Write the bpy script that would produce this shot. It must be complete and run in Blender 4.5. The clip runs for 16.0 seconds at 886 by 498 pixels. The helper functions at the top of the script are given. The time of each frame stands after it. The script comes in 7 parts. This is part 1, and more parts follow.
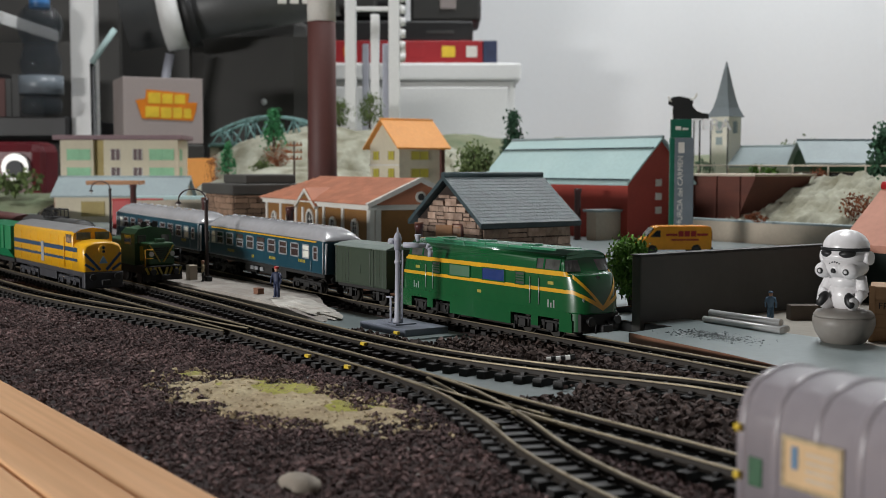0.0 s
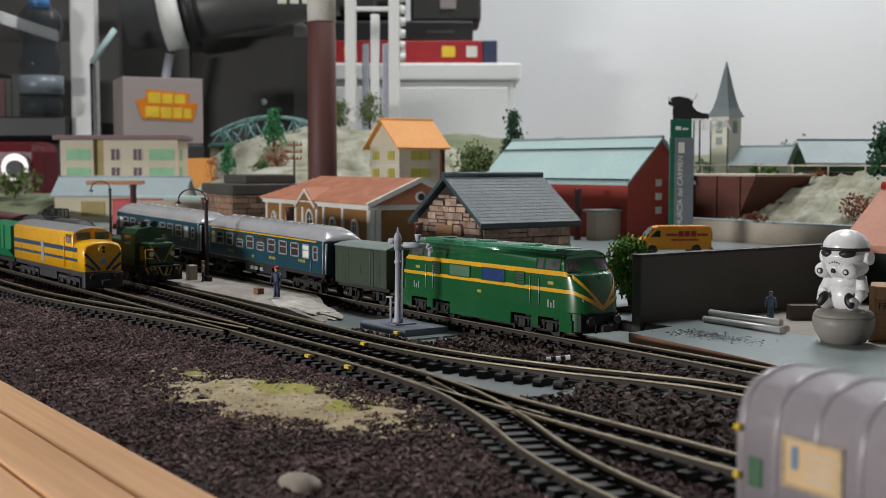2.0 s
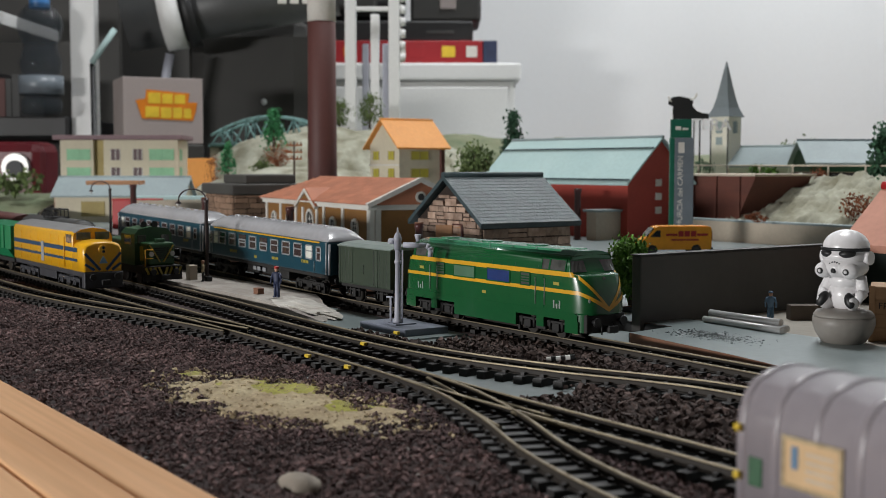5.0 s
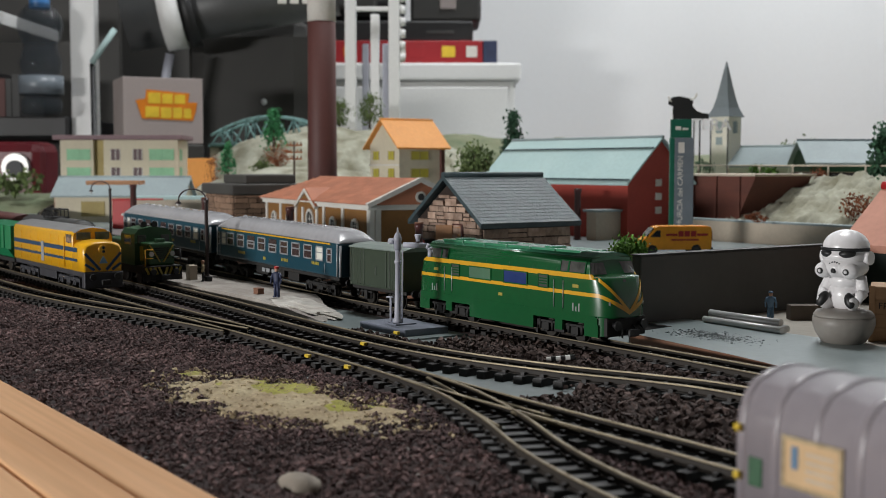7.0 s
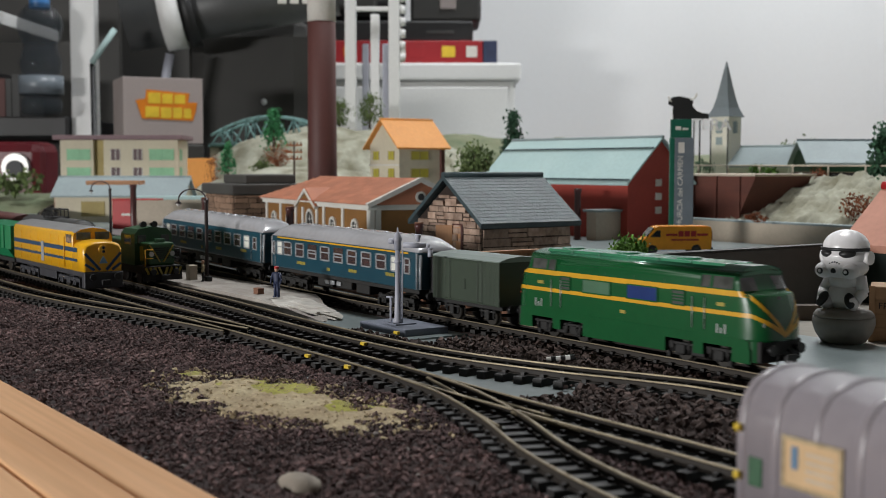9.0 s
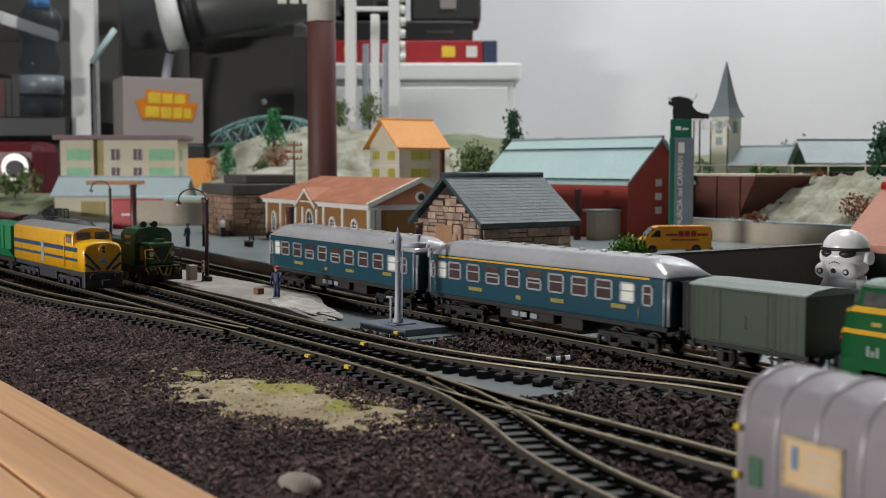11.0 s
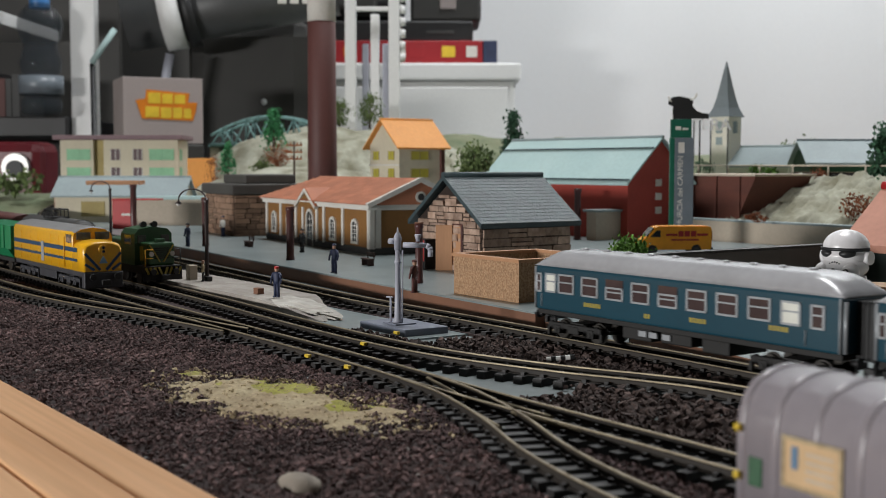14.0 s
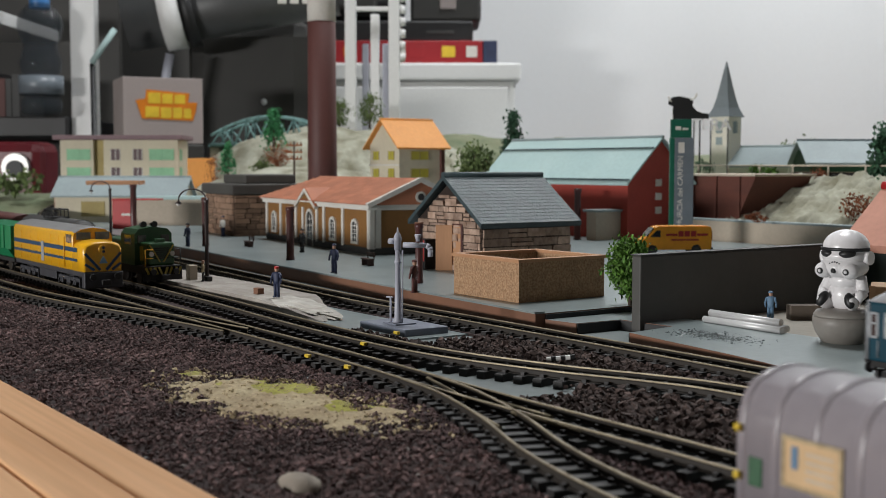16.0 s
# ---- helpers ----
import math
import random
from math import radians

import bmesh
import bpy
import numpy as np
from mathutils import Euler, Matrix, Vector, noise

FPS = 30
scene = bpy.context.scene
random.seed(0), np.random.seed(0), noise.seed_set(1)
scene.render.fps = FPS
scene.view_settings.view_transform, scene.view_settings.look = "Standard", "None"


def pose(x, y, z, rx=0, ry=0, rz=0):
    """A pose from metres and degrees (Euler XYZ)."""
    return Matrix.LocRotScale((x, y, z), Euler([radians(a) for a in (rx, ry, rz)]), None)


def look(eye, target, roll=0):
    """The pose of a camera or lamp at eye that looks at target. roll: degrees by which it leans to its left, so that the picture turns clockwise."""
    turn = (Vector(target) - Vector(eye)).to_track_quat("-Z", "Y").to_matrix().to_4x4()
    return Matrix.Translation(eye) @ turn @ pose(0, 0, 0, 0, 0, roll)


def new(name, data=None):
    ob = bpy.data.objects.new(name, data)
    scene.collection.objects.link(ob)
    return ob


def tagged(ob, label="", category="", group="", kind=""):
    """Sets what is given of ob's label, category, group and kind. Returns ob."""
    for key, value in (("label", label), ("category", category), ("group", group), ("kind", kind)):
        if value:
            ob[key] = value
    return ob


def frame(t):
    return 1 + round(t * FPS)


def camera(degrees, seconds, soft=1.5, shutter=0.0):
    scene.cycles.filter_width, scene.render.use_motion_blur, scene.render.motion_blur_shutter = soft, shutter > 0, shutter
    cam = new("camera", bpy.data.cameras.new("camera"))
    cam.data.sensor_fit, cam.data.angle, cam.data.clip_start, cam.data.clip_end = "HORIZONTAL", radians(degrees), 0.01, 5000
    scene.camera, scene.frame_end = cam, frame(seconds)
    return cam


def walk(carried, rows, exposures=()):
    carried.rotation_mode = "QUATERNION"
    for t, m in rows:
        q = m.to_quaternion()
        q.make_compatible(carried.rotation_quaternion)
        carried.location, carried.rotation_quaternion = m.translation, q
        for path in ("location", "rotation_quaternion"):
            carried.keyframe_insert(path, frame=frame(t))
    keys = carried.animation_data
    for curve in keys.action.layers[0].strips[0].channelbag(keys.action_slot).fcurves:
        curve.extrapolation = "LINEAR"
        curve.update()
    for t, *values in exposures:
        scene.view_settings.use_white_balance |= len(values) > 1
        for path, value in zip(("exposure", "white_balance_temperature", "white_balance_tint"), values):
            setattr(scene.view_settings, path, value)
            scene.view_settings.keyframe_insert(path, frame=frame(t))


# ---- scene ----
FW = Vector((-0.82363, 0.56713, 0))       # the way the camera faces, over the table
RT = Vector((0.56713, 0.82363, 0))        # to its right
EYE = Vector((0, 0, 0.055))
cam = camera(40.07, 16.0, soft=0.6, shutter=0.5)
cam.data.dof.use_dof = True
cam.data.dof.focus_distance = 0.42
cam.data.dof.aperture_fstop = 38
STAND = look(EYE, EYE + FW - Vector((0, 0, 0.0693)))
walk(cam, [(0.0, STAND), (16.0, STAND)], exposures=[(0.0, -0.1), (16.0, -0.1)])

# ---- light: a low side light, an overhead light and an added wall wash ----
world = bpy.data.worlds.new("room_air")
scene.world = world
world.use_nodes = True
world.node_tree.nodes["Background"].inputs[0].default_value = (0.75, 0.85, 1.0, 1)
world.node_tree.nodes["Background"].inputs[1].default_value = 0.01


def lamp(name, at, aim, size, power, colour):
    data = bpy.data.lights.new(name, "AREA")
    data.shape, data.size, data.size_y = "RECTANGLE", size[0], size[1]
    data.energy, data.color = power, colour
    ob = new(name, data)
    ob.matrix_world = look(at, aim)
    return ob


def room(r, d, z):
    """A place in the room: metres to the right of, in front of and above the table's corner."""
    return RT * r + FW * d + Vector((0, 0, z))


# low area light standing free in the room; no window is there
lamp("low_side_light", Vector((-0.60, -1.35, 0.15)), Vector((-0.45, 0.35, 0.02)), (0.4, 0.1), 23, (0.99, 0.98, 0.965))
lamp("overhead_light", room(0.12, 1.0, 1.6), room(0.05, 0.95, 0), (0.5, 0.3), 22, (0.97, 0.985, 1.0))
# added wash that only brightens the back wall; no lamp is known there
lamp("overhead_light", room(0.85, 2.0, 1.5), room(0.7, 2.6, 0.3), (0.9, 0.3), 22, (0.95, 0.98, 1.0))

# ---- materials ----


def shader(name, colour, rough=0.6, metal=0.0, second=None, scale=60.0, mix=0.5, bump=0.0, bump_scale=400.0, detail=6.0,
           fine=0.0, coat=0.0, spread=0.25, random_amount=0.0, stretch=None, glow=0.0, island=0.0):
    """A surface with two scales of colour change, a fine relief and, if asked, a change from piece to piece."""
    m = bpy.data.materials.new(name)
    m.use_nodes = True
    n, link = m.node_tree.nodes, m.node_tree.links.new
    b = n["Principled BSDF"]
    b.inputs["Roughness"].default_value = rough
    b.inputs["Metallic"].default_value = metal
    b.inputs["Coat Weight"].default_value = coat
    c1 = (*colour, 1)
    c2 = (*(second or tuple(v * 0.7 for v in colour)), 1)
    co = n.new("ShaderNodeTexCoord")
    place = co.outputs["Object"]
    if stretch:
        mp = n.new("ShaderNodeMapping")
        mp.inputs["Scale"].default_value = stretch
        link(place, mp.inputs[0])
        place = mp.outputs[0]
    noise_a = n.new("ShaderNodeTexNoise")
    noise_a.inputs["Scale"].default_value, noise_a.inputs["Detail"].default_value = scale, detail
    link(place, noise_a.inputs["Vector"])
    ramp = n.new("ShaderNodeMapRange")
    ramp.inputs[1].default_value, ramp.inputs[2].default_value = 0.5 - spread, 0.5 + spread
    ramp.inputs[4].default_value = 2 * mix
    ramp.clamp = True
    link(noise_a.outputs[0], ramp.inputs[0])
    mixer = n.new("ShaderNodeMix")
    mixer.data_type = "RGBA"
    mixer.clamp_factor = True
    mixer.inputs[6].default_value, mixer.inputs[7].default_value = c1, c2
    link(ramp.outputs[0], mixer.inputs[0])
    out = mixer.outputs[2]
    noise_b = n.new("ShaderNodeTexNoise")
    noise_b.inputs["Scale"].default_value, noise_b.inputs["Detail"].default_value = bump_scale, 4
    link(place, noise_b.inputs["Vector"])
    tint = n.new("ShaderNodeHueSaturation")
    value = n.new("ShaderNodeMapRange")
    value.inputs[1].default_value, value.inputs[2].default_value = 0.25, 0.75
    value.inputs[3].default_value, value.inputs[4].default_value = 1 - (fine or 0.06), 1 + (fine or 0.06)
    link(noise_b.outputs[0], value.inputs[0])
    if random_amount or island:
        src = n.new("ShaderNodeObjectInfo").outputs["Random"] if random_amount else n.new("ShaderNodeNewGeometry").outputs["Random Per Island"]
        amount = random_amount or island
        rr = n.new("ShaderNodeMapRange")
        rr.inputs[3].default_value, rr.inputs[4].default_value = 1 - amount, 1 + amount
        link(src, rr.inputs[0])
        mul = n.new("ShaderNodeMath")
        mul.operation = "MULTIPLY"
        link(value.outputs[0], mul.inputs[0])
        link(rr.outputs[0], mul.inputs[1])
        link(mul.outputs[0], tint.inputs["Value"])
    else:
        link(value.outputs[0], tint.inputs["Value"])
    link(out, tint.inputs["Color"])
    link(tint.outputs[0], b.inputs["Base Color"])
    if bump:
        bp = n.new("ShaderNodeBump")
        bp.inputs["Strength"].default_value = bump
        bp.inputs["Distance"].default_value = 0.0004
        link(noise_b.outputs[0], bp.inputs["Height"])
        link(bp.outputs[0], b.inputs["Normal"])
    if glow:
        b.inputs["Emission Color"].default_value = c1
        b.inputs["Emission Strength"].default_value = glow
    return m


def glass(name, colour, rough=0.05, alpha=0.35):
    m = bpy.data.materials.new(name)
    m.use_nodes = True
    b = m.node_tree.nodes["Principled BSDF"]
    b.inputs["Base Color"].default_value = (*colour, 1)
    b.inputs["Roughness"].default_value = rough
    b.inputs["Alpha"].default_value = alpha
    return m


M = {}
M["ballast"] = shader("ballast", (0.05, 0.031, 0.03), 0.95, second=(0.16, 0.102, 0.097), scale=34, bump=0.8, bump_scale=900, fine=0.4, island=0.6)
M["earth"] = shader("earth", (0.03, 0.02, 0.019), 0.95, second=(0.07, 0.047, 0.044), scale=45, bump=1.0, bump_scale=700, fine=0.35)
M["sand"] = shader("sand", (0.48, 0.4, 0.25), 0.95, second=(0.3, 0.22, 0.13), scale=90, bump=0.8, bump_scale=900, fine=0.25)
M["moss"] = shader("moss", (0.38, 0.36, 0.06), 0.95, second=(0.3, 0.27, 0.1), scale=200, bump=1.0, bump_scale=900, fine=0.25)
M["board"] = shader("board", (0.2, 0.235, 0.235), 0.7, second=(0.13, 0.15, 0.15), scale=25, bump=0.1)
M["sleeper"] = shader("sleeper", (0.009, 0.008, 0.008), 0.6, second=(0.022, 0.02, 0.019), scale=200, island=0.3)
M["rail"] = shader("rail", (0.28, 0.235, 0.155), 0.5, 0.6, second=(0.12, 0.095, 0.062), scale=150)
M["rail_side"] = shader("rail_side", (0.014, 0.011, 0.009), 0.7, 0.1, second=(0.028, 0.021, 0.015), scale=150)
M["pine"] = shader("pine", (0.76, 0.45, 0.24), 0.55, second=(0.56, 0.29, 0.13), scale=26, mix=0.45, spread=0.22, stretch=(0.2, 7, 7), bump=0.25, bump_scale=90, detail=6, fine=0.1)
M["platform"] = shader("platform", (0.245, 0.29, 0.29), 0.33, second=(0.16, 0.195, 0.2), scale=30, bump=0.1, fine=0.08)
M["platform_edge"] = shader("platform_edge", (0.2, 0.085, 0.045), 0.6, second=(0.15, 0.07, 0.04), scale=50, bump=0.1)
M["black"] = shader("black", (0.012, 0.012, 0.013), 0.5)
M["dark_grey"] = shader("dark_grey", (0.035, 0.035, 0.035), 0.6, second=(0.05, 0.05, 0.048), scale=60)
M["chassis"] = shader("chassis", (0.006, 0.0055, 0.005), 0.7, second=(0.011, 0.0105, 0.01), scale=300)
M["white_paint"] = shader("white_paint", (0.72, 0.72, 0.7), 0.5, second=(0.66, 0.66, 0.64), scale=20)
M["wall_white"] = shader("wall_white", (0.72, 0.73, 0.74), 0.8, second=(0.66, 0.67, 0.68), scale=0.9, detail=2, bump=0.05, bump_scale=120, fine=0.012)
M["loco_green"] = shader("loco_green", (0.006, 0.088, 0.025), 0.27, second=(0.005, 0.076, 0.022), scale=60, coat=0.3)
# paler green that mimics the sheen on the locomotive's upper faces
M["loco_top_sheen"] = shader("loco_top_sheen", (0.06, 0.27, 0.15), 0.22, second=(0.025, 0.14, 0.07), scale=60, coat=0.3)
M["joint_green"] = shader("joint_green", (0.006, 0.06, 0.02), 0.5)
M["loco_yellow"] = shader("loco_yellow", (0.72, 0.37, 0.012), 0.35, second=(0.55, 0.3, 0.02), scale=60)
M["coach_blue"] = shader("coach_blue", (0.013, 0.06, 0.088), 0.3, second=(0.01, 0.048, 0.072), scale=50, coat=0.2)
M["coach_roof"] = shader("coach_roof", (0.4, 0.4, 0.42), 0.24, second=(0.31, 0.31, 0.32), scale=40, coat=0.2)
M["van_green"] = shader("van_green", (0.03, 0.047, 0.028), 0.5, second=(0.024, 0.038, 0.023), scale=60)
M["van_roof"] = shader("van_roof", (0.2, 0.24, 0.22), 0.5, second=(0.16, 0.2, 0.18), scale=40)
M["brick_red"] = shader("brick_red", (0.42, 0.058, 0.04), 0.7, second=(0.34, 0.047, 0.033), scale=40)
M["cream"] = shader("cream", (0.62, 0.56, 0.42), 0.7, second=(0.55, 0.49, 0.37), scale=30)
M["ochre"] = shader("ochre", (0.24, 0.11, 0.025), 0.7, second=(0.19, 0.085, 0.02), scale=40)
M["slate"] = shader("slate", (0.05, 0.08, 0.088), 0.42, second=(0.03, 0.047, 0.054), scale=60, stretch=(1, 4, 4), bump=0.9, bump_scale=260, random_amount=0.09, fine=0.2)
M["roof_blue"] = shader("roof_blue", (0.42, 0.56, 0.55), 0.55, second=(0.36, 0.5, 0.5), scale=20)
M["stone"] = shader("stone", (0.3, 0.19, 0.125), 0.85, second=(0.2, 0.12, 0.08), scale=120, bump=0.5, random_amount=0.3, fine=0.15)
M["mortar"] = shader("mortar", (0.03, 0.017, 0.012), 0.9)
M["cork"] = shader("cork", (0.43, 0.27, 0.155), 0.85, second=(0.28, 0.155, 0.08), scale=1100, bump=0.5, fine=0.2, spread=0.12)
M["roof_tile"] = shader("roof_tile", (0.42, 0.16, 0.085), 0.7, second=(0.33, 0.12, 0.065), scale=100, bump=0.2, random_amount=0.15)
M["orange"] = shader("orange", (0.78, 0.33, 0.07), 0.6, second=(0.7, 0.28, 0.05), scale=40)
M["brown"] = shader("brown", (0.09, 0.028, 0.024), 0.6, second=(0.09, 0.03, 0.025), scale=30)
M["plaster"] = shader("plaster", (0.42, 0.42, 0.34), 0.95, second=(0.2, 0.19, 0.13), scale=38, spread=0.16, bump=1.0, bump_scale=200, fine=0.15)
M["wall_beige"] = shader("wall_beige", (0.52, 0.45, 0.36), 0.8, second=(0.44, 0.375, 0.3), scale=30)
M["van_paint"] = shader("van_paint", (0.9, 0.36, 0.01), 0.4, second=(0.85, 0.33, 0.01), scale=30)

# ---- building helpers ----


def part(name, bm, material, parent=None, label="", mm=False):
    if mm:
        for v in bm.verts:
            v.co *= 0.001
    me = bpy.data.meshes.new(name)
    bm.normal_update()
    bm.to_mesh(me)
    bm.free()
    for mat in material if isinstance(material, (list, tuple)) else [material]:
        me.materials.append(mat)
    ob = new(name, me)
    if parent:
        ob.parent = parent
    if label:
        ob["label"] = label
    return ob


def thing(name, m, label, category, group="", kind=""):
    ob = new(name)
    ob.empty_display_size = 0.005
    ob.matrix_world = m
    return tagged(ob, label, category, group, kind)


def cuboid(bm, lo, hi, bevel=0.0, mat=0, turn=None):
    """A box between two corners; its edges may be rounded and it may be turned by a matrix."""
    lo, hi = Vector(lo), Vector(hi)
    mid, size = (lo + hi) / 2, hi - lo
    verts = [bm.verts.new((mid.x + size.x * a / 2, mid.y + size.y * b / 2, mid.z + size.z * c / 2)) for a in (-1, 1) for b in (-1, 1) for c in (-1, 1)]
    for q in ((0, 1, 3, 2), (4, 6, 7, 5), (0, 4, 5, 1), (2, 3, 7, 6), (0, 2, 6, 4), (1, 5, 7, 3)):
        bm.faces.new([verts[i] for i in q])
    if turn and not bevel:
        for v in verts:
            v.co = turn @ v.co
        turn = None
    faces = list({f for v in verts for f in v.link_faces})
    for f in faces:
        f.material_index = mat
    if bevel:
        edges = list({e for v in verts for e in v.link_edges})
        out = bmesh.ops.bevel(bm, geom=edges, offset=bevel, segments=2, affect="EDGES", profile=0.5)
        for f in out["faces"]:
            f.material_index = mat
        verts = list({v for f in out["faces"] for v in f.verts} | {v for v in verts if v.is_valid})
    if turn:
        bmesh.ops.transform(bm, matrix=turn, verts=verts)
    return verts


def box(lo, hi, bevel=0.0):
    bm = bmesh.new()
    cuboid(bm, lo, hi, bevel)
    return bm


def rod(bm, a, b, r, r2=None, seg=12, mat=0, caps=True):
    """A round bar from a to b."""
    a, b = Vector(a), Vector(b)
    d = b - a
    m = Matrix.Translation((a + b) / 2) @ d.to_track_quat("Z", "Y").to_matrix().to_4x4()
    made = bmesh.ops.create_cone(bm, cap_ends=caps, segments=seg, radius1=r, radius2=r if r2 is None else r2, depth=d.length, matrix=m)
    for f in {f for v in made["verts"] for f in v.link_faces}:
        f.material_index = mat
        f.smooth = len(f.verts) == 4
    return made["verts"]


def sweep(bm, points, r, seg=8, mat=0):
    for a, b in zip(points, points[1:]):
        rod(bm, a, b, r, seg=seg, mat=mat)


def extrude(bm, outline, depth, m=None, mat=0):
    """A plate: an outline in x and z, made as thick as depth along y, then moved by m."""
    front = [bm.verts.new((x, 0, z)) for x, z in outline]
    back = [bm.verts.new((x, depth, z)) for x, z in outline]
    faces = [bm.faces.new(front), bm.faces.new(back[::-1])]
    k = len(outline)
    for i in range(k):
        faces.append(bm.faces.new((front[i], back[i], back[(i + 1) % k], front[(i + 1) % k])))
    for f in faces:
        f.material_index = mat
    bmesh.ops.recalc_face_normals(bm, faces=faces)
    if m:
        bmesh.ops.transform(bm, matrix=m, verts=front + back)
    return front + back


def loft(bm, rings, closed=True, caps=True, mat=0, smooth=True):
    """A skin over rings of points."""
    vs = [[bm.verts.new(p) for p in ring] for ring in rings]
    k = len(rings[0])
    faces = []
    for a, b in zip(vs, vs[1:]):
        for i in range(k if closed else k - 1):
            j = (i + 1) % k
            f = bm.faces.new((a[i], a[j], b[j], b[i]))
            f.smooth = smooth
            faces.append(f)
    if caps:
        faces += [bm.faces.new(vs[0][::-1]), bm.faces.new(vs[-1])]
    for f in faces:
        f.material_index = mat
    bmesh.ops.recalc_face_normals(bm, faces=faces)
    return vs


def lathe(bm, profile, seg=24, m=None, mat=0):
    """A turned body: radii and heights."""
    rings = [[(r * math.cos(2 * math.pi * i / seg), r * math.sin(2 * math.pi * i / seg), z) for i in range(seg)] for r, z in profile]
    vs = [v for ring in loft(bm, rings, mat=mat) for v in ring]
    if m:
        bmesh.ops.transform(bm, matrix=m, verts=vs)
    return vs


def axis_pose(x, y, z, turn=0):
    return pose(x, y, z, 0, 0, turn)


# ---- tracks ----
TOP = 0.0            # rail tops
GROUND = -0.0042     # the board under the tracks
DECK = 0.0017        # platform tops


def main_line(s):
    """Centre of the far track, s metres along it, and its heading; it climbs gently at its far end."""
    u = max(0.0, -0.42 - s)
    rise = 0.02 * u * u / (u + 0.03)
    if s < -0.66:
        a = (-0.66 - s) / 1.4
        return Vector((-0.66 - 1.4 * math.sin(a), 0.2545 + 1.4 * (1 - math.cos(a)), rise)), math.degrees(-a)
    if s > -0.25:
        a = (s + 0.25) / 1.2
        return Vector((-0.25 + 1.2 * math.sin(a), 0.2545 - 1.2 * (1 - math.cos(a)), 0)), math.degrees(-a)
    return Vector((s, 0.2545, rise)), 0.0


def smooth_line(ctrl, n=60):
    """A smooth way through a few places on the board."""
    pts = [Vector((*c, 0)) for c in ctrl]
    pts = [pts[0] * 2 - pts[1]] + pts + [pts[-1] * 2 - pts[-2]]
    out = []
    for i in range(1, len(pts) - 2):
        p0, p1, p2, p3 = pts[i - 1:i + 3]
        for j in range(n):
            t = j / n
            out.append(0.5 * ((2 * p1) + (p2 - p0) * t + (2 * p0 - 5 * p1 + 4 * p2 - p3) * t * t + (3 * p1 - p0 - 3 * p2 + p3) * t ** 3))
    out.append(pts[-2])
    return out


def resample(line, step):
    out, left = [line[0]], step
    for a, b in zip(line, line[1:]):
        d = (b - a).length
        while d >= left > 0:
            a = a + (b - a) * (left / d)
            d = (b - a).length
            out.append(a)
            left = step
        left -= d
    return out


def track(name, line, label, rails=(True, True), sleepers=True):
    """Track of 9 mm gauge along a line: rails with head and foot, chairs, and a sleeper at each step."""
    ob = thing(name, Matrix.Identity(4), label, "track", "tracks on the layout", "structure")
    fine = resample(line, 0.006)
    prof = [(-0.00033, 0), (0.00033, 0), (0.00036, -0.0003), (0.0002, -0.0007), (0.0002, -0.0017), (0.0007, -0.0019), (0.0007, -0.0021), (-0.0007, -0.0021),
            (-0.0007, -0.0019), (-0.0002, -0.0017), (-0.0002, -0.0007), (-0.00036, -0.0003)]
    for side, there in zip((-0.00475, 0.00475), rails):
        if not there:
            continue
        rings = []
        for i, p in enumerate(fine):
            d = (fine[min(i + 1, len(fine) - 1)] - fine[max(i - 1, 0)]).normalized()
            nrm = Vector((-d.y, d.x, 0))
            rings.append([p + nrm * (side + a) + Vector((0, 0, b)) for a, b in prof])
        bm = bmesh.new()
        loft(bm, rings, mat=1, smooth=False)
        bm.faces.index_update()
        for f in bm.faces:
            if f.index % len(prof) < 2 or f.index % len(prof) == len(prof) - 1:
                f.material_index = 0
        part("rail", bm, [M["rail"], M["rail_side"]], ob)
    if sleepers:
        mat = M["sleeper"]

        def one(bm, m):
            cuboid(bm, (-0.0014, -0.0085, -0.0042), (0.0014, 0.0085, -0.00215), turn=m)
            for s in (-0.00475, 0.00475):
                for e in (-0.0011, 0.0011):
                    cuboid(bm, (-0.0006, s + e - 0.0004, -0.00216), (0.0006, s + e + 0.0004, -0.0013), turn=m)
        bm = bmesh.new()
        one(bm, Matrix.Identity(4))
        shared = bpy.data.meshes.new("sleeper")
        bm.to_mesh(shared)
        bm.free()
        shared.materials.append(mat)
        bm = bmesh.new()
        q = resample(line, 0.0062)
        for i, p in enumerate(q):
            d = (q[min(i + 1, len(q) - 1)] - q[max(i - 1, 0)]).normalized()
            m = Matrix.Translation(p) @ Vector((d.x, d.y, 0)).to_track_quat("X", "Z").to_matrix().to_4x4()
            if -0.45 < p.x < -0.1 and p.y < 0.3:
                piece = new("sleeper", shared)
                piece.parent, piece.matrix_basis = ob, m
            else:
                one(bm, m)
        if bm.verts:
            part("far_sleepers", bm, mat, ob)["kind"] = "stuff"
        else:
            bm.free()
    return ob

# ---- the board and the ground ----
MAIN = [main_line(-1.3 + 0.01 * i)[0] for i in range(131)]
LINE_2 = smooth_line([(-1.2, 0.212), (-0.8, 0.210), (-0.6, 0.2085), (-0.47, 0.205), (-0.39, 0.2), (-0.33, 0.1985), (-0.29, 0.2015), (-0.25, 0.212), (-0.225, 0.222), (-0.2, 0.2275), (-0.12, 0.23), (0, 0.231)])
LINE_3 = smooth_line([(-1.2, 0.178), (-0.8, 0.178), (-0.55, 0.1775), (-0.4, 0.1752), (-0.3, 0.1745), (-0.24, 0.172), (-0.15, 0.1715), (0, 0.171)])
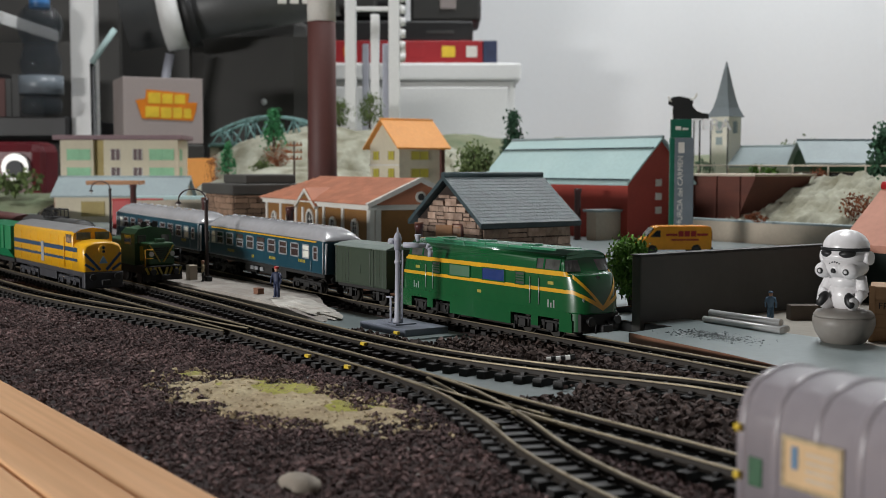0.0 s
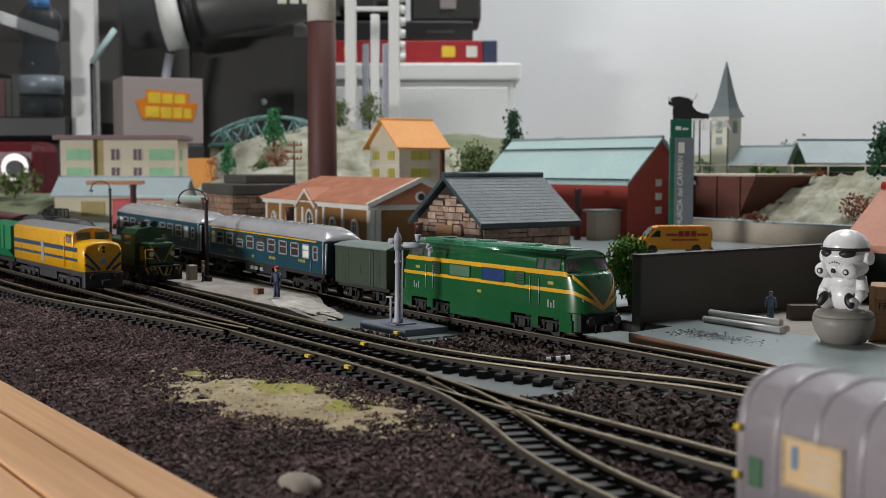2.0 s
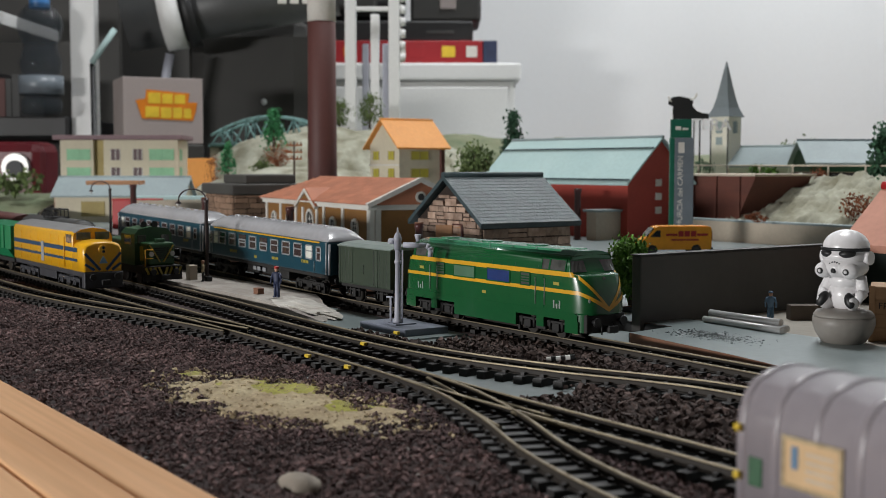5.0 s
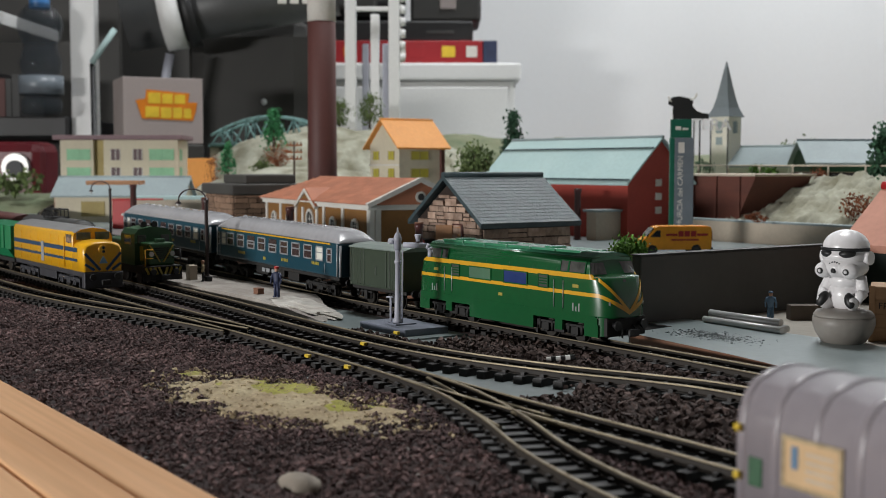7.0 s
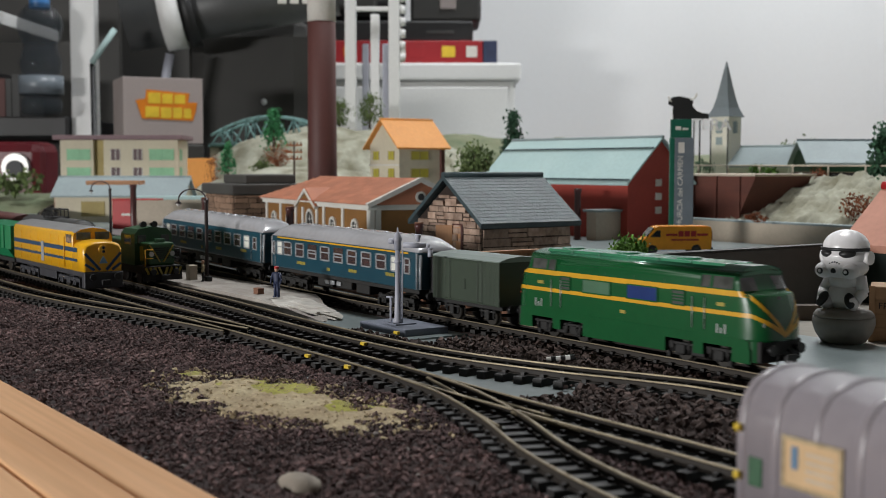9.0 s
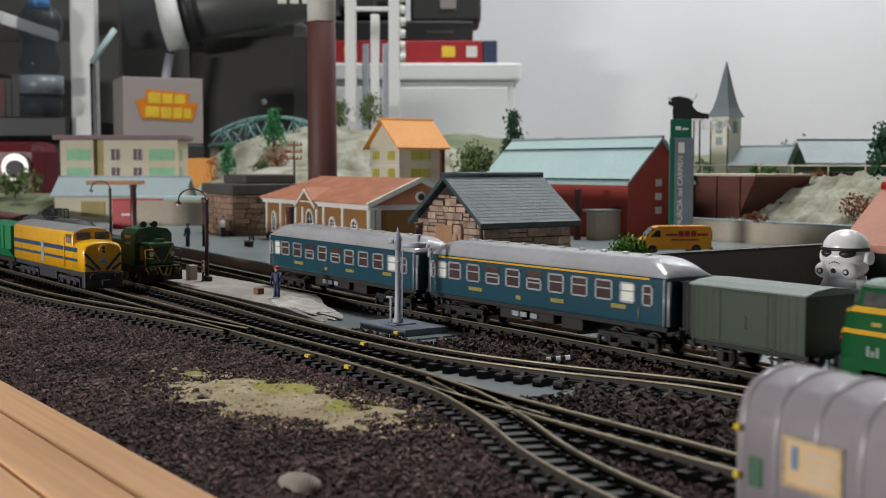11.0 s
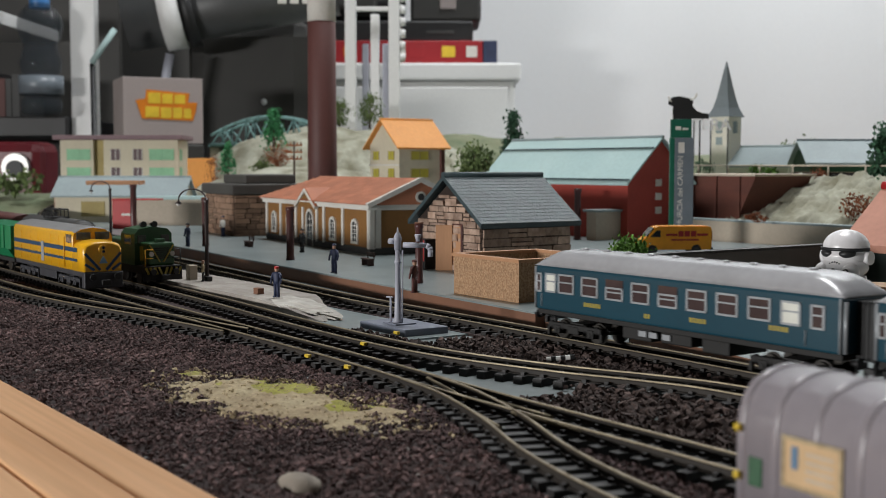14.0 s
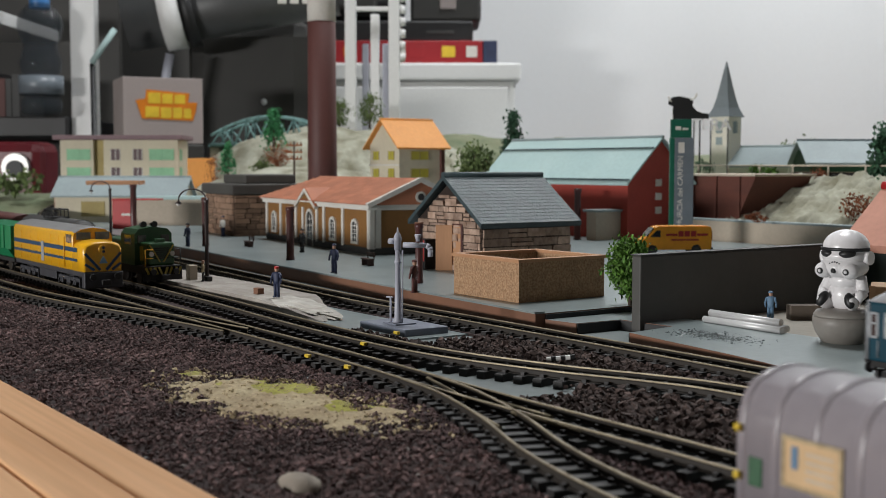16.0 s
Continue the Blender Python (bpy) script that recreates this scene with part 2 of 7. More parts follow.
LINE_4 = smooth_line([(-0.262, 0.1725), (-0.24, 0.1695), (-0.21, 0.1605), (-0.18, 0.1488), (-0.15, 0.1412), (-0.11, 0.1355), (-0.05, 0.13)])
LINE_5 = smooth_line([(-1.2, 0.15), (-0.8, 0.15), (-0.58, 0.150), (-0.5, 0.1545), (-0.43, 0.1655), (-0.37, 0.173)])
M["stone_floor"] = shader("stone_floor", (0.36, 0.33, 0.28), 0.8, second=(0.28, 0.26, 0.22), scale=40, bump=0.2)
bm = bmesh.new()
cuboid(bm, (-2.2, 0.0862, -0.03), (0.3, 1.5, GROUND))
tagged(part("ground", bm, M["board"]), "grey-green painted baseboard of a model railway", "baseboard", kind="structure")
edge_board = thing("table_edge", Matrix.Identity(4), "bare pine boards along the table's edge", "wooden edge", kind="structure")
for y0, y1, z in ((0.0745, 0.0860, -0.0028), (0.0612, 0.0742, -0.0026), (0.030, 0.0609, -0.0029)):
    bm = bmesh.new()
    cuboid(bm, (-2.2, y0, -0.045), (0.3, y1, z), 0.0008)
    part("plank", bm, M["pine"], edge_board)
track("track", MAIN, "dark model track with brown rails beside the platform")
track("track", LINE_2, "model track with black sleepers curving to the far line")
track("track", LINE_3, "model track with black sleepers and turnout")
track("track", LINE_4, "branch track with black sleepers leaving a turnout")
track("track", LINE_5, "model track curving towards the wooden edge")

# turnout: check rails, blades, frog and tie bar
turnout = thing("turnout_parts", Matrix.Identity(4), "brown check rails and frog of a model turnout", "turnout", kind="structure")
for a, b in (((-0.226, 0.1712), (-0.205, 0.1702)), ((-0.2205, 0.1598), (-0.203, 0.1545)), ((-0.262, 0.1755), (-0.232, 0.1668)), ((-0.214, 0.1664), (-0.19, 0.1672))):
    bm = bmesh.new()
    rod(bm, (*a, -0.0008), (*b, -0.0008), 0.0006, seg=6)
    part("check_rail", bm, M["rail"], turnout)


def chips(name, places, low, high, mats, picks, label, category, seed=1):
    """Loose stones, each a small block knocked out of shape, in one mesh."""
    rng = np.random.default_rng(seed)
    n = len(places)
    base = np.array([(a, b, c) for a in (-0.7, 0.7) for b in (-0.7, 0.7) for c in (-0.7, 0.7)], float)
    quad = np.array([(0, 1, 3, 2), (4, 6, 7, 5), (0, 4, 5, 1), (2, 3, 7, 6), (0, 2, 6, 4), (1, 5, 7, 3)])
    size = (low + (high - low) * rng.random((n, 1, 1)) ** 2.2) * rng.uniform(0.65, 1.25, (n, 1, 3))
    v = base[None] * size + rng.normal(0, 0.2, (n, 8, 3)) * size
    for i, j in ((0, 1), (1, 2), (0, 2)):
        spin = rng.uniform(0, 6.283, n)
        c, s = np.cos(spin)[:, None], np.sin(spin)[:, None]
        p, q = v[..., i].copy(), v[..., j].copy()
        v[..., i], v[..., j] = p * c - q * s, p * s + q * c
    v = v + np.asarray(places)[:, None, :]
    f = (quad[None] + 8 * np.arange(n)[:, None, None]).reshape(-1, 4)
    me = bpy.data.meshes.new(name)
    me.from_pydata(v.reshape(-1, 3).tolist(), [], f.tolist())
    for m in mats:
        me.materials.append(m)
    if len(mats) > 1:
        me.polygons.foreach_set("material_index", np.repeat(picks, 6).astype(np.int32))
    ob = new(name, me)
    return tagged(ob, label, category, kind="stuff")


def clear_of_tracks(x, y, lines, gap):
    ok = np.ones(len(x), bool)
    for line in lines:
        lx, ly = np.array([p.x for p in line]), np.array([p.y for p in line])
        order = np.argsort(lx)
        near = np.interp(x, lx[order], ly[order], left=9, right=9)
        ok &= np.abs(y - near) > gap
    return ok


def patch_mask(x, y):
    """How far a place lies inside the sandy patch: above nought is inside."""
    u, w = (x + 0.270) / 0.041, (y - 0.136 - 0.1 * (x + 0.270)) / 0.0165
    wob = np.array([noise.noise((a * 90, b * 90, 3.0)) + 0.6 * noise.noise((a * 260, b * 260, 7.0)) for a, b in zip(x, y)])
    return 1 - (u * u + w * w) + 1.0 * wob


def relief(x, y):
    return np.array([0.5 * noise.noise((a * 70, b * 70, 0.5)) + 0.35 * noise.noise((a * 260, b * 260, 1.5)) + 0.3 * noise.noise((a * 700, b * 700, 2.5)) for a, b in zip(x, y)])


# the strewn ground in front of the tracks
nx, ny = 460, 78
gx, gy = np.meshgrid(-0.74 + 0.66 * (np.arange(nx) / (nx - 1)), 0.0862 + 0.0860 * np.arange(ny) / (ny - 1), indexing="ij")
gx, gy = gx.ravel(), gy.ravel()
rise = relief(gx, gy)
inside = patch_mask(gx, gy)
gz = -0.0036 + 0.0015 * rise + np.where(inside > 0, 0.0004 * np.minimum(inside * 2, 1), 0)
keep = clear_of_tracks(gx, gy, [LINE_3, LINE_4, LINE_5], 0.0090)
gz = np.where(keep, gz, -0.0046)
quads, pick = [], []
for i in range(nx - 1):
    for j in range(ny - 1):
        a = i * ny + j
        quads.append((a, a + ny, a + ny + 1, a + 1))
        q = inside[a]
        pick.append(0 if q < 0 else (2 if noise.noise((gx[a] * 60, gy[a] * 60, 4.0)) + (gy[a] - 0.136) * 60 - (gx[a] + 0.275) * 18 > 0.28 else 1))
me = bpy.data.meshes.new("strewn_ground")
me.from_pydata(np.stack([gx, gy, gz], 1).tolist(), [], quads)
for m in (M["earth"], M["sand"], M["moss"]):
    me.materials.append(m)
me.polygons.foreach_set("material_index", np.array(pick, np.int32))
me.polygons.foreach_set("use_smooth", np.ones(len(pick), bool))
tagged(new("strewn_ground", me), "dark brown strewn ground with a mossy sand patch", "ground cover", kind="stuff")
del gx, gy, gz

rng = np.random.default_rng(5)
n = 105000
x, y = -0.74 + 0.66 * rng.random(n), 0.0866 + 0.088 * rng.random(n)
near_wood = np.clip((y - 0.090) / 0.02, 0.0, 1)
ok = clear_of_tracks(x, y, [LINE_3, LINE_4, LINE_5], 0.0088) & (rng.random(n) < 0.7 + 0.3 * near_wood)
x, y = x[ok], y[ok]
ins = patch_mask(x, y)
ok = (ins < 0) | (rng.random(len(x)) < 0.16)
x, y, ins = x[ok], y[ok], ins[ok]
z = -0.0036 + 0.0015 * relief(x, y) + 0.0002
M["chip_pale"] = shader("chip_pale", (0.3, 0.27, 0.25), 0.9, second=(0.2, 0.17, 0.16), scale=300)
picks = np.where((ins > 0) | ((ins > -0.7) & (rng.random(len(x)) < 0.35)), 1, np.where(rng.random(len(x)) < 0.006, 2, 0))
chips("gravel", np.stack([x, y, z], 1), 0.00018, 0.00068, [M["ballast"], M["sand"], M["chip_pale"]], picks, "loose dark brown model gravel", "gravel", 3)
# coarse stones between the far tracks
n = 17000
x, y = -0.365 + 0.30 * rng.random(n), 0.18 + 0.075 * rng.random(n)
edge = np.array([main_line(a)[0].y for a in x])
ok = clear_of_tracks(x, y, [LINE_3, LINE_2, LINE_4], 0.0092) & (y < edge - 0.0085) & ~((x < -0.325) & (y < 0.247) & (y > 0.215)) & ~((x < -0.232) & (y < 0.205))
x, y = x[ok], y[ok]
M["ballast_brown"] = shader("ballast_brown", (0.045, 0.03, 0.026), 0.95, second=(0.1, 0.07, 0.062), scale=300, bump=0.6, bump_scale=900, fine=0.3, island=0.5)
zz = GROUND + 0.0007 + 0.0013 * rng.random(len(x))
chips("gravel", np.stack([x, y, zz], 1), 0.0004, 0.00125, [M["ballast_brown"]], 0, "coarse brown gravel between the tracks", "gravel", 4)

M["flaked_paint"] = shader("flaked_paint", (0.17, 0.2, 0.2), 0.4, second=(0.07, 0.082, 0.084), scale=200, island=0.5)
n = 800
x, y = -0.272 + 0.019 * rng.normal(0, 0.5, n), 0.2935 + 0.0066 * rng.normal(0, 0.6, n)
ok = (y > 0.281) & (y < 0.308) & (x > -0.2925)
x, y = x[ok], y[ok]
chips("flakes", np.stack([x, y, np.full(len(x), -0.00044)], 1), 0.00012, 0.00042, [M["flaked_paint"]], 0, "dark glossy paint flakes on the loading dock", "paint flakes", 6)
# small things lying on the ground
bm = bmesh.new()
bmesh.ops.create_icosphere(bm, subdivisions=3, radius=1)
for v in bm.verts:
    v.co = Vector((v.co.x * 5.2, v.co.y * 3.4, v.co.z * 2.4)) * (1 + 0.16 * noise.noise(v.co * 1.7))
for f in bm.faces:
    f.smooth = True
M["pebble"] = shader("pebble", (0.3, 0.26, 0.21), 0.8, second=(0.2, 0.17, 0.14), scale=150, bump=0.3)
rock = part("pebble", bm, M["pebble"], None, "", True)
rock.location = (-0.1923, 0.1012, -0.0028)
tagged(rock, "smooth beige pebble on dark gravel", "stone")
M["tag_yellow"] = shader("tag_yellow", (0.72, 0.5, 0.03), 0.5)
for gx_, gy_ in ((-0.3123, 0.1671), (-0.2889, 0.1669), (-0.3238, 0.1928), (-0.3388, 0.2146)):
    bm = bmesh.new()
    cuboid(bm, (-1.2, -0.6, 0), (1.2, 0.6, 1.0), 0.2)
    ob = part("track_marker", bm, M["tag_yellow"], None, "", True)
    ob.location = (gx_, gy_, -0.0012)
    tagged(ob, "tiny yellow marker clip beside a rail", "marker", "yellow markers on the track")
marker = thing("signal_board", pose(-0.2703, 0.2280, -0.0022, 0, -6, 52), "small black and white striped board lying on gravel", "marker board")
for k in range(6):
    bm = bmesh.new()
    cuboid(bm, (-4.2 + k * 1.4, -0.7, 0.2), (-2.8 + k * 1.4, 0.7, 1.5), 0.1)
    part("stripe", bm, M["white_paint"] if k % 2 == 0 else M["black"], marker, "", True)

# ---- platforms ----
edge_line = smooth_line([(-1.15, 0.345), (-0.95, 0.3215), (-0.80, 0.3085), (-0.66, 0.2972), (-0.50, 0.2846), (-0.337, 0.2722)], 6)
fronts = list(edge_line)
outline = [(p.x, p.y) for p in fronts] + [(-0.337, 0.66), (-1.6, 0.66), (-1.6, fronts[0].y)]


def slab(name, pts, z0, z1, mats, label, category, kind="structure", lip=None):
    bm = bmesh.new()
    lo = [bm.verts.new((*p, z0)) for p in pts]
    hi = [bm.verts.new((*p, z1)) for p in pts]
    k = len(pts)
    bm.faces.new(hi)
    bm.faces.new(lo[::-1])
    for i in range(k):
        bm.faces.new((lo[i], lo[(i + 1) % k], hi[(i + 1) % k], hi[i])).material_index = 1
    bmesh.ops.recalc_face_normals(bm, faces=bm.faces[:])
    return tagged(part(name, bm, mats), label, category, kind=kind)


slab("platform", outline, GROUND, DECK, [M["platform"], M["platform_edge"]], "grey station platform with brown edge", "platform")
bm = bmesh.new()
for a, b in zip(fronts, fronts[1:]):
    d = (b - a)
    cuboid(bm, (0, -0.0004, 0), (d.length, 0.004, 0.0007), turn=Matrix.Translation((a.x, a.y, DECK)) @ pose(0, 0, 0, 0, 0, math.degrees(math.atan2(d.y, d.x))))
tagged(part("coping", bm, M["platform"]), "grey coping along a platform edge", "coping", kind="structure")
low = [(-0.3365, 0.2762), (-0.3215, 0.2780), (-0.3208, 0.2982), (-0.2968, 0.3001), (-0.2937, 0.2772), (-0.2673, 0.2730), (-0.2411, 0.2692), (-0.2135, 0.2632), (-0.16, 0.2515), (0.1, 0.19), (0.1, 0.3195), (-0.3365, 0.3195)]
slab("loading_dock", low, GROUND, -0.0004, [M["platform"], M["platform_edge"]], "grey loading dock with brown painted edge", "platform")
slab("yard_floor", [(-0.309, 0.3197), (0.2, 0.3197), (0.2, 0.62), (-0.309, 0.62)], GROUND, -0.001, [M["stone_floor"], M["stone_floor"]], "pale beige yard floor", "yard")
bed = [main_line(-1.2 + 0.02 * i)[0] for i in range(58)]
bm = bmesh.new()
loft(bm, [[(p.x, p.y - 0.0108, GROUND - 0.002), (p.x, p.y - 0.0098, GROUND + 0.0008 + p.z), (p.x, p.y + 0.0088, GROUND + 0.0008 + p.z), (p.x, p.y + 0.0092, GROUND - 0.002)] for p in bed], smooth=False)
tagged(part("track_bed", bm, M["earth"]), "dark bank of ground under the far track", "ground strip", kind="structure")
slab("track_bed", [(-1.2, 0.14), (-0.6, 0.14), (-0.45, 0.157), (-0.36, 0.165), (-0.25, 0.163), (-0.262, 0.182), (-0.29, 0.19), (-0.33, 0.2125), (-0.62, 0.2155), (-1.2, 0.2155)], GROUND - 0.002, GROUND + 0.0005, [M["earth"], M["earth"]], "dark strip of ground under the tracks", "ground strip")
slab("track_bed", [(-0.5, 0.213), (-0.378, 0.2125), (-0.34, 0.211), (-0.34, 0.2445), (-0.5, 0.2445)], GROUND - 0.002, GROUND + 0.0006, [M["platform"], M["platform"]], "grey-green strip between tracks", "ground strip")

for a, b in (((-0.3213, 0.2783), (-0.3206, 0.2979)), ((-0.3203, 0.2979), (-0.2971, 0.2998)), ((-0.2971, 0.2996), (-0.2942, 0.2776)), ((-0.3364, 0.2765), (-0.3364, 0.3192))):
    d = Vector((b[0] - a[0], b[1] - a[1], 0))
    bm = bmesh.new()
    top = -0.0006 if a[0] > -0.33 else DECK - 0.0004
    cuboid(bm, (0, -0.0003, GROUND), (d.length, 0.0003, top), turn=Matrix.Translation((a[0], a[1], 0)) @ pose(0, 0, 0, 0, 0, math.degrees(math.atan2(d.y, d.x))))
    tagged(part("pit_lining", bm, M["black"]), "thin black plate along a dock riser", "lining", kind="structure")

# the low island platform with its worn end
M["concrete"] = shader("concrete", (0.4, 0.37, 0.33), 0.85, second=(0.24, 0.21, 0.185), scale=75, bump=0.4, fine=0.14)
bm = bmesh.new()
sec = []
for i in range(60):
    x = -0.90 + 0.503 * i / 59
    f = max(0.0, (x + 0.452) / 0.055)
    bend = max(0.0, -0.66 - x) ** 2 / 2.8
    near_y = 0.2168 + 0.0016 * f * f - max(0.0, -0.45 - x) * 0.005 + bend * 0.3
    far_y = 0.2447 - 0.0242 * f ** 1.3 + bend - max(0.0, 0.487 + x) * 0.05 * (f == 0)
    top = 0.0008 - 0.0044 * f ** 1.4
    wob = 0.0005 * noise.noise((x * 90, 0, 0))
    rag = 0.0005 * noise.noise((x * 240, 5, 0))
    sec.append([(x, near_y - 0.0010, GROUND - 0.0005), (x, near_y + rag, top), (x, (near_y + far_y) / 2, top + 0.0003 + wob), (x, far_y + rag, top), (x, far_y + 0.0006, GROUND - 0.0005)])
loft(bm, sec, smooth=False)
tagged(part("island_platform", bm, M["concrete"]), "worn pale concrete island platform with sloping end", "platform", kind="structure")

bm = bmesh.new()
bmesh.ops.create_icosphere(bm, subdivisions=4, radius=1)
for v in bm.verts:
    q = 1 + 0.35 * noise.noise(v.co * 2.2) + 0.12 * noise.noise(v.co * 6)
    v.co = Vector((v.co.x * 24 * q, (v.co.y - 0.12 * v.co.x) * 8.0 * q * (1 - 0.45 * v.co.x), v.co.z * 1.5 * q))
ob = part("plaster_patch", bm, shader("patch_plaster", (0.6, 0.58, 0.53), 0.9, second=(0.36, 0.33, 0.29), scale=160, bump=0.6), None, "", True)
ob.matrix_world = pose(-0.4235, 0.2265, -0.0012, 0, 4, 0)
tagged(ob, "rough white plaster patch at the island platform's end", "plaster patch")

# ---- rolling stock; these meshes are drawn in millimetres ----
M["window_dark"] = shader("window_dark", (0.02, 0.02, 0.022), 0.12, coat=0.5)
M["curtain"] = shader("curtain", (0.075, 0.05, 0.05), 0.2, second=(0.045, 0.03, 0.03), scale=200, coat=0.6)
M["frame_silver"] = shader("frame_silver", (0.4, 0.42, 0.44), 0.4, 0.3)
M["blind_white"] = shader("blind_white", (0.8, 0.8, 0.72), 0.4)
M["marking"] = shader("marking", (0.4, 0.31, 0.04), 0.5)
M["steel"] = shader("steel", (0.35, 0.34, 0.33), 0.35, 0.8)
M["wheel_dark"] = shader("wheel_dark", (0.02, 0.018, 0.016), 0.45, 0.4, second=(0.045, 0.04, 0.034), scale=300)
M["glass_blue"] = shader("glass_blue", (0.02, 0.05, 0.19), 0.2, coat=0.5)
M["glass_green"] = shader("glass_green", (0.09, 0.19, 0.12), 0.2, coat=0.5)
M["grille"] = shader("grille", (0.05, 0.06, 0.05), 0.4)
M["silver"] = shader("silver", (0.6, 0.62, 0.62), 0.3, 0.5)
M["red"] = shader("red", (0.45, 0.02, 0.02), 0.45)
M["cab_glass"] = shader("cab_glass", (0.11, 0.11, 0.105), 0.12, second=(0.03, 0.035, 0.03), scale=250, coat=0.8)
M["alco_yellow"] = shader("alco_yellow", (0.8, 0.42, 0.012), 0.35, second=(0.74, 0.38, 0.012), scale=50, coat=0.2)
M["alco_blue"] = shader("alco_blue", (0.012, 0.055, 0.13), 0.45)
M["alco_grey"] = shader("alco_grey", (0.24, 0.24, 0.24), 0.5, second=(0.2, 0.2, 0.2), scale=60)
M["bogie_grey"] = shader("bogie_grey", (0.045, 0.047, 0.055), 0.5, second=(0.025, 0.025, 0.03), scale=200)
M["hopper_green"] = shader("hopper_green", (0.01, 0.2, 0.08), 0.4, second=(0.01, 0.15, 0.06), scale=60)
M["shirt_pale"] = shader("shirt_pale", (0.2, 0.38, 0.5), 0.5)
M["shunter_green"] = shader("shunter_green", (0.02, 0.085, 0.03), 0.4, second=(0.015, 0.06, 0.02), scale=60)


def wheels(parent, xs, radius=2.9):
    for x in xs:
        bm = bmesh.new()
        for y in (-4.6, 4.6):
            rod(bm, (x, y - 0.9, radius), (x, y + 0.9, radius), radius, seg=20)
            rod(bm, (x, y + (0.5 if y < 0 else -0.5), radius), (x, y + (1.0 if y < 0 else -1.0), radius), radius + 0.5, seg=20)
        rod(bm, (x, -5, radius), (x, 5, radius), 0.6, seg=8)
        part("wheelset", bm, M["wheel_dark"], parent, "", True)


def bogie(parent, x, mat, axle=7.2, reach=11.5):
    bm = bmesh.new()
    for s in (-1, 1):
        y = s * 7.2
        cuboid(bm, (x - reach, y - 0.7, 3.4), (x + reach, y + 0.7, 5.2), 0.3)
        cuboid(bm, (x - 2.5, y - 1, 2.2), (x + 2.5, y + 1, 4.6), 0.3)
        for a in (-axle, axle):
            cuboid(bm, (x + a - 1.5, y - 1.1, 1.8), (x + a + 1.5, y + 1.1, 4.4), 0.3)
            rod(bm, (x + a, y - s * 0.2, 2.9), (x + a, y + s * 1.5, 2.9), 0.8, seg=10)
            for e in (-2.6, 2.6):
                rod(bm, (x + a + e, y + s * 0.3, 3.2), (x + a + e, y + s * 0.3, 5.6), 0.55, seg=8)
        for e in (-reach, reach):
            cuboid(bm, (x + e - 0.5, y - 0.6, 1.0), (x + e + 0.5, y + 0.6, 3.6))
    cuboid(bm, (x - 3, -6.5, 3.6), (x + 3, 6.5, 5.6))
    part("bogie", bm, mat, parent, "", True)
    wheels(parent, (x - axle, x + axle))


def buffers(parent, x, z=6.6, direction=1):
    for y in (-5.4, 5.4):
        bm = bmesh.new()
        rod(bm, (x, y, z), (x + direction * 1.8, y, z), 0.75, seg=12)
        rod(bm, (x + direction * 1.8, y, z), (x + direction * 2.4, y, z), 1.5, 1.4, seg=16)
        part("buffer", bm, M["black"], parent, "", True)
    bm = bmesh.new()
    cuboid(bm, (min(x, x + direction * 3.6), -0.7, z - 3.2), (max(x, x + direction * 3.6), 0.7, z - 1.6), 0.2)
    cuboid(bm, (x + direction * 3.2 - 0.5, -2.0, z - 3.4), (x + direction * 3.2 + 0.5, 2.0, z - 1.2), 0.2)
    part("coupling", bm, M["black"], parent, "", True)


def ease(a, b, t):
    return a + (b - a) * max(0.0, min(1.0, t))


# The cab-and-nose diesel: its hull is a stack of level outlines.
def hull_reach(z):
    if z < 11:
        return 8.4
    if z < 20.9:
        return ease(8.4, 5.4, ((z - 11) / 9.9) ** 1.9)
    return ease(2.6, -0.4, (z - 20.9) / 4.6)


def hull_half(z):
    if z < 21.6:
        return 9.3
    if z < 25.6:
        return ease(9.3, 8.5, (z - 21.6) / 4.0)
    return 8.5 * math.sqrt(max(0.0, 1 - ((z - 25.6) / 2.6) ** 2))


def hull(z, phi, out=0.0):
    """A place on the nose: phi runs from 0 at the side to 90 degrees at the tip."""
    a = radians(phi)
    c, s = max(0.0, math.cos(a)), math.sin(a)
    return Vector((44.0 + (hull_reach(z) + out) * s ** 0.85, (hull_half(z) + out) * c ** 0.55, z))


def hull_band(bm, low, high, x0, x1, out=0.12):
    """A painted band along the side and round both noses to the middle of each."""
    n = 36
    for side in (-1, 1):
        stations = []
        for end in (-1, 1):
            ring = []
            for i in range(n + 1):
                f = i / n
                fall = max(0.0, 1 - max(0.0, math.cos(radians(90 * f ** 0.9))) ** 0.55 / 0.93) ** 0.9
                ring.append([hull(ease(v, 9.6 + k, fall), 90 * f ** 0.9, out) for v, k in ((low, 0.0), (high, 1.5))])
            for r in ring:
                for p in r:
                    p.x *= end
            stations.append(ring)
        strip = stations[0][::-1] + stations[1]
        a = [bm.verts.new((p[0].x, p[0].y * side, p[0].z)) for p in strip]
        b = [bm.verts.new((p[1].x, p[1].y * side, p[1].z)) for p in strip]
        for i in range(len(a) - 1):
            f = bm.faces.new((a[i], a[i + 1], b[i + 1], b[i]) if side < 0 else (a[i], b[i], b[i + 1], a[i + 1]))
            f.smooth = True


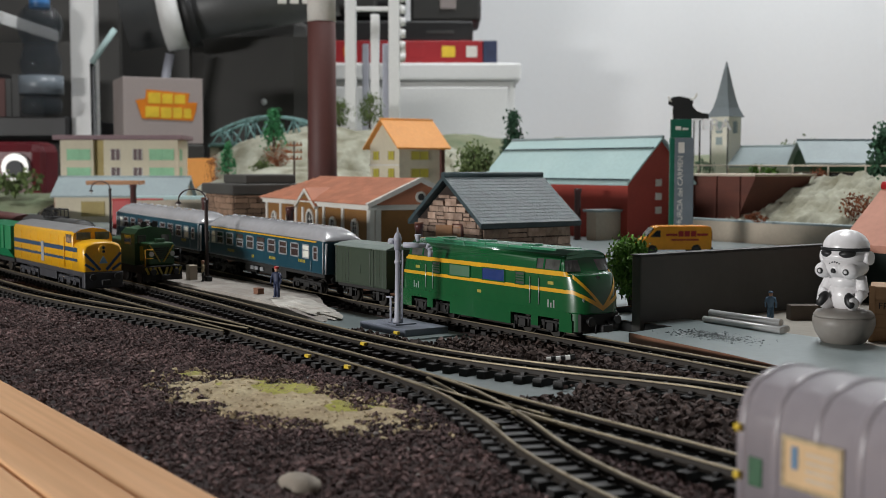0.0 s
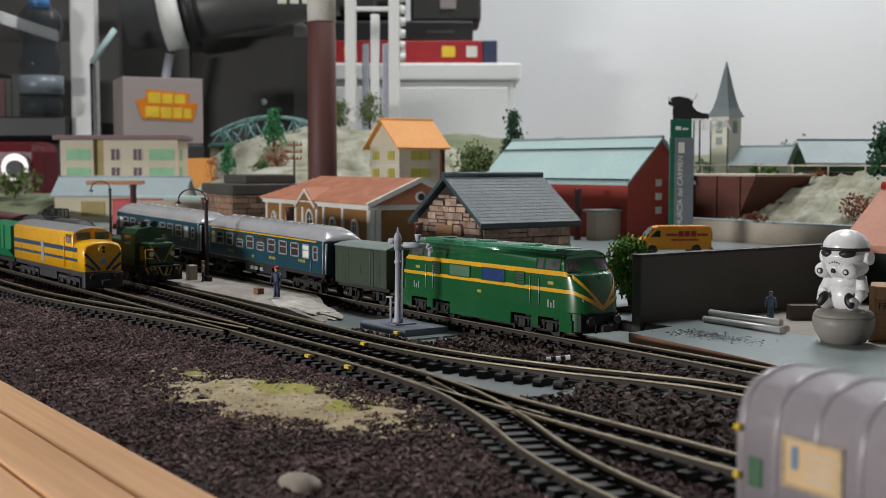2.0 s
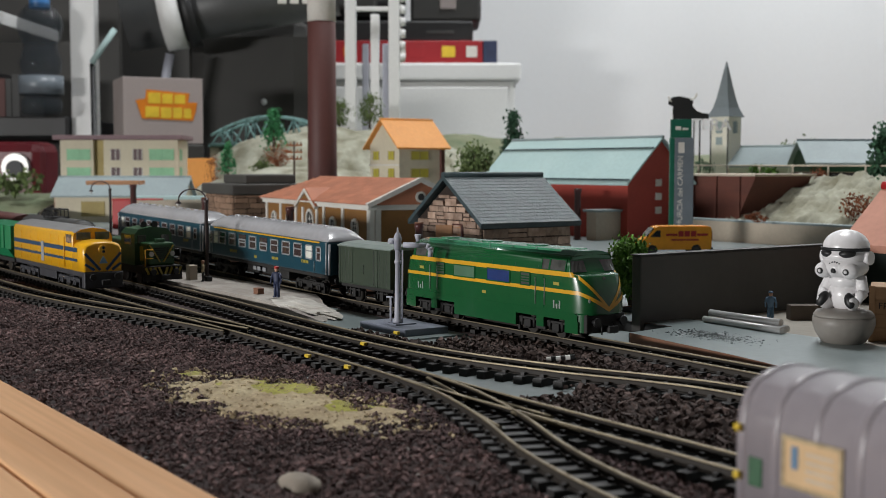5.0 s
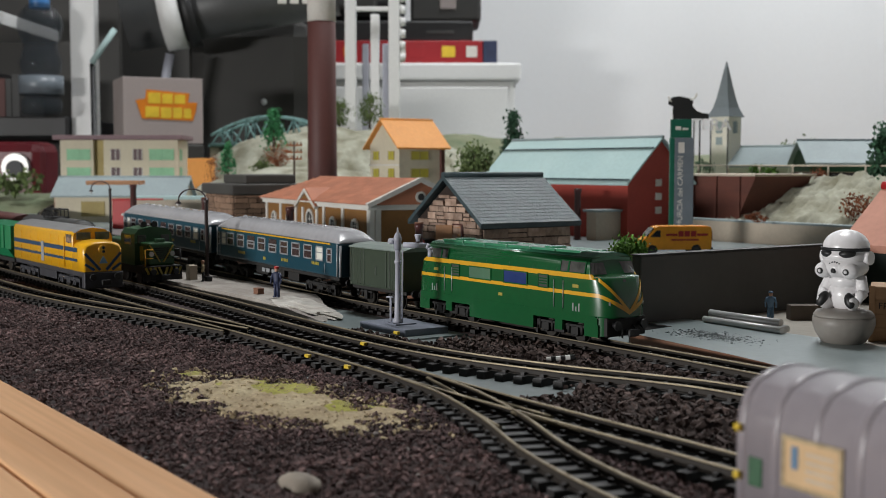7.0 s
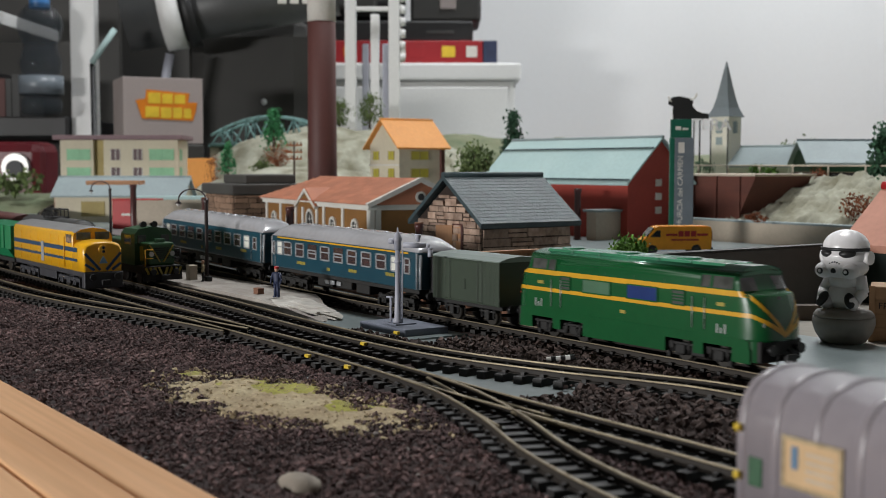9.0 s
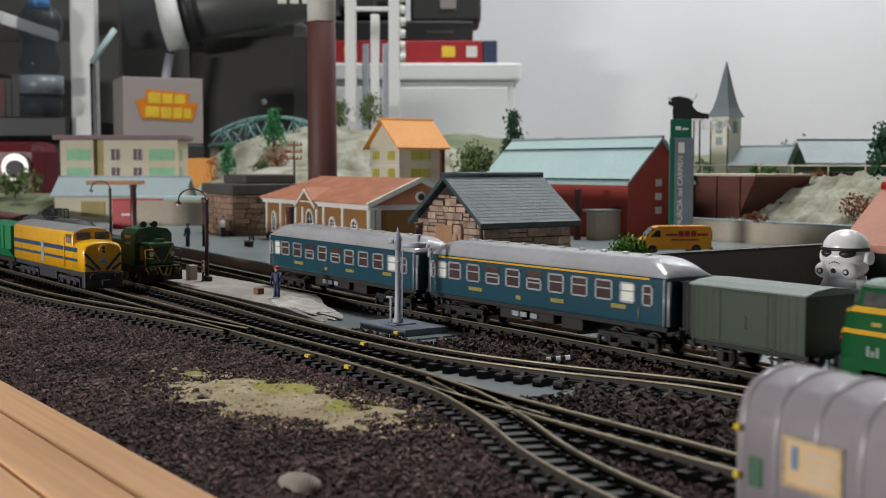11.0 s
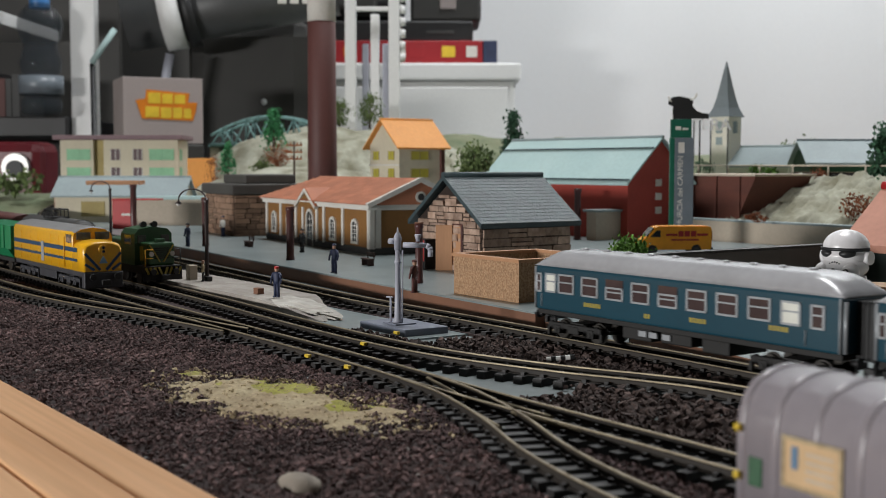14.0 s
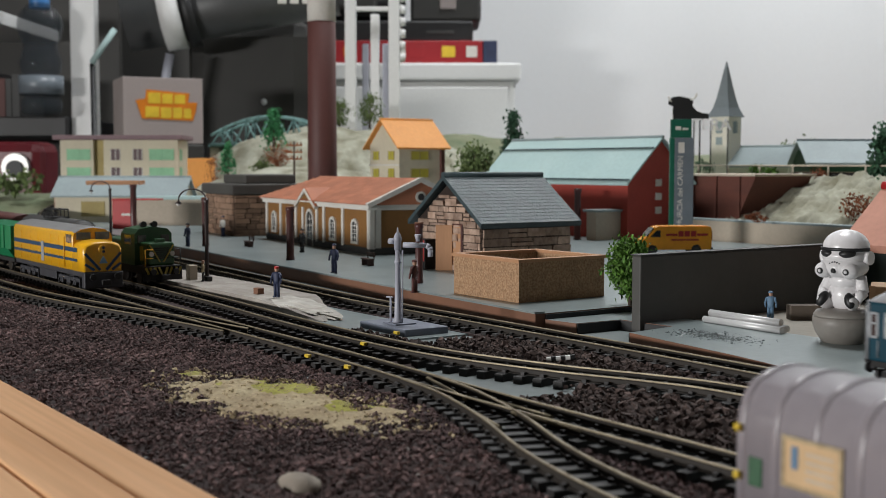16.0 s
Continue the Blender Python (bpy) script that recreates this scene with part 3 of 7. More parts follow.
def side_plate(bm, x0, x1, z0, z1, out, side, thick=0.35, mat=0):
    """A plate on the hull's side, leaning as the side leans."""
    y0, y1 = hull_half(z0) + out, hull_half(z1) + out
    pts = [(x0, y0, z0), (x1, y0, z0), (x1, y1, z1), (x0, y1, z1)]
    a = [bm.verts.new((x, y * side, z)) for x, y, z in pts]
    b = [bm.verts.new((x, (y - thick) * side, z)) for x, y, z in pts]
    fs = [bm.faces.new(a), bm.faces.new(b[::-1])] + [bm.faces.new((a[i], b[i], b[(i + 1) % 4], a[(i + 1) % 4])) for i in range(4)]
    for f in fs:
        f.material_index = mat
    bmesh.ops.recalc_face_normals(bm, faces=fs)


def nose_pane(bm, phi0, phi1, z0, z1, out, end, side, mat=0):
    n = 4
    rows = []
    for z in (z0, z1):
        rows.append([hull(z, ease(phi0, phi1, i / n), out) for i in range(n + 1)])
    a = [bm.verts.new((p.x * end, p.y * side, p.z)) for p in rows[0]]
    b = [bm.verts.new((p.x * end, p.y * side, p.z)) for p in rows[1]]
    for i in range(n):
        f = bm.faces.new((a[i], a[i + 1], b[i + 1], b[i]))
        f.material_index = mat


def diesel():
    ob = thing("diesel_locomotive", Matrix.Identity(4), "green diesel locomotive with yellow stripes and rounded nose", "locomotive")
    bm = bmesh.new()
    rings = []
    for z in (8.7, 9.2, 11, 13, 15, 17, 19, 20.2, 20.8, 21.0, 22.4, 23.4, 24.4, 25.2, 25.6, 26.2, 26.8, 27.4, 27.8, 28.05):
        ring = []
        for ex, sy, order in ((1, 1, 1), (1, -1, -1), (-1, -1, 1), (-1, 1, -1)):
            fs = [i / 12 for i in range(13)]
            if order < 0:
                fs = fs[::-1]
            for f in fs:
                if (order > 0 and f == 1.0 and ex * sy > 0) or (order < 0 and f == 1.0):
                    if order < 0:
                        continue
                p = hull(z, 90 * f)
                ring.append((p.x * ex, p.y * sy, p.z))
        rings.append(ring)
    loft(bm, rings)
    # topmost faces take the lighter sheen colour
    for f in bm.faces:
        f.material_index = 1 if f.calc_center_median().z > 26.9 else 0
    part("body", bm, [M["loco_green"], M["loco_top_sheen"]], ob, "", True)
    bm = bmesh.new()
    hull_band(bm, 20.2, 21.7, 0, 0)
    part("upper_stripe", bm, M["loco_yellow"], ob, "yellow painted stripe", True)
    bm = bmesh.new()
    hull_band(bm, 14.9, 16.1, 0, 0)
    part("lower_stripe", bm, M["loco_yellow"], ob, "yellow painted stripe", True)
    for side in (-1, 1):
        bm = bmesh.new()
        side_plate(bm, -47.5, 47.5, 8.7, 9.1, 0.16, side)
        part("waist_rail", bm, M["loco_green"], ob, "", True)
        for x in (-20.5, -8, 4.5, 17, 29):
            bm = bmesh.new()
            side_plate(bm, x - 0.12, x + 0.12, 21.9, 26.4, 0.06, side, 0.1)
            part("panel_joint", bm, M["joint_green"], ob, "", True)
        for x0, x1, z0, z1, mat, name in ((-28.2, -23.8, 16.3, 20.0, "grille", "vent"), (-17.6, -5.5, 16.3, 19.9, "glass_green", "side_window"),
                                          (2.1, 14.2, 16.3, 20.0, "glass_blue", "side_window"), (20.4, 24.8, 16.3, 20.0, "grille", "vent")):
            bm = bmesh.new()
            side_plate(bm, x0, x1, z0, z1, 0.2, side)
            pane = part(name, bm, M[mat], ob, "", True)
            bm = bmesh.new()
            for a, b, c, d in ((x0 - 0.4, x1 + 0.4, z1, z1 + 0.4), (x0 - 0.4, x1 + 0.4, z0 - 0.4, z0), (x0 - 0.4, x0, z0, z1), (x1, x1 + 0.4, z0, z1)):
                side_plate(bm, a, b, c, d, 0.32, side)
            if name == "vent":
                for k in (0.27, 0.5, 0.73):
                    z = ease(z0, z1, k)
                    side_plate(bm, x0, x1, z - 0.2, z + 0.2, 0.3, side)
            part("window_frame", bm, M["loco_green"], pane, "", True)
        for end in (-1, 1):
            for x0, x1 in ((31.0, 34.4), (35.2, 42.4)):
                bm = bmesh.new()
                a, b = sorted((x0 * end, x1 * end))
                side_plate(bm, a, b, 22.0, 25.2, 0.15, side)
                pane = part("cab_window", bm, M["cab_glass"], ob, "", True)
                bm = bmesh.new()
                for q in ((a - 0.4, b + 0.4, 25.2, 25.5), (a - 0.4, b + 0.4, 21.75, 22.0), (a - 0.4, a, 22.0, 25.2), (b, b + 0.4, 22.0, 25.2)):
                    side_plate(bm, *q, 0.3, side)
                part("window_frame", bm, M["loco_green"], pane, "", True)
            for p0, p1 in ((20, 80),):
                bm = bmesh.new()
                nose_pane(bm, p0, p1, 21.7, 25.1, 0.16, end, side)
                part("windscreen", bm, M["cab_glass"], ob, "", True)
            bm = bmesh.new()
            x = 27.6 * end
            for dx in (0.4 * end, 5 * end):
                bm2 = bmesh.new()
                rod(bm2, (x + dx, side * 9.6, 10.4), (x + dx, side * 9.6, 19.0), 0.14, seg=6)
                part("handrail", bm2, M["silver"], ob, "", True)
            side_plate(bm, min(x + 0.9 * end, x + 4.4 * end), max(x + 0.9 * end, x + 4.4 * end), 9.6, 20.0, 0.08, side, 0.2)
            part("cab_door", bm, M["loco_green"], ob, "", True)
            bm = bmesh.new()
            for k in range(3):
                side_plate(bm, 38.8 * end - 2 + k * 1.4, 38.8 * end - 1.4 + k * 1.4, 9.9, 12.4 - 1.0 * (k == 1), 0.14, side, 0.1)
            part("marking", bm, M["silver"], ob, "silver painted marking", True)
            bm = bmesh.new()
            side_plate(bm, 38.2 * end - 1.4, 38.2 * end + 1.4, 17.2, 18.2, 0.08, side, 0.1)
            part("number_bar", bm, M["marking"], ob, "yellow bar", True)
            # the skirt is cut away over the axles and shows the axle boxes
            for x0, x1, z0 in ((-0.01, 17.6, 2.6), (28.4, 32.0, 3.4), (42.4, 48.6, 2.8)):
                a, b = sorted((x0 * end, x1 * end))
                bm = bmesh.new()
                side_plate(bm, a, b, z0, 6.6, 0.06, side, 1.2)
                part("skirt_panel", bm, M["loco_green"], ob, "", True)
            for x0, x1 in ((17.8, 28.2), (32.2, 42.2)):
                mid = (x0 + x1) / 2 * end
                bm = bmesh.new()
                cuboid(bm, (mid - 1.6, side * 8.3 - 0.5, 2.4), (mid + 1.6, side * 8.3 + 0.5, 5.0), 0.2)
                for e in (-3.1, 3.1):
                    rod(bm, (mid + e, side * 8.3, 2.6), (mid + e, side * 8.3, 5.8), 0.5, seg=8)
                cuboid(bm, (mid - 4.6, side * 8.2 - 0.3, 4.8), (mid + 4.6, side * 8.2 + 0.3, 5.6), 0.1)
                part("axle_box", bm, M["chassis"], ob, "black axle box in a skirt opening", True)
        bm = bmesh.new()
        side_plate(bm, -48.2, 48.2, 6.6, 8.75, 0.08, side, 1.4)
        part("skirt", bm, M["loco_green"], ob, "", True)
        for end in (-1, 1):
            bm = bmesh.new()
            loft(bm, [[(hull(9, f).x * end, (hull(9, f).y + 0.06) * side, z) for f in (12, 20, 28, 36, 44, 50)] for z in (8.8, 6.6, 3.2)], closed=False, caps=False)
            loft(bm, [[(hull(9, f, -0.6).x * end, (hull(9, f, -0.6).y) * side, z) for f in (12, 20, 28, 36, 44, 50)] for z in (8.8, 6.6, 3.2)], closed=False, caps=False)
            part("skirt_corner", bm, M["loco_green"], ob, "", True)
        bm = bmesh.new()
        side_plate(bm, -1.1, 1.1, 11.4, 12.4, 0.08, side, 0.1)
        part("number_bar", bm, M["marking"], ob, "small yellow marking", True)
    for k in range(6):
        bm = bmesh.new()
        x = -33 + k * 12.6
        cuboid(bm, (x - 6.1, -5.6, 26.9), (x + 6.1, 5.6, 28.3), 0.4)
        hatch = part("roof_hatch", bm, M["loco_top_sheen"], ob, "", True)
        if k % 2 == 0:
            bm = bmesh.new()
            rod(bm, (x, 0, 28.2), (x, 0, 28.7), 3.6, seg=20)
            part("fan_ring", bm, M["loco_top_sheen"], hatch, "", True)
    for end in (-1, 1):
        bm = bmesh.new()
        rod(bm, (48.4 * end, 0, 19.9), (50.2 * end, 0, 19.7), 0.6, seg=16)
        part("headlight", bm, M["cab_glass"], ob, "", True)
        for y in (-6.3, 6.3):
            bm = bmesh.new()
            rod(bm, (48.6 * end, y, 13.3), (51.2 * end, y, 13.1), 0.75, seg=14)
            part("tail_lamp", bm, M["red"] if end < 0 else M["silver"], ob, "", True)
        bm = bmesh.new()
        cuboid(bm, (min(43 * end, 51.2 * end), -8, 3.0), (max(43 * end, 51.2 * end), 8, 8.9), 0.5)
        part("buffer_beam", bm, M["chassis"], ob, "", True)
        for y in (-2.6, 2.6):
            bm = bmesh.new()
            sweep(bm, [(51.2 * end, y, 6.0), (52.2 * end, y, 5.4), (52.2 * end, y, 2.6)], 0.3, 6)
            part("brake_hose", bm, M["black"], ob, "", True)
        bm = bmesh.new()
        loft(bm, [[((43.0 + 1.1 * e) * end, y * (1 - 0.06 * e), 26.1 - 0.2 * e - 0.05 * abs(y) + t) for t, y in ((0.7, -8.2), (0.9, -4), (1.0, 0), (0.9, 4), (0.7, 8.2), (0, 8.2), (0, 0), (0, -8.2))] for e in (0, 1)])
        part("visor", bm, M["loco_top_sheen"], ob, "", True)
        buffers(ob, 51.2 * end, 6.6, end)
        bogie(ob, 29 * end, M["chassis"])
    bm = bmesh.new()
    cuboid(bm, (-18, -7, 2.2), (18, 7, 8))
    part("fuel_tank", bm, M["chassis"], ob, "", True)
    return ob


def coach(first_class):
    label = ("blue passenger coach with yellow line and grey roof" if first_class else "dark blue passenger coach with grey roof")
    ob = thing("passenger_coach", Matrix.Identity(4), label, "railway coach", "coaches of the train")
    h = 60.0

    def section(x):
        """Half of the roof's section, gutter to ridge; the roof dips at both ends."""
        e = max(0.0, (abs(x) - 47.5) / 12.5)
        top = 28.4 - 5.2 * e ** 2.2
        return [(9.2 * math.cos(a) ** 0.6 if a < 1.5 else 0.0, 22.9 + (top - 22.9) * math.sin(a) ** 0.95) for a in [i * math.pi / 16 for i in range(9)]]
    rings = []
    for x in [-60, -58, -55, -52, -48, -30, 0, 30, 48, 52, 55, 58, 60]:
        half = section(x)
        rings.append([(x, y, z) for y, z in half] + [(x, -y, z) for y, z in half[-2::-1]])
    bm = bmesh.new()
    loft(bm, rings)
    roof = part("roof", bm, M["coach_roof"], ob, "grey painted roof", True)
    for i in range(10):
        bm = bmesh.new()
        x = -44 + i * 9.8
        lathe(bm, [(1.3, 27.6), (1.3, 28.5), (0.9, 28.9), (0.2, 29.0)], 12, Matrix.Translation((x, -1.4, 0)))
        part("vent", bm, M["coach_roof"], roof, "", True)
    bm = bmesh.new()
    cuboid(bm, (-59.6, -9.2, 8.9), (59.6, 9.2, 22.95), 0.7)
    part("body", bm, M["coach_blue"], ob, "", True)
    xs = [-44.1 + 11.1 * i for i in range(8)]
    for side in (-1, 1):
        wins = [(x, 7.6, 14.7, 20.9, "curtain") for x in xs] + [(-53.6, 5.6, 14.6, 20.8, "blind_white"), (43.8, 6.2, 14.6, 20.8, "blind_white"), (-58.0 + 0.6, 2.6, 14.4, 20.6, "curtain"), (52.2, 4.2, 14.4, 20.6, "curtain")]
        for k, (x, w, z0, z1, mat) in enumerate(wins):
            if x == -53.6:
                x, w = -51.6, 5.2
            y = side * 9.2
            bm = bmesh.new()
            cuboid(bm, (x - w / 2, y - 0.12, z0), (x + w / 2, y + 0.12, z1))
            pane = part("window", bm, M[mat], ob, "", True)
            bm = bmesh.new()
            low = z1 - 2.2 if k in (2, 4) else z1
            for a, b, c, d in ((x - w / 2 - 0.1, x + w / 2 + 0.1, low - 0.6, low), (x - w / 2 - 0.1, x + w / 2 + 0.1, z0, z0 + 0.6), (x - w / 2 - 0.1, x - w / 2 + 0.6, z0, low),
                               (x + w / 2 - 0.6, x + w / 2 + 0.1, z0, low), (x - w / 2, x + w / 2, (z0 + low) / 2 + 0.2, (z0 + low) / 2 + 0.7)):
                cuboid(bm, (a, y - 0.3, c), (b, y + 0.3, d), 0.08)
            part("window_frame", bm, M["frame_silver"], pane, "", True)
        for x, z0, z1, r in ((-59.0, 9.2, 22.6, 0.32), (59.0, 9.2, 22.6, 0.32), (-56, 10, 14, 0.16), (48.6, 10, 14, 0.16)):
            bm = bmesh.new()
            rod(bm, (x, side * 9.42, z0), (x, side * 9.42, z1), r, seg=8)
            part("handrail", bm, M["frame_silver"], ob, "", True)
        if first_class:
            bm = bmesh.new()
            cuboid(bm, (-54, side * 9.26 - 0.1, 22.0), (53, side * 9.26 + 0.1, 22.6))
            part("stripe", bm, M["loco_yellow"], ob, "yellow painted line", True)
        for x, w, z in ((-31.5, 8.2, 12.4), (-7.5, 3.2, 11.6), (12.5, 7.4, 12.4), (40.5, 7.2, 13.4)):
            bm = bmesh.new()
            for q in range(int(w / 1.3)):
                cuboid(bm, (x - w / 2 + q * 1.3, side * 9.24 - 0.05, z - 0.7), (x - w / 2 + q * 1.3 + 0.95, side * 9.24 + 0.05, z + 0.6))
            part("marking", bm, M["marking"], ob, "yellow painted marking", True)
    for end in (-1, 1):
        bm = bmesh.new()
        x0, x1 = sorted((59.6 * end, 64.8 * end))
        cuboid(bm, (x0, -3.9, 7.6), (x1, 3.9, 21.6), 0.8)
        for k in range(4):
            x = (60.4 + k * 1.3) * end
            cuboid(bm, (x - 0.3, -4.4, 7.4), (x + 0.3, 4.4, 22.1), 0.2)
        part("bellows", bm, M["black"], ob, "", True)
        bm = bmesh.new()
        rod(bm, (59.9 * end, -8.4, 9.2), (59.9 * end, -8.4, 22), 0.5, seg=8)
        part("end_handrail", bm, M["frame_silver"], ob, "", True)
        bogie(ob, 42 * end, M["chassis"], 8.0, 12.5)
        buffers(ob, 59.8 * end, 6.8, end)
    bm = bmesh.new()
    cuboid(bm, (-59, -8.4, 7.4), (59, 8.4, 8.9), 0.2)
    part("underframe", bm, M["chassis"], ob, "", True)
    for x0, x1, d in ((-20, -8, 3.8), (-4, 8, 4.2), (12, 22, 3.6)):
        bm = bmesh.new()
        cuboid(bm, (x0, -7.6, d), (x1, 7.6, 7.4), 0.4)
        part("equipment_box", bm, M["chassis"], ob, "", True)
    for x in (-12.5, -8.2, -2.8):
        bm = bmesh.new()
        cuboid(bm, (x, -8.3, 5.2), (x + 3.2, -7.7, 6.9), 0.1)
        part("battery_cover", bm, M["frame_silver"], ob, "light grey cover", True)
    return ob


def goods_van():
    ob = thing("goods_van", Matrix.Identity(4), "dark green wooden goods van with pale roof", "railway van")
    bm = bmesh.new()
    cuboid(bm, (-19.6, -9.0, 7.2), (19.6, 9.0, 22.4), 0.2)
    part("body", bm, M["van_green"], ob, "", True)
    outline = [(-9.7, 22.2), (-9.7, 22.6), (-6, 23.6), (0, 24.1), (6, 23.6), (9.7, 22.6), (9.7, 22.2)]
    bm = bmesh.new()
    loft(bm, [[(x, y, z) for y, z in outline] for x in (-20.4, 20.4)], smooth=False)
    part("roof", bm, M["van_roof"], ob, "pale grey-green roof", True)
    for side in (-1, 1):
        y = side * 9.0
        for k in range(15):
            x = -18.6 + k * 2.62
            bm = bmesh.new()
            cuboid(bm, (x - 1.22, y - 0.14, 7.6), (x + 1.22, y + 0.14, 22.0), 0.1)
            part("board", bm, M["van_green"], ob, "", True)
        bm = bmesh.new()
        cuboid(bm, (-7.5, y - 0.45, 7.8), (7.5, y + 0.45, 21.6), 0.15)
        door = part("door", bm, M["van_green"], ob, "", True)
        bm = bmesh.new()
        cuboid(bm, (-0.4, y - 0.75, 12), (0.4, y + 0.75, 15.5), 0.1)
        cuboid(bm, (-13, y - 0.6, 21.6), (9, y + 0.6, 22.1), 0.1)
        cuboid(bm, (-13, y - 0.6, 7.4), (9, y + 0.6, 7.9), 0.1)
        part("door_rail", bm, M["van_green"], door, "", True)
        for x in (-19.2, -9.6, 9.6, 19.2):
            bm = bmesh.new()
            cuboid(bm, (x - 0.45, y - 0.4, 7.2), (x + 0.45, y + 0.4, 22.3), 0.1)
            part("post", bm, M["van_green"], ob, "", True)
        for x in (-10.5, 10.5):
            bm = bmesh.new()
            cuboid(bm, (x - 4.4, side * 7 - 0.4, 4.6), (x + 4.4, side * 7 + 0.4, 5.2), 0.1)
            cuboid(bm, (x - 1.2, side * 7 - 0.8, 2.0), (x + 1.2, side * 7 + 0.8, 5.6), 0.2)
            for e in (-3.4, 3.4):
                cuboid(bm, (x + e - 0.3, side * 7 - 0.3, 2.6), (x + e + 0.3, side * 7 + 0.3, 6.4))
            part("axle_guard", bm, M["chassis"], ob, "", True)
    bm = bmesh.new()
    cuboid(bm, (-19.6, -8, 5.8), (19.6, 8, 7.3), 0.2)
    part("underframe", bm, M["chassis"], ob, "", True)
    wheels(ob, (-10.5, 10.5))
    for end in (-1, 1):
        buffers(ob, 19.6 * end, 6.4, end)
    return ob


def alco(m):
    ob = thing("hood_locomotive", m, "yellow diesel locomotive with blue stripes and grey roof", "locomotive")
    prof = [(9.0, 8.6), (9.0, 23.6), (8.2, 25.4), (5.5, 27.0), (0, 27.8)]

    def ring(x, squeeze=1.0, drop=0.0):
        pts = [(y * squeeze, z - drop * max(0, (z - 8.6) / 19)) for y, z in prof]
        return [(x, y, z) for y, z in pts] + [(x, -y, z) for y, z in pts[-2::-1]]
    bm = bmesh.new()
    loft(bm, [ring(-53), ring(37), ring(40, 0.98, 0.6)])
    for f in bm.faces:
        if f.calc_center_median().z > 24.8:
            f.material_index = 1
    part("body", bm, [M["alco_yellow"], M["alco_grey"]], ob, "", True)
    bm = bmesh.new()
    low = [(9.0, 8.6), (9.0, 18.5), (8.0, 20.6), (4.5, 21.8), (0, 22.2)]

    def nose(x, s, d):
        pts = [(y * s, 8.6 + (z - 8.6) * d) for y, z in low]
        return [(x, y, z) for y, z in pts] + [(x, -y, z) for y, z in pts[-2::-1]]
    loft(bm, [nose(39, 1, 1), nose(49, 0.995, 0.99), nose(51.6, 0.97, 0.97), nose(52.8, 0.92, 0.935), nose(53.2, 0.86, 0.9)])
    nose_ob = part("nose", bm, M["alco_yellow"], ob, "", True)
    bm = bmesh.new()
    rod(bm, (50.5, 0, 18.4), (54.0, 0, 18.2), 2.1, 1.9, seg=20)
    part("headlight", bm, M["alco_yellow"], nose_ob, "", True)
    for z in (19.0, 17.4):
        bm = bmesh.new()
        rod(bm, (53.8, 0, z), (54.3, 0, z), 0.65, seg=12)
        part("lens", bm, M["window_dark"], nose_ob, "", True)
    for s in (-1, 1):
        bm = bmesh.new()
        cuboid(bm, (40.1, s * 4.2 - 3.2, 21.9), (40.6, s * 4.2 + 3.2, 25.2), 0.2)
        part("windscreen", bm, M["cab_glass"], ob, "", True)
        bm = bmesh.new()
        cuboid(bm, (30.5, s * 9.0 - 0.15, 20.4), (38.2, s * 9.0 + 0.15, 24.2), 0.2)
        part("cab_window", bm, M["cab_glass"], ob, "", True)
        for z0, z1 in ((16.8, 18.7), (12.7, 13.9)):
            bm = bmesh.new()
            cuboid(bm, (-52.8, s * 9.0 - 0.14, z0), (46, s * 9.0 + 0.14, z1))
            part("stripe", bm, M["alco_blue"], ob, "blue painted stripe", True)
        for k in range(2):
            bm = bmesh.new()
            a, b = Vector((52.9, s * 7.9, 16.6 - 4.6 * k)), Vector((53.3, s * (1.4 + 2.6 * k), 9.3))
            d = b - a
            turn = Matrix.Translation((a + b) / 2) @ d.to_track_quat("X", "Z").to_matrix().to_4x4()
            cuboid(bm, (-d.length / 2, -0.55, -0.55), (d.length / 2, 0.55, 0.55), turn=turn)
            part("chevron", bm, M["alco_blue"], ob, "blue painted chevron", True)
        bm = bmesh.new()
        cuboid(bm, (48.4, s * 8.2 - 0.5, 13.2), (51.2, s * 8.2 + 0.6, 15.2), 0.2)
        part("number_box", bm, M["white_paint"], ob, "white lamp box", True)
        bm = bmesh.new()
        cuboid(bm, (-6.5, s * 9.2 - 0.12, 10), (-2.5, s * 9.2 + 0.12, 19.4), 0.1)
        part("emblem", bm, M["frame_silver"], ob, "silver emblem", True)
        bm = bmesh.new()
        rod(bm, (29, s * 9.4, 9.6), (29, s * 9.4, 23), 0.25, seg=6)
        for x in (-40, -25, -12, 8, 20):
            cuboid(bm, (x - 0.15, s * 9.02 - 0.1, 9), (x + 0.15, s * 9.02 + 0.1, 23))
        part("handrail", bm, M["alco_yellow"], ob, "", True)
    bm = bmesh.new()
    extrude(bm, [(-1.8, 12.2), (1.8, 12.2), (0, 15.4)], 0.5, pose(54.0, 0, 0, 0, 0, 90))
    part("badge", bm, M["shirt_pale"], ob, "pale blue badge", True)
    bm = bmesh.new()
    cuboid(bm, (-53, -8.4, 6.2), (53, 8.4, 8.7), 0.3)
    part("underframe", bm, M["bogie_grey"], ob, "", True)
    bm = bmesh.new()
    cuboid(bm, (50, -8.6, 1.4), (54.2, 8.6, 8.4), 0.5)
    part("pilot", bm, M["bogie_grey"], ob, "", True)
    for x in (-32, 30):
        bogie(ob, x, M["bogie_grey"], 9, 15)
    buffers(ob, 54, 6.4, 1)
    bm = bmesh.new()
    cuboid(bm, (-14, -8, 2.4), (12, 8, 6.4), 0.4)
    part("fuel_tank", bm, M["bogie_grey"], ob, "", True)
    return ob


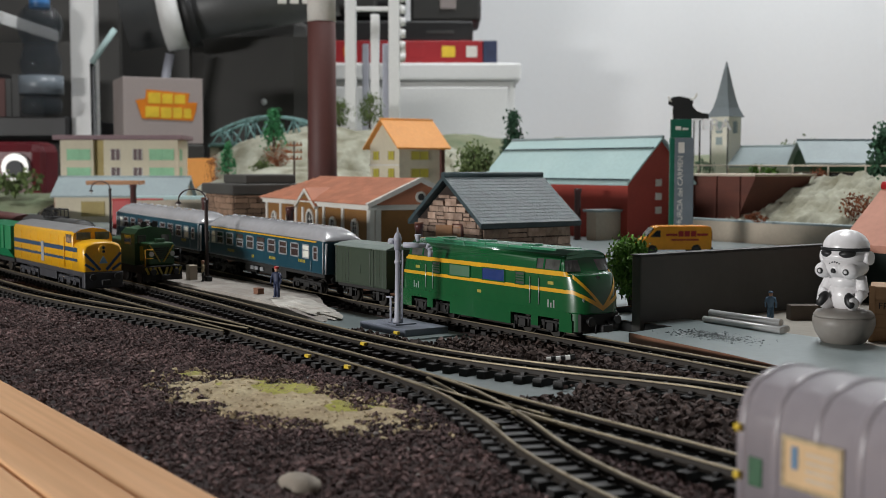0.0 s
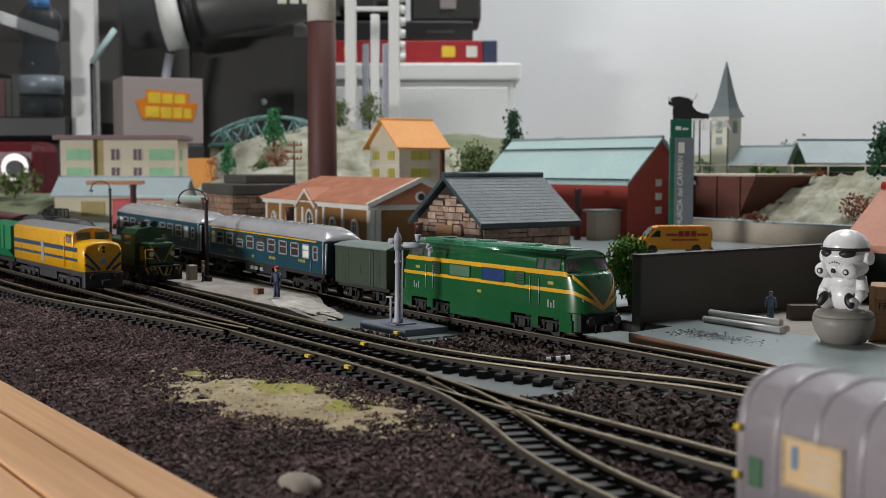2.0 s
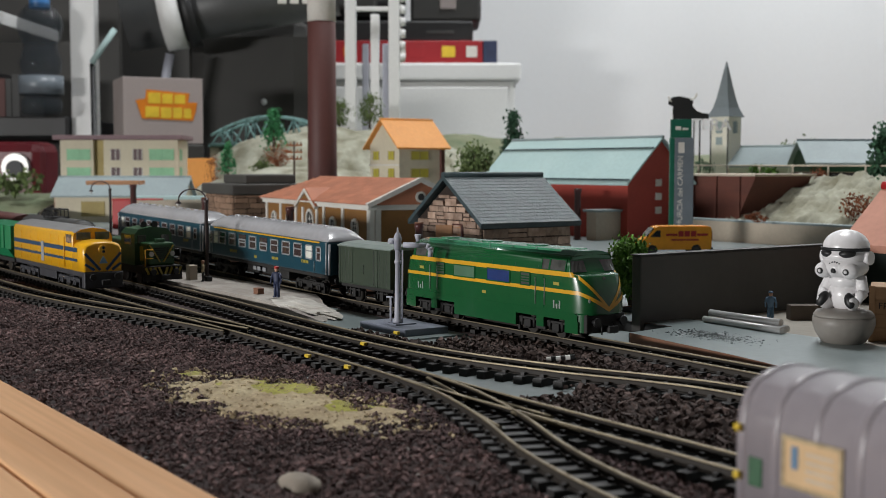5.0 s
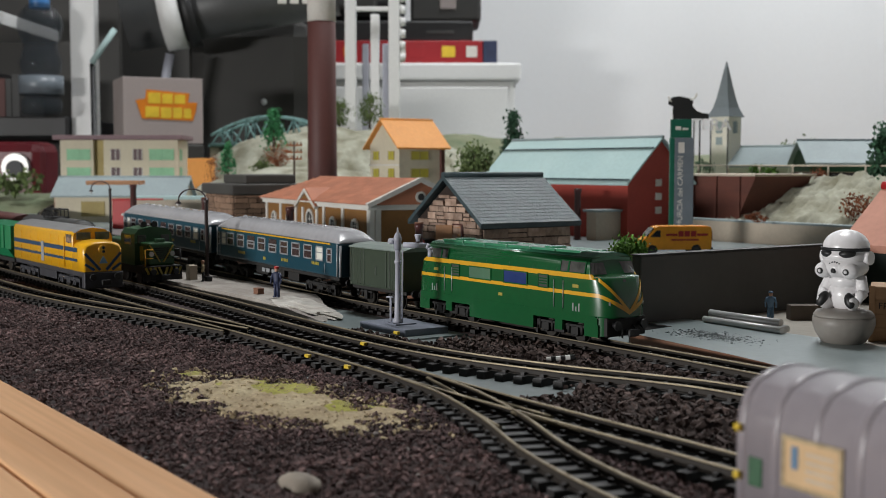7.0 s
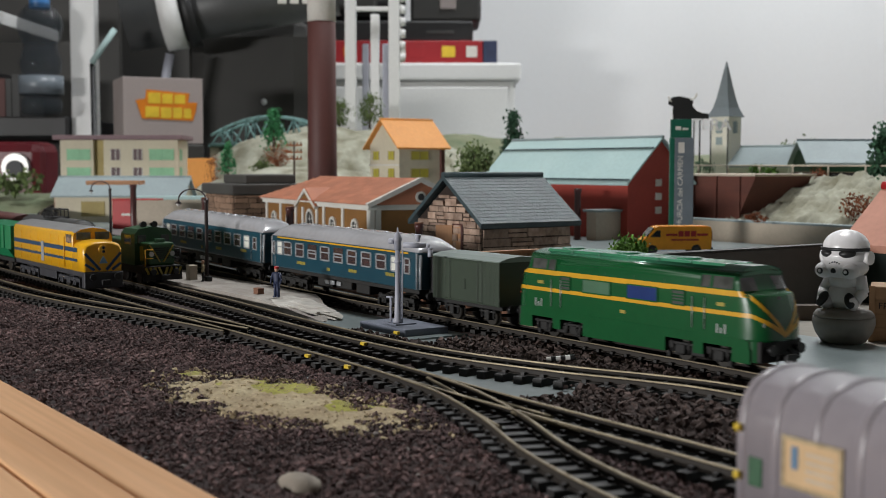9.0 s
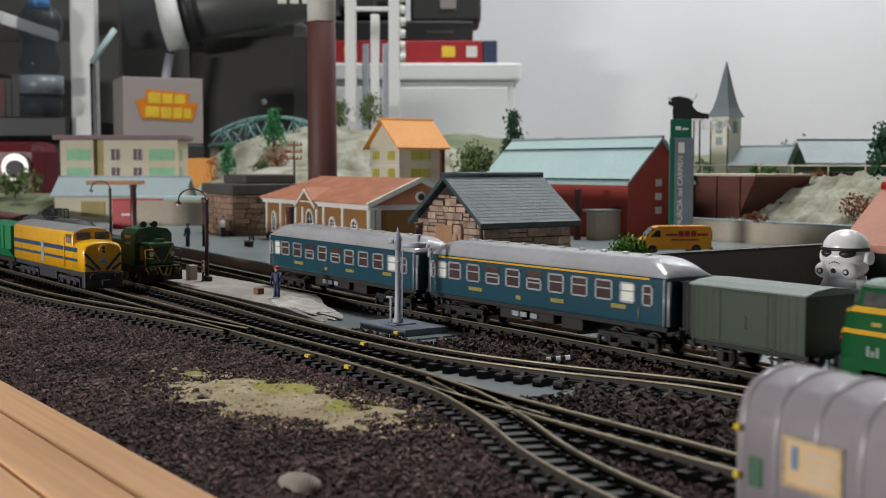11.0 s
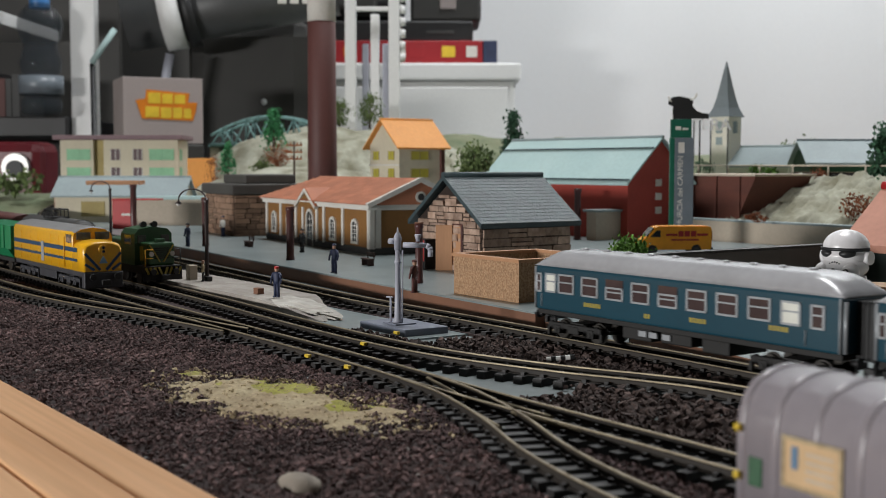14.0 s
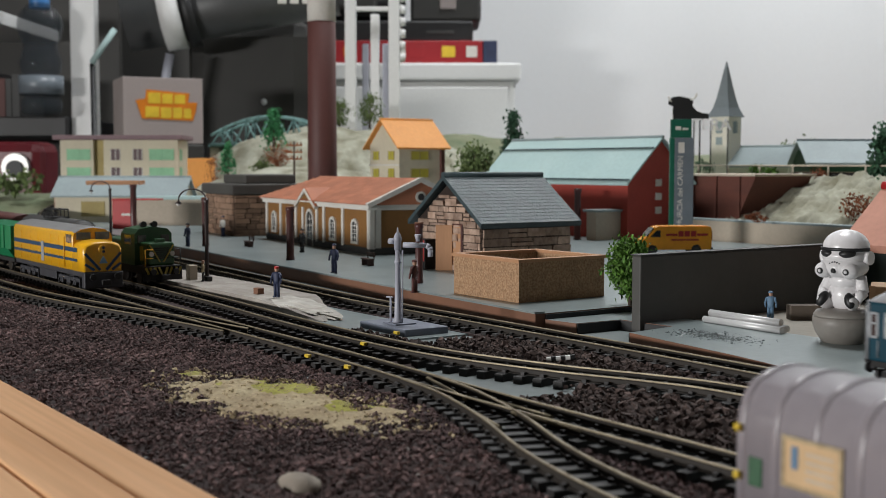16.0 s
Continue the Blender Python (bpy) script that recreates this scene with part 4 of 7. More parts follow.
def shunter(m):
    ob = thing("shunting_locomotive", m, "dark green shunting locomotive with striped buffer beam", "locomotive")
    bm = bmesh.new()
    cuboid(bm, (-34, -6.4, 9), (30, 6.4, 19.5), 1.0)
    part("hood", bm, M["shunter_green"], ob, "", True)
    bm = bmesh.new()
    outline = [(-9, 8.8), (9, 8.8), (9, 23), (7, 25.4), (0, 26.4), (-7, 25.4), (-9, 23)]
    loft(bm, [[(x, y, z) for y, z in outline] for x in (2, 20)], smooth=False)
    part("cab", bm, M["shunter_green"], ob, "", True)
    for s in (-1, 1):
        bm = bmesh.new()
        cuboid(bm, (20, s * 5.6 - 2.0, 18.6), (20.4, s * 5.6 + 2.0, 22.6), 0.2)
        part("cab_window", bm, M["cab_glass"], ob, "", True)
        bm = bmesh.new()
        cuboid(bm, (7, s * 9 - 0.2, 18), (16, s * 9 + 0.2, 22.6), 0.2)
        part("side_window", bm, M["cab_glass"], ob, "", True)
        bm = bmesh.new()
        rod(bm, (30.2, s * 5, 14.4), (30.8, s * 5, 14.4), 1.1, seg=14)
        part("lamp", bm, M["silver"], ob, "", True)
        bm = bmesh.new()
        sweep(bm, [(31.5, s * 8.4, 8.4), (31.5, s * 8.4, 16.5), (31.5, s * 4.6, 16.5)], 0.28)
        sweep(bm, [(31.5, s * 8.4, 12.5), (31.5, s * 4.6, 12.5)], 0.24)
        part("handrail", bm, M["loco_yellow"] if s < 0 else M["black"], ob, "", True)
        for k in range(4):
            bm = bmesh.new()
            y = s * (1.4 + 2.1 * k)
            cuboid(bm, (31.9, -0.5, -1.7), (32.3, 0.5, 1.7), turn=Matrix.Translation((0, y, 6.8)) @ pose(0, 0, 0, -24 * s))
            part("stripe", bm, M["marking"], ob, "yellow warning stripe", True)
        bm = bmesh.new()
        rod(bm, (11, s * 2.6, 27.0), (15.2, s * 2.6, 27.3), 0.9, 1.5, seg=14)
        rod(bm, (12.5, s * 2.6, 25.6), (12.5, s * 2.6, 27.0), 0.4, seg=8)
        part("horn", bm, M["black"], ob, "", True)
    for s in (-1, 1):
        bm = bmesh.new()
        a, b = Vector((30.1, s * 5.6, 18.4)), Vector((30.1, s * 0.8, 10.6))
        d = b - a
        turn = Matrix.Translation((a + b) / 2) @ d.to_track_quat("Z", "X").to_matrix().to_4x4()
        cuboid(bm, (-0.25, -0.45, -d.length / 2), (0.25, 0.45, d.length / 2), turn=turn)
        part("chevron", bm, M["marking"], ob, "dull yellow painted chevron", True)
        bm = bmesh.new()
        cuboid(bm, (-6, s * 6.4 - 0.2, 11), (24, s * 6.4 + 0.2, 17.5), 0.1)
        part("side_panel", bm, M["marking"], ob, "dull yellow side panel", True)
    bm = bmesh.new()
    for k in range(6):
        cuboid(bm, (29.9, -3.6, 12.2 + 0.9 * k), (30.25, 3.6, 12.7 + 0.9 * k))
    part("radiator_grille", bm, M["chassis"], ob, "", True)
    bm = bmesh.new()
    cuboid(bm, (26, -2.2, 19.2), (29, 2.2, 21.2), 0.4)
    part("exhaust", bm, M["shunter_green"], ob, "", True)
    bm = bmesh.new()
    cuboid(bm, (-36, -8.8, 5.2), (32, 8.8, 9), 0.3)
    cuboid(bm, (30.5, -9.2, 2.4), (32, 9.2, 8.6), 0.3)
    part("underframe", bm, M["chassis"], ob, "", True)
    wheels(ob, (-20, -2, 16), 3.4)
    buffers(ob, 32, 6.4, 1)
    return ob


def wagon(name, m, label, length, mat, roof=None, kind="hopper"):
    ob = thing(name, m, label, "railway wagon")
    h = length / 2
    bm = bmesh.new()
    if kind == "tank":
        rod(bm, (-h, 0, 17), (h, 0, 17), 8.6, seg=28)
        for e in (-1, 1):
            rod(bm, (h * e, 0, 17), ((h + 1.6) * e, 0, 17), 8.4, 5.0, seg=28)
    elif kind == "hopper":
        a = [(-9.2, 12), (-9.2, 24), (9.2, 24), (9.2, 12)]
        rings = [[(x, y, z) for y, z in a] for x in (-h, h)]
        loft(bm, rings, smooth=False)
        bm2 = [(-9.2, 12), (9.2, 12), (5, 6), (-5, 6)]
        loft(bm, [[(x, y, z) for y, z in bm2] for x in (-h + 6, h - 6)], smooth=False)
    else:
        cuboid(bm, (-h, -9, 7.4), (h, 9, 21.4), 0.3)
    part("body", bm, mat, ob, "", True)
    if roof:
        bm = bmesh.new()
        outline = [(-9.5, 21.2), (-9.5, 21.8), (-6, 24), (0, 25), (6, 24), (9.5, 21.8), (9.5, 21.2)]
        loft(bm, [[(x, y, z) for y, z in outline] for x in (-h - 0.6, h + 0.6)])
        part("roof", bm, roof, ob, "", True)
    if kind == "tank":
        bm = bmesh.new()
        for s in (-4.6, 4.6):
            sweep(bm, [(-7, s, 25), (-7, s, 30), (7, s, 30), (7, s, 25)], 0.35)
            sweep(bm, [(0, s, 25), (0, s, 30)], 0.3)
        for x in (-7, 7):
            sweep(bm, [(x, -4.6, 30), (x, 4.6, 30)], 0.35)
        part("railing", bm, M["black"], ob, "", True)
        bm = bmesh.new()
        cuboid(bm, (-9, -5, 25.2), (9, 5, 25.8))
        part("walkway", bm, M["black"], ob, "", True)
    if kind == "hopper":
        for k in range(int(length / 8)):
            for s in (-1, 1):
                bm = bmesh.new()
                x = -h + 2 + k * 8
                cuboid(bm, (x - 0.4, s * 9.2 - 0.6, 12), (x + 0.4, s * 9.2 + 0.6, 24), 0.1)
                part("rib", bm, mat, ob, "", True)
    bm = bmesh.new()
    cuboid(bm, (-h - 1, -8, 5.4), (h + 1, 8, 7.4), 0.2)
    part("underframe", bm, M["chassis"], ob, "", True)
    wheels(ob, (-h * 0.6, h * 0.6))
    for e in (-1, 1):
        buffers(ob, h * e + e, 6.4, e)
    return ob


TRAIN = [(diesel(), -0.3342), (goods_van(), -0.4140), (coach(True), -0.5035), (coach(False), -0.6330)]
alco(axis_pose(-0.5725, 0.1775, 0))
shunter(axis_pose(-0.56, 0.2085, 0))
wagon("hopper_wagon", axis_pose(-0.672, 0.178, 0), "bright green hopper wagon behind a yellow locomotive", 78, M["hopper_green"])
wagon("tank_wagon", axis_pose(-0.69, 0.2095, 0), "dark grey tank wagon with walkway railing", 92, M["dark_grey"], kind="tank")
wagon("covered_wagon", axis_pose(-0.80, 0.211, 0), "covered wagon with dull red roof", 90, M["dark_grey"], M["brown"], kind="van")
wagon("covered_wagon", axis_pose(-0.765, 0.178, 0), "covered wagon with grey roof", 80, M["brown"], M["alco_grey"], kind="van")

# ---- on and beside the platforms ----
M["cast_grey"] = shader("cast_grey", (0.42, 0.43, 0.5), 0.42, second=(0.35, 0.36, 0.42), scale=80)
M["base_grey"] = shader("base_grey", (0.17, 0.19, 0.24), 0.6, second=(0.14, 0.155, 0.2), scale=60)
M["lamp_black"] = shader("lamp_black", (0.03, 0.022, 0.022), 0.35, second=(0.05, 0.035, 0.035), scale=60)
M["rust_post"] = shader("rust_post", (0.08, 0.022, 0.02), 0.4, second=(0.06, 0.02, 0.018), scale=60)
M["skin"] = shader("skin", (0.5, 0.29, 0.2), 0.6)
M["navy"] = shader("navy", (0.025, 0.035, 0.085), 0.6)
M["shirt_blue"] = shader("shirt_blue", (0.12, 0.22, 0.34), 0.6)
M["door_tan"] = shader("door_tan", (0.46, 0.24, 0.12), 0.6, second=(0.4, 0.2, 0.1), scale=40, stretch=(4, 4, 0.5))
M["trim_white"] = shader("trim_white", (0.66, 0.64, 0.6), 0.6, second=(0.58, 0.55, 0.5), scale=60)
M["bench_brown"] = shader("bench_brown", (0.07, 0.03, 0.022), 0.55)
M["plastic_white"] = shader("plastic_white", (0.85, 0.83, 0.84), 0.3, coat=0.3)
M["pot_grey"] = shader("pot_grey", (0.24, 0.22, 0.2), 0.5, second=(0.2, 0.185, 0.165), scale=120)
M["aluminium"] = shader("aluminium", (0.72, 0.72, 0.72), 0.4, 0.25, second=(0.48, 0.48, 0.48), scale=80, stretch=(0.3, 3, 3))
M["wall_dark"] = shader("wall_dark", (0.07, 0.067, 0.061), 0.6, second=(0.05, 0.048, 0.044), scale=40, bump=0.1)
M["crate"] = shader("crate", (0.42, 0.26, 0.14), 0.7, second=(0.34, 0.2, 0.1), scale=60, stretch=(1, 1, 5))
M["leaf"] = shader("leaf", (0.06, 0.16, 0.018), 0.7, second=(0.12, 0.24, 0.03), scale=200, island=0.5)
M["leaf_dark"] = shader("leaf_dark", (0.02, 0.07, 0.035), 0.7, second=(0.035, 0.1, 0.05), scale=150, island=0.45)
M["leaf_emerald"] = shader("leaf_emerald", (0.03, 0.17, 0.065), 0.7, second=(0.05, 0.25, 0.09), scale=150, island=0.45)
M["leaf_olive"] = shader("leaf_olive", (0.07, 0.11, 0.03), 0.8, second=(0.12, 0.16, 0.05), scale=150, island=0.45)
M["leaf_rust"] = shader("leaf_rust", (0.25, 0.075, 0.025), 0.8, second=(0.16, 0.05, 0.02), scale=150, island=0.45)
M["bark"] = shader("bark", (0.06, 0.04, 0.028), 0.9, second=(0.09, 0.065, 0.045), scale=200, bump=0.5)


def words(body, size, m, mat, parent, name="lettering", depth=0.1):
    """Lettering as a mesh, in millimetres."""
    data = bpy.data.curves.new(name, "FONT")
    data.body, data.size, data.extrude = body, size, depth
    data.align_x, data.align_y = "CENTER", "CENTER"
    tmp = bpy.data.objects.new("text", data)
    me = bpy.data.meshes.new_from_object(tmp)
    bpy.data.objects.remove(tmp)
    me.transform(Matrix.Scale(0.001, 4) @ m)
    me.materials.clear()
    me.materials.append(mat)
    ob = new(name, me)
    ob.parent = parent
    return ob


# water crane
crane = thing("water_crane", pose(-0.3615, 0.2295, 0), "light grey cast water crane on a concrete base", "water crane")
bm = bmesh.new()
cuboid(bm, (-14.5, -7.0, -4.2), (15.5, 11, -1.2), 0.3)
cuboid(bm, (-3.8, -3.8, -1.2), (4.8, 4.8, -0.7), 0.15)
part("base", bm, M["base_grey"], crane, "blue-grey base block", True)
bm = bmesh.new()
lathe(bm, [(1.7, -0.8), (1.7, 0.2), (1.25, 0.8), (1.1, 8), (0.85, 20), (1.2, 20.3), (1.2, 21.2), (0.9, 21.6), (0.95, 25.5)], 20)
part("column", bm, M["cast_grey"], crane, "", True)
bm = bmesh.new()
lathe(bm, [(1.3, 25.0), (1.3, 28.2), (1.55, 28.4), (1.5, 29.2), (1.0, 30.6), (0.35, 31.4), (0.35, 32.0), (0.1, 33.0)], 20)
rod(bm, (-3.6, -1.2, 28), (-1.5, -0.4, 28), 1.0, seg=12)
part("head", bm, M["cast_grey"], crane, "", True)
bm = bmesh.new()
sweep(bm, [(1, 1.5, 26.8), (5.8, 8.2, 26.6), (6.5, 9.2, 26.0), (6.7, 9.4, 25), (6.7, 9.4, 22.6)], 0.95, 14)
arm = part("arm", bm, M["cast_grey"], crane, "", True)
bm = bmesh.new()
lathe(bm, [(0.6, 28), (0.9, 29.2), (1.3, 30.4), (1.0, 30.6)], 12, Matrix.Translation((4.2, 5.8, 0)))
part("lantern", bm, M["cast_grey"], arm, "", True)
bm = bmesh.new()
rod(bm, (1.3, 1.0, -0.9), (1.5, 1.1, 25), 0.3, seg=8)
rod(bm, (-2.2, -1.6, -1.2), (-2.2, -1.6, 8.2), 0.4, seg=8)
rod(bm, (-3.8, -2.4, 8.2), (-1.4, -1.2, 8.2), 0.3, seg=8)
part("pipe", bm, M["cast_grey"], crane, "", True)


def street_lamp(x, y, z, height, turn, label):
    ob = thing("platform_lamp", pose(x, y, z, 0, 0, turn), label, "lamp", "lamps on the platforms")
    bm = bmesh.new()
    lathe(bm, [(1.5, 0), (1.5, 2.2), (1.1, 2.8), (0.9, 4), (0.85, height * 0.86), (1.1, height * 0.87), (1.1, height * 0.9), (0.4, height * 0.92)], 14)
    part("post", bm, M["lamp_black"], ob, "", True)
    bm = bmesh.new()
    r = 6.4
    pts = [(-r + r * math.cos(a), 0, height * 0.9 + 0.9 * r * math.sin(a) * 0.9) for a in [i * math.pi / 12 for i in range(12)]]
    sweep(bm, pts + [(-2 * r, 0, height * 0.9 - 0.6)], 0.38)
    arm_ = part("arm", bm, M["lamp_black"], ob, "", True)
    bm = bmesh.new()
    lathe(bm, [(0.4, 0.9), (1.0, 0.4), (1.7, -0.4), (1.5, -0.5)], 14, Matrix.Translation((-2 * r, 0, height * 0.9 - 1.2)))
    head = part("shade", bm, M["lamp_black"], arm_, "", True)
    bm = bmesh.new()
    bmesh.ops.create_uvsphere(bm, u_segments=10, v_segments=6, radius=1.0, matrix=Matrix.Translation((-2 * r, 0, height * 0.9 - 1.9)))
    part("bulb", bm, M["plastic_white"], ob, "", True)


street_lamp(-0.5287, 0.2301, 0.0008, 42, 58, "dark platform lamp with curved neck")
street_lamp(-0.811, 0.2830, 0.0008, 42, 58, "dark platform lamp with curved neck on the island platform")


def figure(x, y, z, turn, height, coat, legs, hat, label, arm=20):
    """A painted miniature figure, one plain mesh."""
    k = height / 11.0
    bm = bmesh.new()
    for s in (-0.75, 0.75):
        rod(bm, (0.1 * s, s, 0), (0, s * 0.8, 5.2), 0.62, 0.8, 8, 1)
        cuboid(bm, (-0.5, s - 0.5, 0), (1.0, s + 0.5, 0.6), 0.15, 1)
    loft(bm, [[(0.95 * w * math.cos(a), 1.6 * w * math.sin(a), zz) for a in [i * math.pi / 5 for i in range(10)]] for w, zz in ((0.85, 4.8), (0.8, 6.2), (1.0, 8.2), (0.9, 9.0), (0.35, 9.4))], mat=0)
    for s in (-1, 1):
        e = Vector((0.2, s * 2.2, 6.6))
        rod(bm, (0, s * 1.5, 8.8), e, 0.52, 0.45, 8, 0)
        rod(bm, e, (0.8, s * 2.1, 5.0), 0.42, 0.35, 8, 0)
    lathe(bm, [(0.35, 9.2), (0.75, 9.7), (0.85, 10.3), (0.6, 10.9), (0.1, 11.1)], 10, None, 2)
    lathe(bm, [(1.0, 10.55), (0.95, 11.0), (0.75, 11.3), (0.1, 11.45)], 10, None, 3)
    for v in bm.verts:
        v.co = Vector((v.co.x * 0.95, v.co.y * 0.95, v.co.z)) * k
    ob = part("miniature_figure", bm, [M[coat], M[legs], M["skin"], M[hat]], None, "", True)
    ob.matrix_world = pose(x, y, z, 0, 0, turn)
    return tagged(ob, label, "figurine", "miniature figures")


figure(-0.4446, 0.2238, 0.0011, -60, 12.3, "navy", "navy", "red", "tiny painted figure in navy suit and red cap")
figure(-0.5205, 0.2935, DECK, -70, 14.2, "navy", "navy", "navy", "tiny painted figure in dark blue standing on platform")
figure(-0.4225, 0.2765, DECK, 200, 13.4, "brown", "brown", "brown", "tiny reddish-brown painted figure beside a post")
figure(-0.6575, 0.3485, DECK, -80, 14, "black", "black", "black", "tiny dark painted figure near the station door")
figure(-0.8365, 0.3773, DECK, -80, 15, "trim_white", "navy", "navy", "tiny painted figure in pale shirt")
figure(-0.7435, 0.3105, DECK, -80, 15, "navy", "navy", "black", "tiny painted figure in dark blue by the far platform")
figure(-0.2915, 0.3440, -0.001, 120, 10.4, "shirt_blue", "shirt_blue", "shirt_blue", "tiny painted figure in pale blue overalls")
figure(-0.5262, 0.2270, 0.0009, 250, 9.6, "sand", "black", "skin", "tiny painted figure in tan shirt bending beside a lamp")

for (x, y), z, size, mat, label in (((-0.4619, 0.2241), 0.0009, (4.2, 3.0, 2.6), "platform_edge", "small brown box on the island platform"),
                                    ((-0.5375, 0.2262), 0.0009, (4.6, 4.0, 7.0), "wall_beige", "pale stone block beside a lamp"),
                                    ((-0.5250, 0.2292), 0.0009, (3.6, 2.4, 2.4), "black", "small black case on the island platform")):
    bm = bmesh.new()
    cuboid(bm, (-size[0] / 2, -size[1] / 2, 0), (size[0] / 2, size[1] / 2, size[2]), 0.25)
    ob = part("crate", bm, M[mat], None, "", True)
    ob.location = (x, y, z)
    tagged(ob, label, "box")


def post(x, y, z, height, r, label, top="rust_post"):
    ob = thing("platform_post", pose(x, y, z), label, "post", "posts on the platform")
    bm = bmesh.new()
    lathe(bm, [(r * 1.1, 0), (r * 1.1, 1.5), (r, 2), (r * 0.95, height - 2.5), (r * 1.15, height - 2), (r * 1.15, height)], 18)
    part("shaft", bm, M["rust_post"], ob, "", True)
    bm = bmesh.new()
    lathe(bm, [(r * 1.2, height), (r * 1.2, height + 0.5), (0.1, height + 0.7)], 18)
    part("cap", bm, M[top], ob, "", True)
    return ob


post(-0.6085, 0.315, DECK, 29.6, 2.2, "dark brown round post on the platform", "platform_edge")
post(-0.4562, 0.3010, DECK, 27.0, 1.75, "dark brown round post beside a drinks machine", "platform_edge")
post(-0.657, 0.5685, DECK, 36, 2.4, "dark round post before a red shed")
post(-0.745, 0.3235, DECK, 31.5, 2.2, "dark brown round post behind the platform lamp", "platform_edge")
post(-0.9411, 0.3473, DECK, 37, 2.5, "dark brown post carrying a canopy")


def bench(x, y, turn):
    ob = thing("bench", pose(x, y, DECK, 0, 0, turn), "small dark brown platform bench", "bench", "benches on the platform")
    for k, (y0, y1, z0, z1) in enumerate(((-2.2, -0.8, 3.2, 3.8), (-0.6, 0.8, 3.2, 3.8), (1.4, 1.9, 4.6, 5.6), (1.4, 1.9, 6.0, 7.0))):
        bm = bmesh.new()
        cuboid(bm, (-5.5, y0, z0), (5.5, y1, z1), 0.12)
        part("slat", bm, M["bench_brown"], ob, "", True)
    for x_ in (-4, 4):
        bm = bmesh.new()
        cuboid(bm, (x_ - 0.4, -2, 0), (x_ + 0.4, 1.4, 3.2), 0.1)
        cuboid(bm, (x_ - 0.4, 1.2, 3), (x_ + 0.4, 1.7, 7), 0.1)
        part("leg", bm, M["bench_brown"], ob, "", True)


bench(-0.5522, 0.3321, -8)
bench(-0.7227, 0.3442, -8)

# cork-walled enclosure
kiosk = thing("cork_enclosure", pose(-0.411, 0.2885, DECK), "open cork-walled enclosure with wooden coping", "enclosure")
for name, lo, hi in (("front_wall", (0, 0, 0), (43.6, 2, 15.6)), ("back_wall", (0, 42, 0), (43.6, 44, 15.6)), ("end_wall", (41.6, 2, 0), (43.6, 42, 15.6)), ("end_wall", (0, 2, 0), (2, 42, 15.6))):
    bm = bmesh.new()
    cuboid(bm, lo, hi, 0.15)
    part(name, bm, M["cork"], kiosk, "", True)
for lo, hi in (((-0.8, -0.8, 15.6), (44.4, 2.6, 16.9)), ((-0.8, 41.4, 15.6), (44.4, 44.8, 16.9)), ((41.0, 2.7, 15.6), (44.4, 41.3, 16.9)), ((-0.8, 2.7, 15.6), (2.6, 41.3, 16.9))):
    bm = bmesh.new()
    cuboid(bm, lo, hi, 0.15)
    part("coping", bm, M["door_tan"], kiosk, "", True)

# stone hut with a slate roof: gable to the tracks
HX0, HX1, HY0, HY1 = -0.5335, -0.4775, 0.352, 0.408
hut = thing("stone_hut", pose(HX0, HY0, DECK), "small stone hut with dark slate roof", "hut")
W, D, E_, R_ = (HX1 - HX0) * 1000, (HY1 - HY0) * 1000, 25.5, 45.5
bm = bmesh.new()
extrude(bm, [(0, 0), (W, 0), (W, E_), (W / 2, R_ - 1.2), (0, E_)], D)
walls = part("wall", bm, M["mortar"], hut, "", True)


def courses(width, height_at, parent, plane, seed, mat, course=(2.6, 4.2), length=(5, 15), skip=()):
    """Rough stones laid in courses on a wall; each is its own piece."""
    r = random.Random(seed)
    z = 0.2
    while z < height_at(width / 2) - 1:
        h = r.uniform(*course)
        x = 0.1
        while x < width - 0.6:
            w = min(r.uniform(*length), width - 0.1 - x)
            if width - 0.1 - (x + w) < 2:
                w = width - 0.1 - x
            split = r.random() < 0.25 and h > 3
            for z0, z1 in (((z, z + h / 2), (z + h / 2, z + h)) if split else ((z, z + h),)):
                top = min(z1 - 0.3, height_at(x + 0.3), height_at(x + w - 0.3))
                hidden = any(x + w > a and x < b and z0 < c for a, b, c in skip)
                if top - z0 > 0.9 and not hidden:
                    bm = bmesh.new()
                    d = r.uniform(0.6, 1.5)
                    lo, hi = (x + 0.25, -d, z0), (x + w - 0.4, 0.2, top - 0.2)
                    vs = cuboid(bm, lo, hi)
                    for v in vs:
                        v.co.x += r.uniform(-0.2, 0.2)
                        v.co.z += r.uniform(-0.15, 0.15)
                    bmesh.ops.bevel(bm, geom=[e for e in bm.edges if e.calc_face_angle(0) > 0.5 and (e.verts[0].co.y < 0 and e.verts[1].co.y < 0)], offset=0.28, segments=1, affect="EDGES")
                    bmesh.ops.transform(bm, matrix=plane, verts=bm.verts)
                    part("stone", bm, mat, parent, "", True)
            x += w
        z += h


